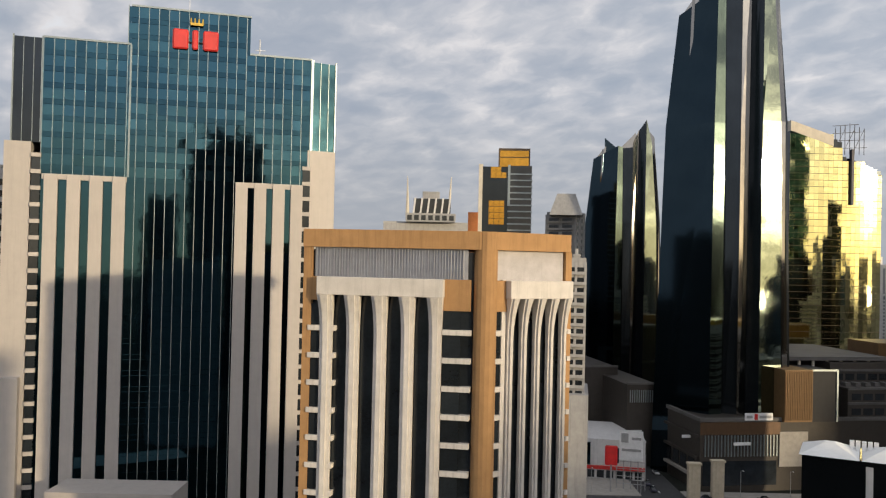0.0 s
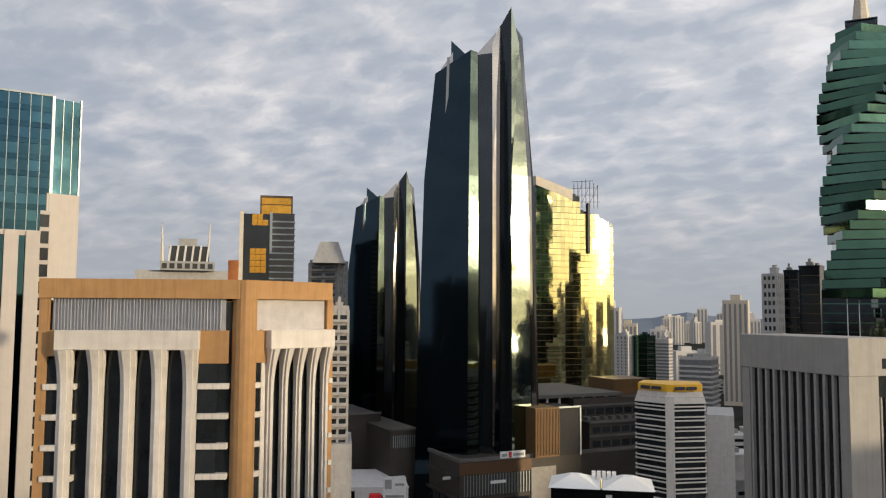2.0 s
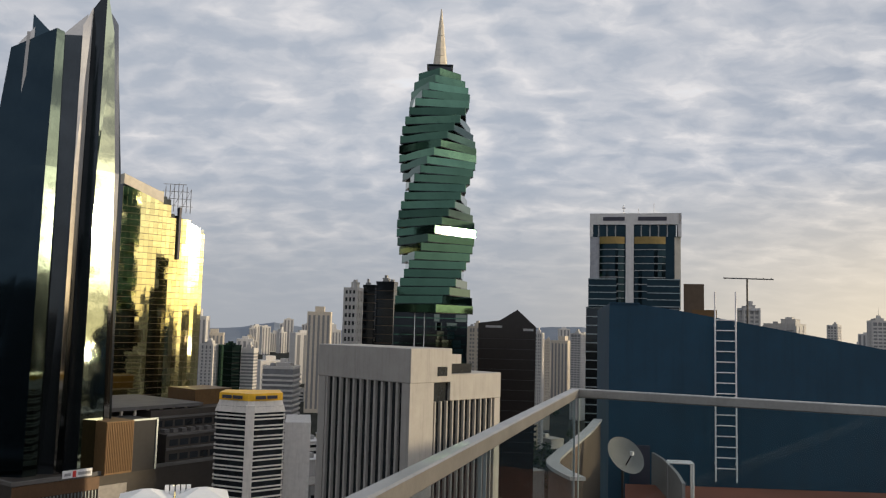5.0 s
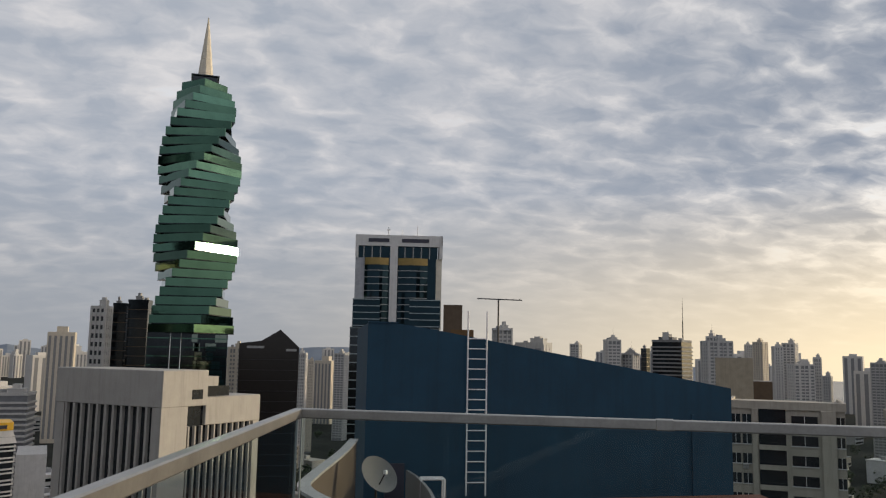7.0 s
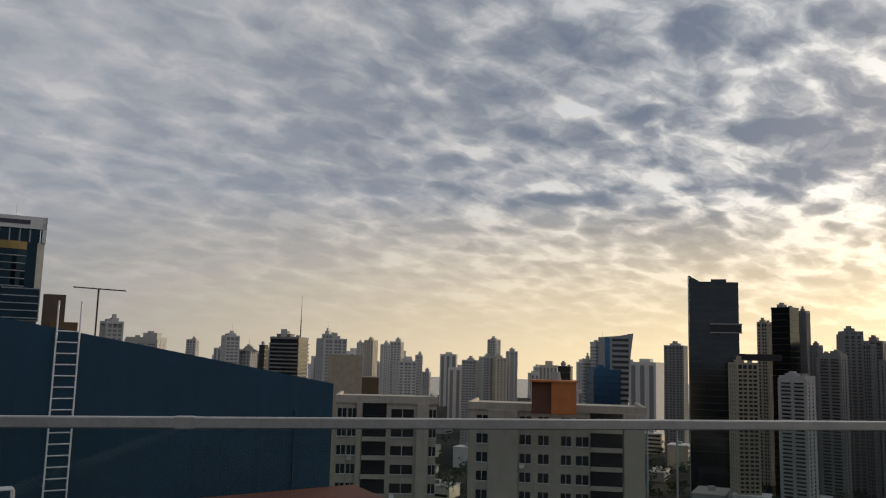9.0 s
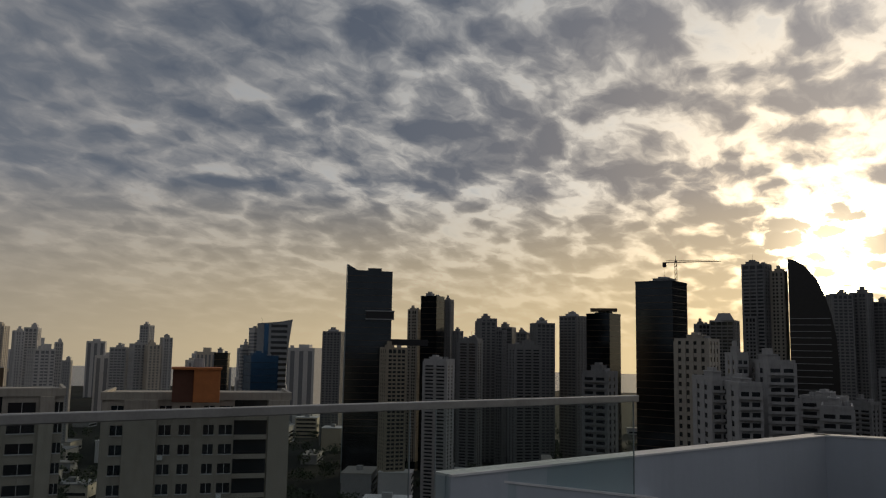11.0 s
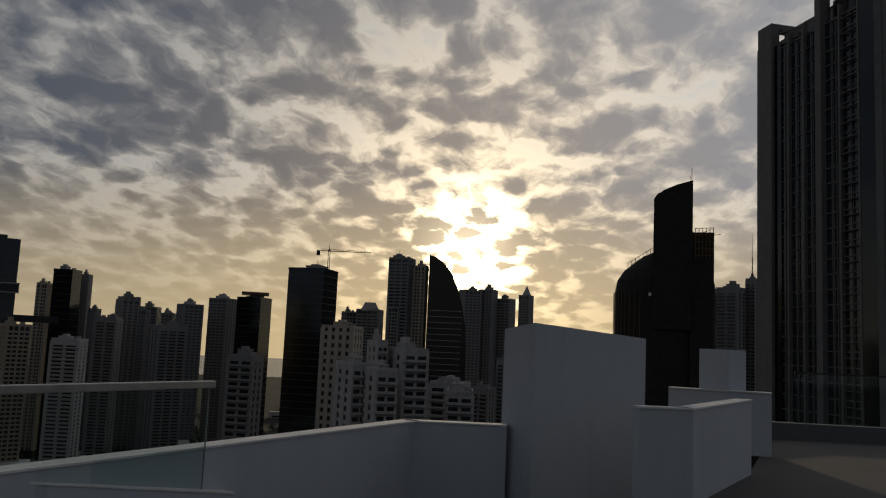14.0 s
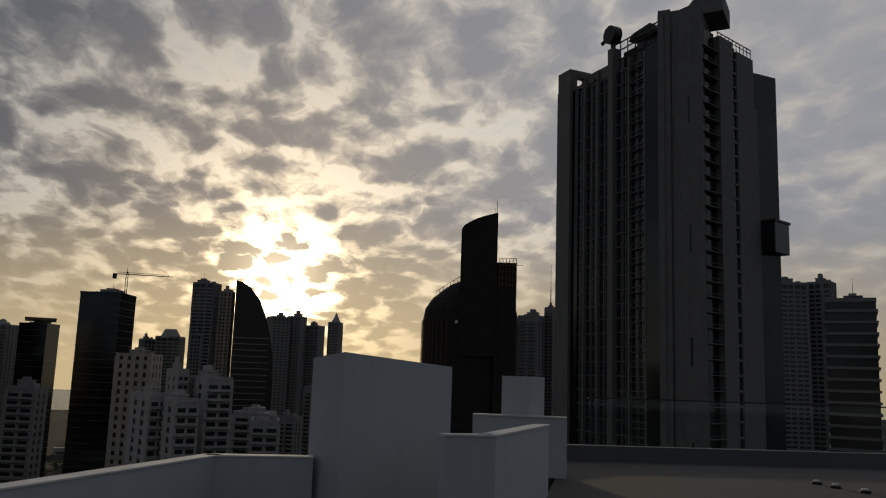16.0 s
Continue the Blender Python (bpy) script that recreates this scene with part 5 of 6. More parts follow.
def low_shop():
    g = GROUND
    t = thing("low_store", "low white store with a teal corner and red band", "store", 45.0, 291.0, 0, -10.0)
    part("wall", boxes((-3, 27, 0, 34, g, -60.6)), WHITE, t)
    part("roof_edge", boxes((-3.2, 27.2, -0.2, 0.3, -60.9, -60.3)), WHITE, t)
    part("corner", boxes((0.0, 8.5, -1.0, 0, -69.0, -61.5)), TEAL, t, "teal glazed corner")
    part("band", boxes((-3, 27, -0.6, 0, -70.6, -69.4)), RED, t, "red fascia band")
    part("sign_bar", boxes((1.5, 7.0, -1.3, -1.0, -63.4, -62.6)), RED, t)
    win = mesh_of(boxes((0, 2.4, -0.2, 0.1, -73.5, -71)), "shop_window", WINDOW)
    for k in range(9):
        part("shop_window", win, None, t, loc=(-2 + k * 3.2, 0, 0))
    b = thing("billboard", "white roadside billboard on a lattice frame", "billboard", 63.9, 274.5, 0, -16.0)
    part("board", boxes((-3.8, 3.8, 0, 0.5, -64.2, -54.6)), PAINTED, b, "white board face")
    part("print", boxes((-3.2, -0.9, -0.1, 0, -58.4, -55.4)), GREY, b)
    part("print", boxes((-3.0, 3.2, -0.1, 0, -61.2, -60.4)), GREY, b)
    part("print", boxes((0.2, 3.2, -0.1, 0, -57.4, -56.6)), GREY, b)
    for k in range(5):
        bm2 = bmesh.new()
        tube(bm2, (-4.6 + k * 2.3, 0.8, g), (-4.6 + k * 2.3, 0.8, -62), 0.16, 5)
        part("frame", bm2, GREY, b)
    for k in range(4):
        bm2 = bmesh.new()
        tube(bm2, (-4.8, 0.8, -72 + k * 2.4), (4.8, 0.8, -72 + k * 2.4), 0.12, 5)
        part("ledger", bm2, GREY, b)
    r = thing("red_sign", "bright red roadside sign panel on a post", "sign", 56.8, 271.5, 0, -12.0)
    part("panel", boxes((-2.0, 2.0, 0, 0.5, -65.2, -58.8), bevel=0.4), SCREEN, r, "bright red panel")
    part("panel", boxes((-1.0, 2.5, 0.5, 0.9, -64.4, -59.6)), INK, r, "dark back panel")
    bm2 = bmesh.new()
    tube(bm2, (0, 0.4, g), (0, 0.4, -65.0), 0.3)
    part("post", bm2, GREY, r)


low_shop()


def street():
    g = GROUND
    solo("road", boxes((30, 190, 252, 268, g, g + 0.10)), ASPHALT, "asphalt street below the mall", "road", "structure")
    solo("road", boxes((66, 80, 268, 460, g, g + 0.11)), ASPHALT, "asphalt side street beside the mall", "road", "structure")
    solo("pavement", boxes((80, 190, 268, 274, g, g + 0.32)), PAVING, "pale pavement along the mall", "pavement", "structure")
    solo("pavement", boxes((30, 66, 268, 290, g, g + 0.30)), PAVING, "pale pavement by the stores", "pavement", "structure")
    stripe = mesh_of(boxes((0, 2.4, 0, 0.35, 0, 0.015)), "lane_mark", PAINTED)
    for k in range(20):
        o = tagged(new("trim", stripe), "white painted lane mark on asphalt", "lane mark", kind="structure")
        o.location = (40 + k * 6.0, 259.8, g + 0.105)
    for k in range(6):
        t = thing("street_lamp", "slim grey street lamp by the road", "lamp", 50 + k * 16, 269, g + 0.2, 0, "street lamps")
        bm = bmesh.new()
        tube(bm, (0, 0, 0), (0, 0, 8.5), 0.12, 6, 0.07)
        part("pole", bm, GREY, t)
        bm = bmesh.new()
        tube(bm, (0, 0, 8.4), (0, -1.8, 8.9), 0.06, 6)
        part("arm", bm, GREY, t)
        part("lamp_head", boxes((-0.15, 0.15, -2.4, -1.7, 8.8, 8.95)), PAINTED, t)
    for k in range(4):
        t = thing("traffic_island", "pale paved traffic island with a kerb", "traffic island", 96 + k * 12, 263 - k % 2 * 6, g + 0.1, 12 * k, "traffic islands")
        bm = bmesh.new()
        prism(bm, [(-4, -1.0, 0), (4, -0.4, 0), (4, 0.4, 0), (-4, 1.6, 0)], [(-3.9, -0.9, 0.18), (3.9, -0.3, 0.18), (3.9, 0.3, 0.18), (-3.9, 1.5, 0.18)])
        part("kerb", bm, PAVING, t)
    rng = random.Random(3)
    for k in range(24):
        x, y = (116.0, 262.0) if k == 3 else (rng.uniform(40, 130), rng.choice((254.5, 257.5, 262.0, 265.5))) if k < 14 else (rng.choice((69.0, 71.2, 75.6, 78.0)), 274 + (k - 14) * 7.5)
        c = YELLOW if k == 3 else rng.choice((PAINTED, GREY, INK, SILVER))
        t = thing("car", "yellow taxi on the street" if c is YELLOW else "small parked car on the street", "car", x, y, g + 0.12, rng.choice((0, 180)) + (90 if k >= 14 else 0), "cars on the street")
        bm = boxes((-2.1, 2.1, -0.85, 0.85, 0.3, 0.85), bevel=0.15)
        part("body", bm, c, t)
        bm = bmesh.new()
        prism(bm, [(-1.3, -0.78, 0.85), (1.0, -0.78, 0.85), (1.0, 0.78, 0.85), (-1.3, 0.78, 0.85)], [(-0.9, -0.65, 1.45), (0.5, -0.65, 1.45), (0.5, 0.65, 1.45), (-0.9, 0.65, 1.45)])
        part("cabin", bm, WINDOW, t)
        for sx in (-1.3, 1.3):
            for sy in (-0.85, 0.85):
                bm = bmesh.new()
                tube(bm, (sx, sy - 0.1, 0.32), (sx, sy + 0.1, 0.32), 0.32, 10)
                part("wheel", bm, INK, t)
    for k in range(9):
        o = tagged(new("trim", stripe), "white painted lane mark on asphalt", "lane mark", kind="structure")
        o.location, o.rotation_euler[2] = (73.2, 272 + k * 7.0, g + 0.115), radians(90)
    for x, y, h in ((81.5, 264.5, 7.4), (89.5, 266.0, 8.0)):
        t = thing("gate_pylon", "weathered ochre stone pylon by the street", "pylon", x, y, g, 0)
        part("shaft", boxes((-1.9, 1.9, -1, 1, 0, h + 4), bevel=0.1), BEIGE, t)
        part("cap", boxes((-2.2, 2.2, -1.3, 1.3, h + 4, h + 4.6)), BEIGE, t)


street()


# ---- landmark shapes of the skyline ----
def cut(name, label, category, x, y, yaw, outline, depth, material, group=""):
    """A block with the outline (u, z) seen from the front, set back by its depth."""
    t = thing(name, label, category, x, y, 0, yaw, group)
    bm = bmesh.new()
    prism(bm, [(u, 0, z) for u, z in outline], [(u, depth, z) for u, z in outline])
    part("wall", bm, material, t)
    return t


def rows_on(t, name, u0, u1, z0, z1, step, high, material, y=-0.12):
    me = mesh_of(boxes((u0, u1, y, 0.05, 0, high)), name, material)
    z = z1
    while z > z0:
        part(name, me, None, t, loc=(0, 0, z))
        z -= step


# slanted-top office tower with a curved edge
t = cut("slant_tower", "pale office tower with a swept slanted top", "tower", 496.2, -73.9, -98.5,
        [(-20, GROUND), (-3.0, GROUND), (-3.2, -30), (-2.6, -12), (-1.4, 4), (0.2, 16.8), (-8, 15.2), (-20, 14.2)], 20, GREY)
rows_on(t, "window_band", -12.0, -2.6, -40, 12, 3.2, 1.6, WINDOW)
part("glass_strip", boxes((-16.0, -13.4, -0.2, 0.05, -40, 14)), BLUEGLASS, t, "blue glass strip")

# tall dark tower with a peaked corner
t = cut("dark_tower", "tall black glass tower with a peaked corner", "tower", 470.9, -100.4, -103.8,
        [(0, GROUND), (26.2, GROUND), (26.2, 44.8), (20, 45.0), (20, 46.6), (12, 46.6), (12, 45.2), (6, 45.4), (0.3, 48.8)], 26, DARKGLASS)
part("edge", boxes((-0.3, 0.2, -0.3, 0.4, GROUND, 48.4)), MULLION, t, "pale corner edge")
part("sky_box", boxes((11.4, 27.5, -3.0, 0, 17.2, 22.0), bevel=0.1), BLACKSTEEL, t, "projecting dark sky box")
part("sky_box_rim", boxes((11.2, 27.7, -3.2, 0, 21.6, 22.2), (11.2, 27.7, -3.2, 0, 17.0, 17.5)), GREY, t)
rows_on(t, "floor_line", 0.1, 26.1, -50, 42, 3.7, 0.18, BRONZE)

part("sky_bridge", boxes((26.0, 48.0, 8.0, 12.0, 2.6, 6.2)), BLACKSTEEL, t, "dark sky bridge to the next tower")

# sail-shaped tower against the sun
sail = [(0, GROUND), (23.2, GROUND), (23.2, -5), (22.4, 10), (20.4, 22), (17.6, 32), (13.6, 41.5), (8.0, 48.5), (3.0, 51.5), (0, 52.2)]
t = cut("sail_tower", "dark tower with a curved sail-shaped side", "tower", 363.4, -317.8, -132.5, sail, 24, mat("dark_curtain_glass", (0.03, 0.028, 0.026), 0.3, 0.5, bump=0))
rows_on(t, "floor_line", 0.2, 20.0, -50, 20, 3.4, 0.3, GREY)

# netted building site with a tall slab
def netted_site():
    t = thing("netted_building_site", "unfinished round building wrapped in dark netting", "building site", 181.5, -279.5, 0, -147.0)
    g = GROUND
    bm = bmesh.new()
    prof = [(g, 19.5), (24, 19.5), (29, 18.6), (33, 16.0), (36, 12.5), (39, 8.5), (40.5, 5.0)]
    sides = 28
    rings = []
    for z, r in prof:
        rings.append([bm.verts.new((r * math.cos(2 * math.pi * i / sides), 8 + r * 0.7 * math.sin(2 * math.pi * i / sides), z)) for i in range(sides)])
    for a, b in zip(rings, rings[1:]):
        for i in range(sides):
            bm.faces.new((a[i], a[(i + 1) % sides], b[(i + 1) % sides], b[i]))
    bm.faces.new(rings[-1])
    part("wall", bm, NET, t, "dark netted round body")
    bm = bmesh.new()
    outline = [(-4.6, 10), (9.8, 10), (9.8, 67.0), (4.0, 65.4), (-0.6, 63.4), (-3.4, 61.6), (-4.6, 59.8)]
    prism(bm, [(u, -6.2, z) for u, z in outline], [(u, 12, z) for u, z in outline])
    part("slab", bm, NET, t, "tall slab with a slanted top")
    part("wing", boxes((9.2, 17.6, -5.6, 12, g, 47.0)), NET, t)
    bm = bmesh.new()
    tube(bm, (9.5, 0, 66), (9.5, 0, 73), 0.12)
    tube(bm, (8.9, 0, 66), (8.9, 0, 70), 0.08)
    part("antenna", bm, BLACKSTEEL, t)
    post = bmesh.new()
    tube(post, (0, 0, 0), (0, 0, 12.0), 0.14, 5)
    post = mesh_of(post, "post", GOLDBOX)
    for k in range(6):
        part("post", post, None, t, loc=(10.8 + k * 1.3, -6.2, 36.5))
    for k in range(5):
        bm = bmesh.new()
        tube(bm, (10.6, -6.2, 38 + k * 2.6), (17.6 + (k == 3) * 2.5, -6.2, 38 + k * 2.6 + 0.3), 0.12, 5)
        part("ledger", bm, GOLDBOX, t)
    for k in range(4):
        bm = bmesh.new()
        tube(bm, (10.8, -6.2, 38 + k * 2.6), (17.4, -6.2, 40.6 + k * 2.6), 0.08, 5)
        part("brace", bm, GOLDBOX, t)
    small = bmesh.new()
    tube(small, (0, 0, 0), (0, 0, 2.2), 0.1, 5)
    small = mesh_of(small, "post", GOLDBOX)
    for k in range(9):
        part("post", small, None, t, loc=(-14.0 + k * 1.4, -4.0, 33.0 + k * 0.9))
    bm = bmesh.new()
    tube(bm, (-14.0, -4.0, 35.0), (-2.8, -4.0, 42.4), 0.1, 5)
    part("guard_rail", bm, GOLDBOX, t)
    rib = mesh_of(boxes((-0.12, 0.12, -0.12, 0.12, g, 24)), "scaffold_pole", GOLDBOX)
    for k in range(9):
        a = radians(186 + k * 7)
        part("scaffold_pole", rib, None, t, loc=(19.8 * math.cos(a), 8 + 13.9 * math.sin(a), 0))
    hole = mesh_of(boxes((-0.5, 0.5, -0.3, 0.3, 0, 1.2)), "opening", PAINTED)
    part("opening", hole, None, t, loc=(-5.6, -5.5, 22.5))


netted_site()


# tower crane behind the dark tower
def crane():
    t = thing("tower_crane", "thin tower crane above a dark tower's roof", "crane", 366.0, -249.4, 30.0, 235.2)
    bm = bmesh.new()
    for sx in (-0.5, 0.5):
        for sy in (-0.5, 0.5):
            tube(bm, (sx, sy, 0), (sx, sy, 17.6), 0.16, 4)
    for k in range(9):
        tube(bm, (-0.5, -0.5, k * 2), (0.5, -0.5, k * 2 + 2), 0.1, 4)
    part("mast", bm, BLACKSTEEL, t)
    bm = bmesh.new()
    tube(bm, (-6.0, 0, 17.0), (22, 0, 17.4), 0.22, 4)
    tube(bm, (-5.0, 0, 18.0), (20, 0, 18.0), 0.1, 4)
    part("jib", bm, BLACKSTEEL, t)
    part("counterweight", boxes((-6.6, -4.6, -0.6, 0.6, 14.6, 17.2)), BLACKSTEEL, t)
    bm = bmesh.new()
    tube(bm, (0, 0, 17), (0, 0, 20.5), 0.25, 5, 0.08)
    part("apex", bm, BLACKSTEEL, t)


crane()


# ---- tall concrete tower beyond the roof ----
def concrete_tower():
    g = GROUND

    def into(*specs, bevel=0.0):
        """Boxes whose depth is counted towards the viewer."""
        return boxes(*[(a, b, -d, -c, e, f) for a, b, c, d, e, f in specs], bevel=bevel)

    t = thing("concrete_tower", "tall backlit concrete tower with glazed bays and roof plant", "tower", 84.5, -162.0, 0, 150.2)
    # local x runs along the long glazed face towards the core, y goes into the building
    L = 34.0
    # the tower's backlit shade is put into this darker concrete colour
    dk = mat("shade_toned_concrete", (0.15, 0.15, 0.148), 0.85, stain=0.35)
    part("wall", into((0.5, L, -30, -0.6, g, 63.0)), WINDOW, t, "dark glazing behind the piers")
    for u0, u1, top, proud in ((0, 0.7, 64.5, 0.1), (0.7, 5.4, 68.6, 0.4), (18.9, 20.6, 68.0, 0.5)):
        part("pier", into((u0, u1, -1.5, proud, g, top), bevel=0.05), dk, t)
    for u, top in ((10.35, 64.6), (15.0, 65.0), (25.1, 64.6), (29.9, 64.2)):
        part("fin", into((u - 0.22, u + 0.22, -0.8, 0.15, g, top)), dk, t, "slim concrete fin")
    part("glass_strip", into((30.3, L, -1.2, 0.1, g, 64.6), (5.4, 7.6, -1.2, -0.3, g, 63.6)), DARKGLASS, t, "dark glass strip")
    bar = mesh_of(into((7.6, 18.9, -0.6, -0.4, 0, 0.14), (20.6, 30.2, -0.6, -0.35, 0, 0.18)), "floor_bar", dk)
    z = 62.5
    while z > -40:
        part("floor_bar", bar, None, t, loc=(0, 0, z))
        z -= 2.75
    rail = mesh_of(into((25.4, 29.7, -0.3, 0.25, 0, 0.12)), "ledge", dk)
    for k in range(36):
        part("ledge", rail, None, t, loc=(0, 0, 61.4 - 2.75 * k))
    thin = mesh_of(into((-0.06, 0.06, -0.5, -0.2, -40, 62.5)), "mullion", dk)
    for u in (9.0, 12.6, 17.0, 22.6, 23.8, 27.5):
        part("mullion", thin, None, t, loc=(u, 0, 0))
    part("roof_wall", into((2.0, 19, -22, -5.0, 63, 68.4), (0.8, 3.2, -20, -2, 68.4, 69.6), (5.4, 12.0, -3.0, -1.0, 63.6, 64.6)), dk, t, "blank roof wall")
    brace = bmesh.new()
    tube(brace, (6.0, 1.0, 66.4), (13.5, 1.0, 65.0), 0.22, 5)
    part("roof_brace", brace, dk, t)
    # core and short faces
    c = new("core_face")
    c.parent = t
    c.matrix_local = pose(L, 0, 0, 0, 0, 37.8)
    m = 7.7
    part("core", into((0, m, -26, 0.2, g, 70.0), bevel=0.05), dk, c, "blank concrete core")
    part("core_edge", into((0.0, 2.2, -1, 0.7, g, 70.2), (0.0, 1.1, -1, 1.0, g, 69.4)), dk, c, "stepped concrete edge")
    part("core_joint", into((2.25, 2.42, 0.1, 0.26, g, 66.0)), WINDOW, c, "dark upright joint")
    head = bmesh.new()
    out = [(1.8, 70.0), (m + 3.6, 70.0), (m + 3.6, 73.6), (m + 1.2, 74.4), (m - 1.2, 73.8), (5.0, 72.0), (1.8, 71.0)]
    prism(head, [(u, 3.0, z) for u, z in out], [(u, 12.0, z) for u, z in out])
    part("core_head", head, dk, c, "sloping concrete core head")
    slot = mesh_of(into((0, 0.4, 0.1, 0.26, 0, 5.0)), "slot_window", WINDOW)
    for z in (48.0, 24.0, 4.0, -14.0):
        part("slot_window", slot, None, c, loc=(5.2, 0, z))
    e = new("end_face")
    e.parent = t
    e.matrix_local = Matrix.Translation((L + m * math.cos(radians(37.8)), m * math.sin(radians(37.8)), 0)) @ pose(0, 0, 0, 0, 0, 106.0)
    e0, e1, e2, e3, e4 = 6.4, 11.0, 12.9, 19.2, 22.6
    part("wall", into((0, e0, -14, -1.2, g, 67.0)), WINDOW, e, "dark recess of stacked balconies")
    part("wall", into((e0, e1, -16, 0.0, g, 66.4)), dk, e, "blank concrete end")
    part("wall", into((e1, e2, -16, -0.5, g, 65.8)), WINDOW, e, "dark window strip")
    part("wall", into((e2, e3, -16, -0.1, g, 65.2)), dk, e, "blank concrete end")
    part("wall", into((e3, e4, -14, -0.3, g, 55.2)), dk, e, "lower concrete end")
    deck = mesh_of(into((0.1, e0, -1.2, -0.1, 0, 0.16), (0.1, e0, -0.16, -0.1, 0.7, 0.75)), "balcony", dk)
    line = mesh_of(into((e1, e2, -0.5, -0.2, 0, 0.5)), "floor_bar", dk)
    z = 63.0
    while z > -40:
        part("balcony", deck, None, e, loc=(0, 0, z))
        part("floor_bar", line, None, e, loc=(0, 0, z))
        z -= 2.75
    part("sky_box", into((e4 - 1.2, e4 + 4.6, -0.3, 2.4, 26.6, 32.6), bevel=0.08), WINDOW, e, "projecting dark glass box")
    part("sky_box_rim", into((e4 - 1.4, e4 + 4.8, -0.4, 2.6, 32.6, 33.1)), BLACKSTEEL, e)
    post = mesh_of(into((-0.06, 0.06, -0.06, 0.06, 64.8, 67.4)), "rail_post", GREY)
    span = e3 - e0 - 0.4
    for k in range(10):
        part("rail_post", post, None, e, loc=(e0 + 0.2 + k * span / 9, 0.5, 0))
    part("guard_rail", into((e0, e3, -0.55, -0.42, 67.2, 67.4), (e0, e3, -0.55, -0.42, 66.5, 66.6)), GREY, e)
    # roof plant
    p = thing("roof_plant", "dark roof plant with a drum and scaffold on a tower", "roof plant", 84.5, -162.0, 0, 150.2)
    bm = bmesh.new()
    tube(bm, (19.4, 1.4, 71.2), (19.4, -0.6, 71.2), 1.9, 20)
    part("drum", bm, BLACKSTEEL, p, "dark round drum")
    bm = bmesh.new()
    tube(bm, (15.8, 0.4, 70.6), (18.0, 0.4, 71.2), 0.4, 6)
    tube(bm, (19.6, 0.4, 65), (19.6, 0.4, 70), 0.5, 6)
    part("arm", bm, BLACKSTEEL, p)
    for k in range(6):
        bm = bmesh.new()
        tube(bm, (21.5 + k * 2.3, 0.8, 63), (21.5 + k * 2.3, 0.8, 69.4 - (k % 2) * 0.5), 0.13, 5)
        part("post", bm, BLACKSTEEL, p)
    for z in (65.4, 67.4, 69.0):
        bm = bmesh.new()
        tube(bm, (21, 0.8, z), (33.6, 0.8, z), 0.15, 5)
        part("ledger", bm, BLACKSTEEL, p)
    part("plant_box", into((21, 33, -8, -2, 62, 67.2)), BLACKSTEEL, p)
    bm = bmesh.new()
    prism(bm, [(22.5, 2.0, 69.0), (31.5, 2.0, 68.6), (31.5, 8.0, 68.6), (22.5, 8.0, 69.0)], [(23.5, 2.0, 70.2), (29.0, 2.0, 70.6), (29.0, 8.0, 70.6), (23.5, 8.0, 70.2)])
    part("canopy", bm, BLACKSTEEL, p, "dark sheet canopy over the plant")


concrete_tower()


# ---- apartment blocks below ----
def apartments(x, y, yaw, w, top, bays, label, colour):
    """bays: (u0, u1, kind) with kind win, loggia or blank."""
    g = GROUND
    t = thing("apartment_block", label, "apartments", x, y, 0, yaw, "apartment blocks below the roof")
    part("wall", boxes((0, w, 0.3, 16, g, top - 0.2)), colour, t)
    part("roof_parapet", boxes((-0.2, w + 0.2, 0.0, 0.5, top - 0.9, top + 0.3), (-0.2, 0.3, 0.5, 16, top - 0.9, top + 0.3), (w - 0.3, w + 0.2, 0.5, 16, top - 0.9, top + 0.3)), colour, t)
    n = 17
    for u0, u1, kind in bays:
        if kind == "blank":
            part("pilaster", boxes((u0, u1, -0.25, 0.3, g, top - 0.9), bevel=0.03), colour, t)
            continue
        if kind == "win":
            me = mesh_of(boxes((u0, u1, 0.18, 0.35, 0, 1.5)), "window", WINDOW)
            sill = mesh_of(boxes((u0 - 0.1, u1 + 0.1, 0.1, 0.3, -0.15, 0)), "sill", WHITE)
            frame_me = mesh_of(boxes(((u0 + u1) / 2 - 0.04, (u0 + u1) / 2 + 0.04, 0.12, 0.3, 0, 1.5)), "window_bar", WHITE)
            for k in range(n):
                z = top - 3.3 - 3.0 * k
                part("window", me, None, t, loc=(0, 0, z))
                part("sill", sill, None, t, loc=(0, 0, z))
                part("window_bar", frame_me, None, t, loc=(0, 0, z))
        else:
            part("loggia_recess", boxes((u0, u1, 0.2, 0.32, g, top - 0.9)), WINDOW, t, "dark loggia recess")
            slab = mesh_of(boxes((u0, u1, -0.9, 0.3, 0, 0.22), (u0, u1, -0.9, -0.8, 0.22, 0.75)), "balcony", colour)
            rail = mesh_of(boxes((u0, u1, -0.88, -0.84, 1.1, 1.16)), "balcony_rail", BLACKSTEEL)
            for k in range(n):
                part("balcony", slab, None, t, loc=(0, 0, top - 4.0 - 3.0 * k))
                part("balcony_rail", rail, None, t, loc=(0, 0, top - 4.0 - 3.0 * k))
    unit = mesh_of(boxes((0, 0.8, -0.5, -0.1, 0, 0.6), bevel=0.04), "air_conditioner", PAINTED)
    rng = random.Random(5)
    for k in range(6):
        b = rng.choice([q for q in bays if q[2] == "win"])
        part("air_conditioner", unit, None, t, loc=(b[0], 0.2, top - 4.1 - 3.0 * rng.randrange(2, 7)))
    return t


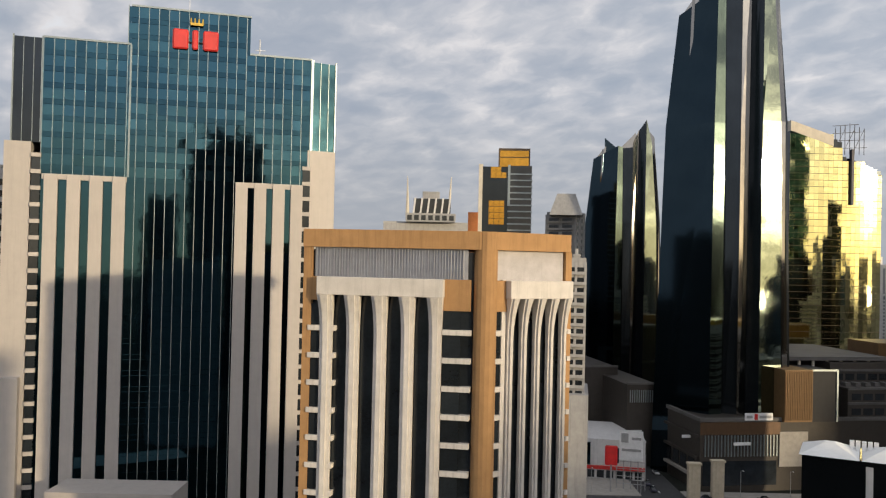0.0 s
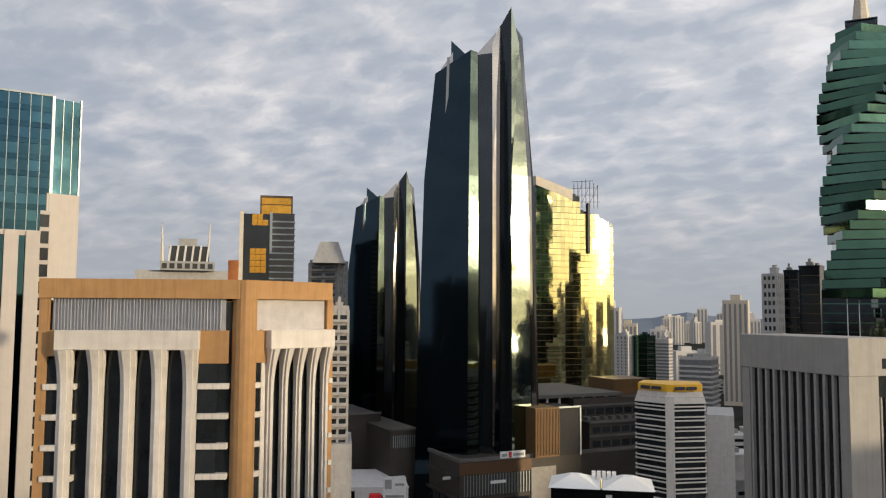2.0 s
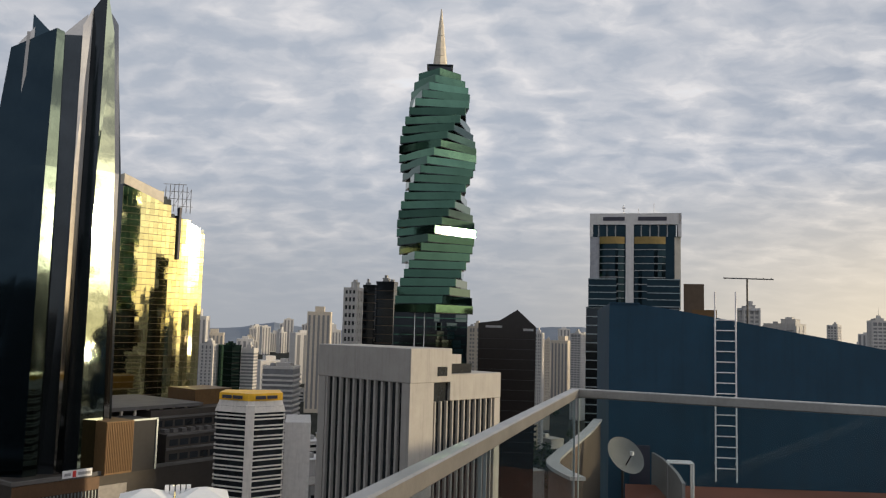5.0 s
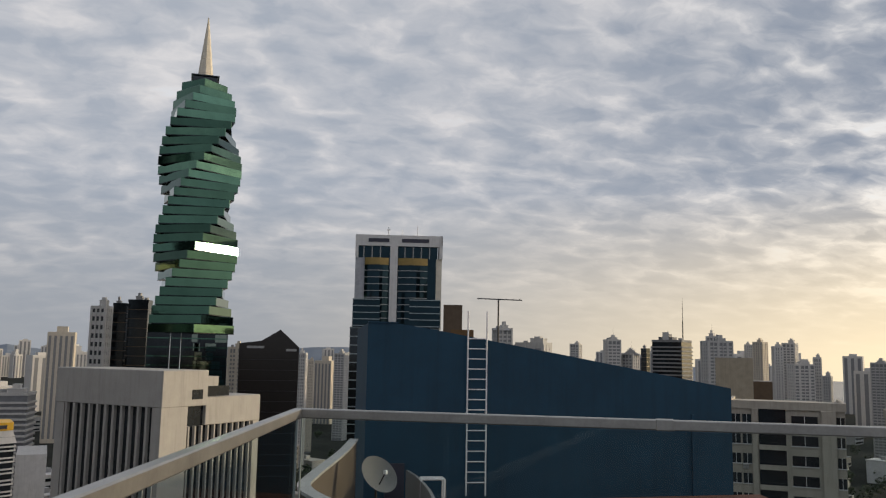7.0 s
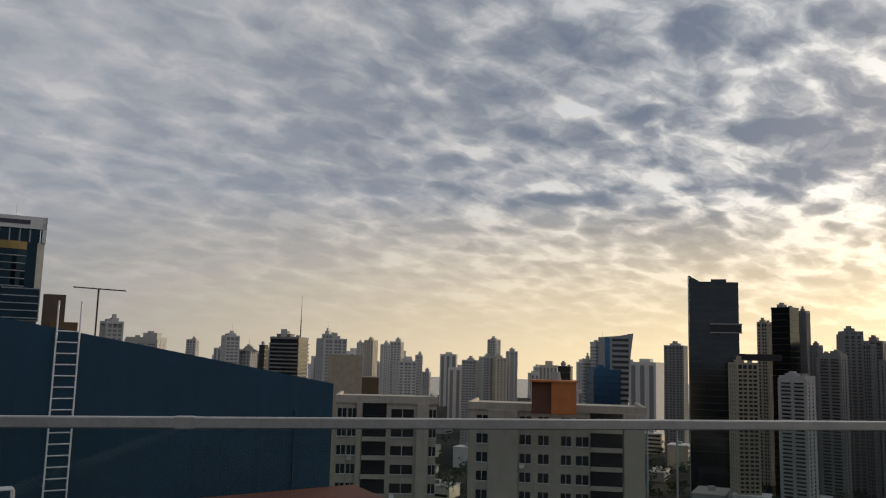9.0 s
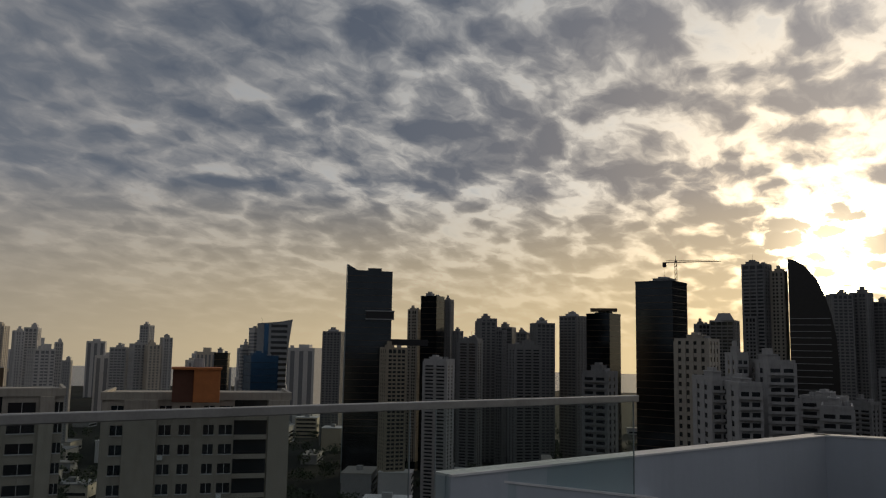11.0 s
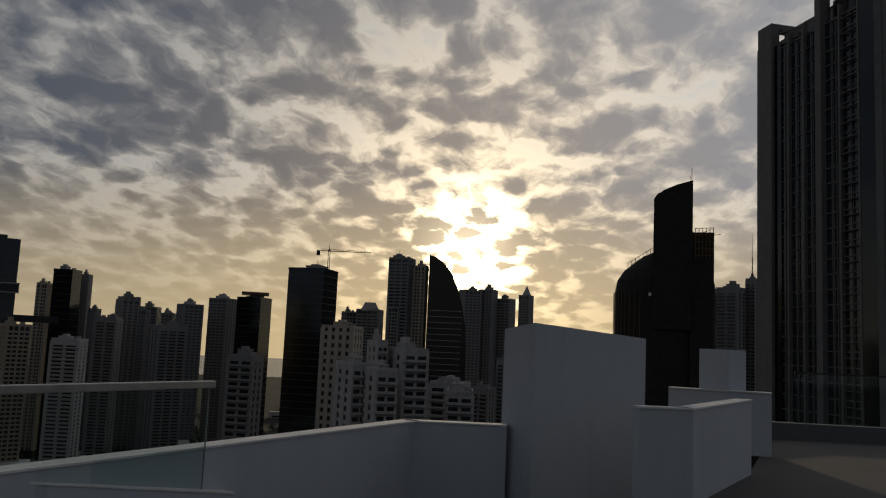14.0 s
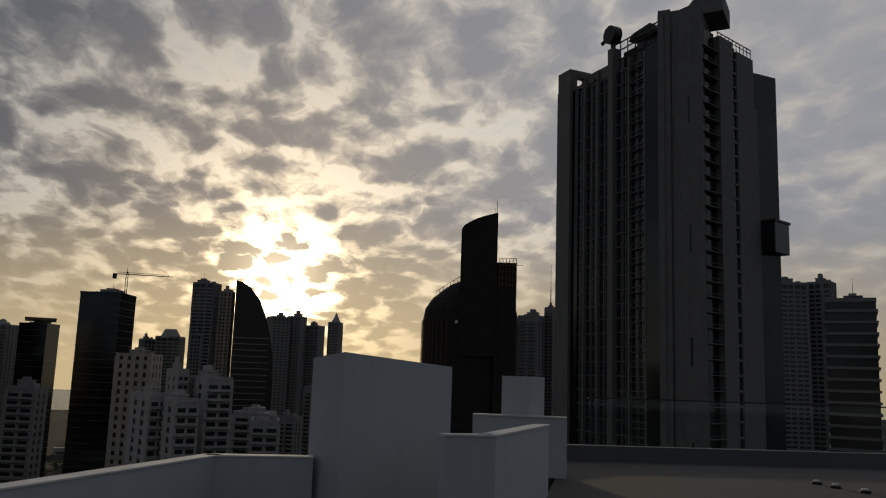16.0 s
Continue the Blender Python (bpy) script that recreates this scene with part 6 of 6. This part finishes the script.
apartments(139.3, 29.2, -82.2, 16.6, -6.9, [(0.3, 1.7, "win"), (2.0, 3.3, "win"), (3.4, 4.3, "blank"), (4.4, 8.3, "loggia"), (9.1, 12.8, "win"), (13.3, 15.3, "blank"), (15.4, 16.5, "win")],
           "white and cream apartment block with loggias", DIMCREAM)
apartments(141.9, 7.5, -93.6, 28.6, -7.5, [(1.4, 3.2, "win"), (3.3, 8.2, "blank"), (8.5, 10.3, "win"), (11.5, 13.2, "win"), (15.2, 16.8, "win"), (17.6, 19.6, "win"), (19.9, 25.0, "loggia"), (25.2, 28.5, "blank")],
           "cream apartment block with dark balconies", DIMCREAM)
t = thing("stair_house", "orange rendered stair house on an apartment roof", "stair house", 131.9, -2.5, -8.2, -93.5)
part("wall", boxes((3.0, 6.8, 0, 5, 0, 5.0), bevel=0.05), ORANGE, t)
part("wall", boxes((0.0, 3.0, 0.6, 5, 0, 4.8)), mat("dark_red_render", (0.12, 0.05, 0.03), 0.85), t, "dark red recess")
part("roof_slab", boxes((-0.2, 7.0, -0.2, 5.2, 4.8, 5.1)), ORANGE, t)
tank = bmesh.new()
tube(tank, (3.6, 3, 5.1), (3.6, 3, 6.4), 0.9, 12, 0.7)
part("tank", tank, GREY, t)


# ---- blue windowless building with its ladder ----
def blue_building():
    t = thing("blue_building", "dark blue painted windowless building with a sloping top", "building", 35.73, 26.37, 0, -52.3)
    out = [(0, -60), (19.15, -60), (19.15, -1.62), (10.18, -0.05), (5.5, 0.75), (3.1, 1.16), (1.4, 1.40), (0, 1.4)]
    bm = bmesh.new()
    prism(bm, [(u, 0, z) for u, z in out], [(u, 14, z) for u, z in out])
    part("wall", bm, BLUEWALL, t)
    part("coping", boxes((0, 1.5, -0.06, 0.2, 1.4, 1.46)), BLUEWALL, t)
    part("pipe", boxes((16.9, 17.05, -0.12, 0, -14, -3.0)), BLUEWALL, t, "blue painted downpipe")
    part("door", boxes((1.02, 1.98, -0.08, 0.02, -7.6, -5.47)), INK, t, "dark door opening")
    lad = thing("wall_ladder", "white steel ladder fixed to a blue wall", "ladder", 35.73, 26.37, 0, -52.3)
    for u in (5.03, 6.0):
        bm = bmesh.new()
        tube(bm, (u, -0.25, -7.0), (u, -0.25, 2.08), 0.04, 6)
        part("stile", bm, PAINTED, lad)
    rung = bmesh.new()
    tube(rung, (5.03, -0.25, 0), (6.0, -0.25, 0), 0.03, 6)
    rung = mesh_of(rung, "rung", PAINTED)
    for k in range(15):
        part("rung", rung, None, lad, loc=(0, 0, 0.70 - 0.505 * k))
    for z in (0.4, -3.0, -6.2):
        part("bracket", boxes((5.0, 5.06, -0.25, 0.02, z, z + 0.06), (5.97, 6.03, -0.25, 0.02, z, z + 0.06)), PAINTED, lad)
    hoop = thing("hoop_rail", "white tubular hoop rail on the red roof", "rail", 33.0, 21.2, -7.0, -52.3)
    for y in (0.0, 0.5):
        bm = bmesh.new()
        tube(bm, (-0.2, y, 0), (-0.2, y, 1.55), 0.05, 6)
        tube(bm, (-0.2, y, 1.55), (0.8, y, 1.55), 0.05, 6)
        tube(bm, (0.8, y, 1.55), (0.8, y, 0), 0.05, 6)
        part("hoop", bm, PAINTED, hoop)
    y = thing("roof_antenna", "thin multi-rod television antenna on a pole", "antenna", 46.7, 24.5, 0.1, -60.0)
    bm = bmesh.new()
    tube(bm, (0, 0, -0.4), (0, 0, 3.17), 0.05, 6)
    part("pole", bm, BLACKSTEEL, y)
    bm = bmesh.new()
    tube(bm, (-1.3, 0, 3.17), (1.43, 0, 3.1), 0.035, 5)
    part("boom", bm, BLACKSTEEL, y)
    for k in range(7):
        bm = bmesh.new()
        tube(bm, (-1.18 + k * 0.41, -0.55, 3.15), (-1.18 + k * 0.41, 0.55, 3.15), 0.017, 4)
        part("rod", bm, BLACKSTEEL, y)
    bm = bmesh.new()
    ring = [(15.5, 12.0), (34.5, 24.6), (48.0, 10.0), (34, 2.0), (20, 4.5)]
    prism(bm, [(a, b, -30) for a, b in ring], [(a, b, -7.0) for a, b in ring])
    solo("roof_deck", bm, REDROOF, "faded red flat roof at the foot of a blue wall", "roof", "structure")
    # curved stair wall that comes down from the blue wall's door
    bm = bmesh.new()
    crest = [(36.18, 24.24, -5.66), (34.28, 22.56, -5.56), (32.33, 20.96, -5.52), (30.73, 19.74, -5.48), (29.27, 18.67, -5.52)]
    for (a, b, c), (d, e, f) in zip(crest, crest[1:]):
        n = Vector((e - b, a - d)).normalized() * 0.12
        prism(bm, [(a, b, -9), (d, e, -9), (d - n.x, e - n.y, -9), (a - n.x, b - n.y, -9)], [(a, b, c), (d, e, f), (d - n.x, e - n.y, f), (a - n.x, b - n.y, c)])
    solo("wall_stair", bm, DIMGREY, "curved pale stair wall by a dark door", "wall", "structure")
    # curved parapet beside the red roof; the tan is darkened for its shadowed inner face
    key = [Vector(p) for p in ((17.6, 13.6), (18.4, 15.2), (20.5, 17.6), (23.2, 19.6), (26.5, 21.4), (30.2, 23.4), (34.6, 26.0), (36.0, 27.0))]
    pts = []
    for p0, p1, p2, p3 in zip(key, key[1:], key[2:], key[3:]):
        for i in range(6):
            f = i / 6
            pts.append(tuple(0.5 * (2 * p1 + (p2 - p0) * f + (2 * p0 - 5 * p1 + 4 * p2 - p3) * f * f + (3 * p1 - p0 - 3 * p2 + p3) * f ** 3)))
    bm, cope = bmesh.new(), bmesh.new()
    for (a, b), (c, d) in zip(pts, pts[1:]):
        n = Vector((d - b, a - c)).normalized() * 0.25
        tops = -3.75 - 0.45 * min(1.0, (a - 18.4) / 5), -3.75 - 0.45 * min(1.0, (c - 18.4) / 5)
        o = n * 0.3
        prism(cope, [(a + o.x, b + o.y, tops[0]), (c + o.x, d + o.y, tops[1]), (c - n.x - o.x, d - n.y - o.y, tops[1]), (a - n.x - o.x, b - n.y - o.y, tops[0])],
              [(a + o.x, b + o.y, tops[0] + 0.09), (c + o.x, d + o.y, tops[1] + 0.09), (c - n.x - o.x, d - n.y - o.y, tops[1] + 0.09), (a - n.x - o.x, b - n.y - o.y, tops[0] + 0.09)])
        prism(bm, [(a, b, -12), (c, d, -12), (c - n.x, d - n.y, -12), (a - n.x, b - n.y, -12)], [(a, b, tops[0]), (c, d, tops[1]), (c - n.x, d - n.y, tops[1]), (a - n.x, b - n.y, tops[0])])
    par = solo("curved_parapet", bm, mat("shade_darkened_tan_render", (0.10, 0.075, 0.058), 0.85, vary=0.25, stain=0.4), "curved tan parapet darkened for shade, with pale coping, beside a red roof", "parapet", "structure")
    part("coping", cope, DIMWHITE, par, "pale worn coping")
    for x, yy, top, r, aim in ((28.78, 20.95, 2.13, 0.80, (-0.20, -0.68, 0.55)),):
        d = thing("satellite_dish", "grey satellite dish on a pole over the red roof", "satellite dish", x, yy, -7.0, 0)
        bm = bmesh.new()
        rings = []
        for k in range(5):
            rr = r * k / 4 + 0.001
            rings.append([bm.verts.new((rr * math.cos(i * math.pi / 10), rr * math.sin(i * math.pi / 10), 0.28 * (rr / r) ** 2)) for i in range(20)])
        for a, b in zip(rings, rings[1:]):
            for i in range(20):
                bm.faces.new((a[i], a[(i + 1) % 20], b[(i + 1) % 20], b[i]))
        bmesh.ops.solidify(bm, geom=bm.faces[:], thickness=0.02)
        o = part("reflector", bm, GREY, d)
        o.matrix_local = Matrix.Translation((0, 0, top)) @ Vector(aim).to_track_quat("Z", "Y").to_matrix().to_4x4()
        bm = bmesh.new()
        tube(bm, (0.1, 0.05, 0), (0.1, 0.05, top), 0.05, 8)
        part("pole", bm, BLACKSTEEL, d)
        bm = bmesh.new()
        tube(bm, (0, 0, top - 0.5), (aim[0] * 0.8, aim[1] * 0.8, top + 0.25), 0.025, 6)
        part("feed_arm", bm, BLACKSTEEL, d)
        part("receiver", boxes((aim[0] * 0.8 - 0.06, aim[0] * 0.8 + 0.06, aim[1] * 0.8 - 0.06, aim[1] * 0.8 + 0.06, top + 0.2, top + 0.35), bevel=0.01), PAINTED, d)


blue_building()


# ---- the roof terrace under the camera ----
FLOOR = -1.57
P0, P1, PL = Vector((6.22, 6.36)), Vector((10.24, -5.13)), Vector((-5.2, -0.13))


def terrace():
    edge = [(-5.3, -0.1), (6.26, 6.46), (10.35, -5.15), (6.6, -7.4), (7.75, -9.5), (8.62, -12.4), (9.7, -14.9), (11.2, -14.6), (11.2, -17.9), (5.5, -22.8), (-7, -33), (-16, -12)]
    sunk = [(10.35, -5.15), (9.7, -2.7), (12.2, -9.0), (11.1, -10.3), (11.0, -14.6), (9.7, -14.9), (8.62, -12.4), (7.75, -9.5), (6.6, -7.4)]
    bm = bmesh.new()
    prism(bm, [(x, y, FLOOR - 0.5) for x, y in edge], [(x, y, FLOOR) for x, y in edge])
    solo("floor", bm, ROOFFLOOR, "grey coated roof terrace floor", "floor", "structure")
    bm = bmesh.new()
    prism(bm, [(x * 0.99, y * 0.99, GROUND) for x, y in edge], [(x * 0.99, y * 0.99, FLOOR - 0.5) for x, y in edge])
    solo("wall_below", bm, GREY, "plain wall of the building under the terrace", "wall", "structure")

    bm = bmesh.new()
    prism(bm, [(x, y, GROUND) for x, y in sunk], [(x, y, -3.4) for x, y in sunk])
    solo("floor_lower", bm, ROOFFLOOR, "lower strip of roof behind the parapet", "floor", "structure")

    def wall(name, pts, tops, thick, foot, label, cap=True):
        """A wall along pts with its own top height at each."""
        bm = bmesh.new()
        cp = bmesh.new()
        for (a, b), (za, zb) in zip(zip(pts, pts[1:]), zip(tops, tops[1:])):
            a, b = Vector(a), Vector(b)
            n = Vector((b.y - a.y, a.x - b.x)).normalized() * thick
            prism(bm, [(*a, foot), (*b, foot), (*(b - n), foot), (*(a - n), foot)], [(*a, za), (*b, zb), (*(b - n), zb), (*(a - n), za)])
            m, k = n * 1.06, n * 0.06
            prism(cp, [(*(a + k), za + 0.002), (*(b + k), zb + 0.002), (*(b - m), zb + 0.002), (*(a - m), za + 0.002)], [(*(a + k), za + 0.022), (*(b + k), zb + 0.022), (*(b - m), zb + 0.022), (*(a - m), za + 0.022)])
        w = solo(name, bm, PARAPET if cap else KERB, label, "wall", "structure")
        if cap:
            part("coping", cp, CAP, w, "worn pale coping")
        else:
            cp.free()
        return w

    wall("wall_parapet", [(10.99, -10.03), (11.98, -9.02), (9.61, -2.73)], [-1.08, -1.08, -1.08], 0.22, -4.0, "white painted roof parapet with a worn coping")
    wall("wall_ramp", [(10.38, -5.4), (9.61, -2.73)], [-1.52, -1.08], 0.16, -4.0, "low white sloping wall beside the parapet")
    # tall white block and the lower walls beside it
    bm = bmesh.new()
    plan = [(11.12, -10.07), (10.3, -9.8), (9.83, -11.68), (11.0, -12.0)]
    heights = [0.27, 0.35, 0.22, 0.15]
    prism(bm, [(x, y, -4) for x, y in plan], [(x, y, h) for (x, y), h in zip(plan, heights)])
    solo("wall_block", bm, PARAPET, "tall white painted wall block on the roof", "wall", "structure")
    wall("wall_low", [(8.56, -12.35), (7.71, -9.43), (8.06, -8.95)], [-0.58, -0.58, -0.58], -0.2, FLOOR, "low white painted wall turning a corner")
    bm = boxes((10.0, 10.54, -14.95, -14.35, FLOOR, 0.14))
    solo("wall_stub", bm, PARAPET, "short white wall stub on the roof", "wall", "structure")
    wall("wall_far", [(9.52, -14.9), (11.0, -14.2)], [-0.56, -0.56], 0.3, FLOOR, "low white wall near the roof edge")
    wall("kerb", [(1.8, -25.6), (5.46, -22.4), (10.95, -17.9), (11.2, -14.8)], [-1.25] * 4, -0.3, FLOOR, "grey roof edge kerb", cap=False)
    # balustrade
    for name, a, b, cuts, note in (("balustrade", P0, P1, ((0.0, 5.62), (5.82, 9.28), (9.52, 12.17)), "glass balustrade with a brushed steel top rail"),
                                   ("balustrade", PL, P0, ((0.0, 4.9), (4.95, 10.02), (10.08, 13.1)), "glass balustrade with a brushed steel top rail")):
        d = b - a
        t = thing(name, note, "balustrade", a.x, a.y, FLOOR, math.degrees(math.atan2(d.y, d.x)), "terrace balustrades")
        n = d.length
        part("top_rail", boxes((-0.02, n + 0.02, -0.032, 0.032, 1.062, 1.13), bevel=0.007), STEEL, t, "brushed steel top rail")
        part("base_channel", boxes((0, n, -0.05, 0.05, 0.0, 0.10), bevel=0.005), STEEL, t)
        if a is P0:
            part("rail_sleeve", boxes((2.5, 2.62, -0.036, 0.036, 1.058, 1.134), bevel=0.006), STEEL, t)
        for u0, u1 in cuts:
            g = part("pane", boxes((u0 + 0.03, min(u1, n - 0.04), -0.006, 0.006, 0.06, 1.08)), GLASS, t, "clear glass pane")
            g.visible_shadow = False
            for u in (u0 + 0.03, min(u1, n - 0.04)):
                part("pane_edge", boxes((u - 0.004, u + 0.004, -0.007, 0.007, 0.10, 1.075)), MATS["pale_aluminium_mullion"], t)
    far = thing("balustrade", "far glass balustrade on the roof edge kerb", "balustrade", 5.6, -22.5, -1.25, 39.4, "terrace balustrades")
    g = part("pane", boxes((-5.0, 6.6, -0.006, 0.006, 0.0, 1.0)), GLASS, far)
    g.visible_shadow = False
    part("top_rail", boxes((-5.0, 6.6, -0.02, 0.02, 1.0, 1.03)), BLACKSTEEL, far)
    for x, y in ((5.98, -17.65), (5.61, -17.26), (5.1, -16.9)):
        s = thing("roof_drain", "small dark and white roof fitting on the floor", "roof fitting", x, y, FLOOR, 20, "roof fittings")
        s.scale = (0.62,) * 3
        part("body", boxes((-0.14, 0.14, -0.1, 0.1, 0, 0.07), bevel=0.015), BLACKSTEEL, s)
        part("cap", boxes((-0.08, 0.08, -0.06, 0.06, 0.07, 0.12), bevel=0.01), PAINTED, s)


terrace()


# ---- trees, low houses and the far city ----
def clear_of_view(x, y):
    """Keep the fill off the streets and landmarks that stand close."""
    r, a = math.hypot(x, y), math.degrees(math.atan2(x, y))
    return r > 175 and not (8 < a < 33 and r < 420) and not (33 < a < 47 and r < 250) and not (abs(a - 144) < 9 and r < 330) and not (a > 148 and r < 230)


def low_city():
    rng = random.Random(11)
    models = []
    for k in range(6):
        w, d, h = rng.uniform(12, 26), rng.uniform(10, 18), rng.uniform(5, 17)
        col = rng.choice((WHITE, GREY, CREAM, BEIGE, GREY))
        t = thing("low_building", "low flat-roofed city building with dark window rows", "building", 0, 0, GROUND, 0, "low city buildings")
        part("wall", boxes((-w / 2, w / 2, -d / 2, d / 2, 0, h)), col, t)
        part("roof", boxes((-w / 2 - 0.3, w / 2 + 0.3, -d / 2 - 0.3, d / 2 + 0.3, h, h + 0.5)), rng.choice((PAVING, GREY, REDROOF, WHITE)), t)
        for j in range(int(h / 3.2)):
            part("window_row", boxes((-w / 2 + 1, w / 2 - 1, -d / 2 - 0.06, d / 2 + 0.06, 1 + j * 3.2, 2.4 + j * 3.2)), WINDOW, t)
        part("roof_house", boxes((-2, 2, -1.5, 1.5, h + 0.5, h + 2.6)), GREY, t)
        models.append(t)
    first = set()
    count = 0
    while count < 230:
        a, r = rng.uniform(30, 172), 190 + 900 * rng.random() ** 1.4
        x, y = r * math.sin(radians(a)), r * math.cos(radians(a))
        if not clear_of_view(x, y):
            continue
        k = rng.randrange(6)
        m = pose(x, y, GROUND, 0, 0, rng.choice((0, 90)) + a * -0.2)
        if k not in first:
            first.add(k)
            models[k].matrix_world = m
        else:
            copy_thing(models[k], m)
        count += 1


def far_city():
    rng = random.Random(23)
    models = []
    for k in range(6):
        w, d, h = rng.uniform(16, 26), rng.uniform(16, 24), 1.0
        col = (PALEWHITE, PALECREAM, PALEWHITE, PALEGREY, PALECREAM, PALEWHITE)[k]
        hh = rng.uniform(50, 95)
        t = thing("far_tower", "far residential tower in haze-pale colours", "tower", 0, 0, GROUND, 0, "far city towers")
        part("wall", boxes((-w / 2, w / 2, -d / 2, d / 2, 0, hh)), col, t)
        n = rng.choice((3, 4, 5))
        mids = [-w / 2 + (j + 0.5) * w / n for j in range(n)]
        # pale strips, with the haze put into their colour
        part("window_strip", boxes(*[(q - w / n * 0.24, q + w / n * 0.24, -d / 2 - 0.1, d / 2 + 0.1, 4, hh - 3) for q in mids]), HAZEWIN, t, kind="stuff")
        part("roof_house", boxes((-w * 0.2, w * 0.2, -d * 0.2, d * 0.2, hh, hh + rng.uniform(3, 7))), col, t)
        models.append(t)
    first = set()
    for i in range(160):
        a = rng.uniform(25, 84) if i < 140 else rng.uniform(84, 100)
        r = rng.uniform(650, 2500)
        k = rng.randrange(6)
        m = pose(r * math.sin(radians(a)), r * math.cos(radians(a)), GROUND - rng.uniform(0, 28), 0, 0, -a + rng.uniform(-30, 30))
        if k not in first:
            first.add(k)
            models[k].matrix_world = m
        else:
            copy_thing(models[k], m)


def woods():
    rng = random.Random(31)
    verts, faces = [], []
    for i in range(1500):
        a, r = rng.uniform(44, 172), 165 + 800 * rng.random() ** 1.5
        if a > 60 and a < 76 and r < 260:
            continue
        x, y = r * math.sin(radians(a)), r * math.cos(radians(a))
        if not clear_of_view(x, y):
            continue
        h, w = rng.uniform(6, 13), rng.uniform(3, 6.5)
        for k in range(90):
            u = Vector((rng.gauss(0, 1), rng.gauss(0, 1), rng.gauss(0, 1))).normalized() * rng.uniform(0.35, 1.0)
            c = Vector((x + u.x * w, y + u.y * w, GROUND + h * 0.65 + u.z * h * 0.4))
            s = rng.uniform(0.5, 1.15)
            p = [c + Vector((rng.uniform(-s, s), rng.uniform(-s, s), rng.uniform(-s, s))) for _ in range(4)]
            b = len(verts)
            verts.extend(p)
            faces.extend(((b, b + 1, b + 2), (b, b + 2, b + 3), (b + 1, b + 3, b + 2)))
    me = bpy.data.meshes.new("city_trees")
    me.from_pydata([tuple(v) for v in verts], [], faces)
    me.materials.append(LEAF)
    tagged(new("city_trees", me), "dark green city trees between the buildings", "trees", kind="stuff")


low_city()
far_city()
woods()
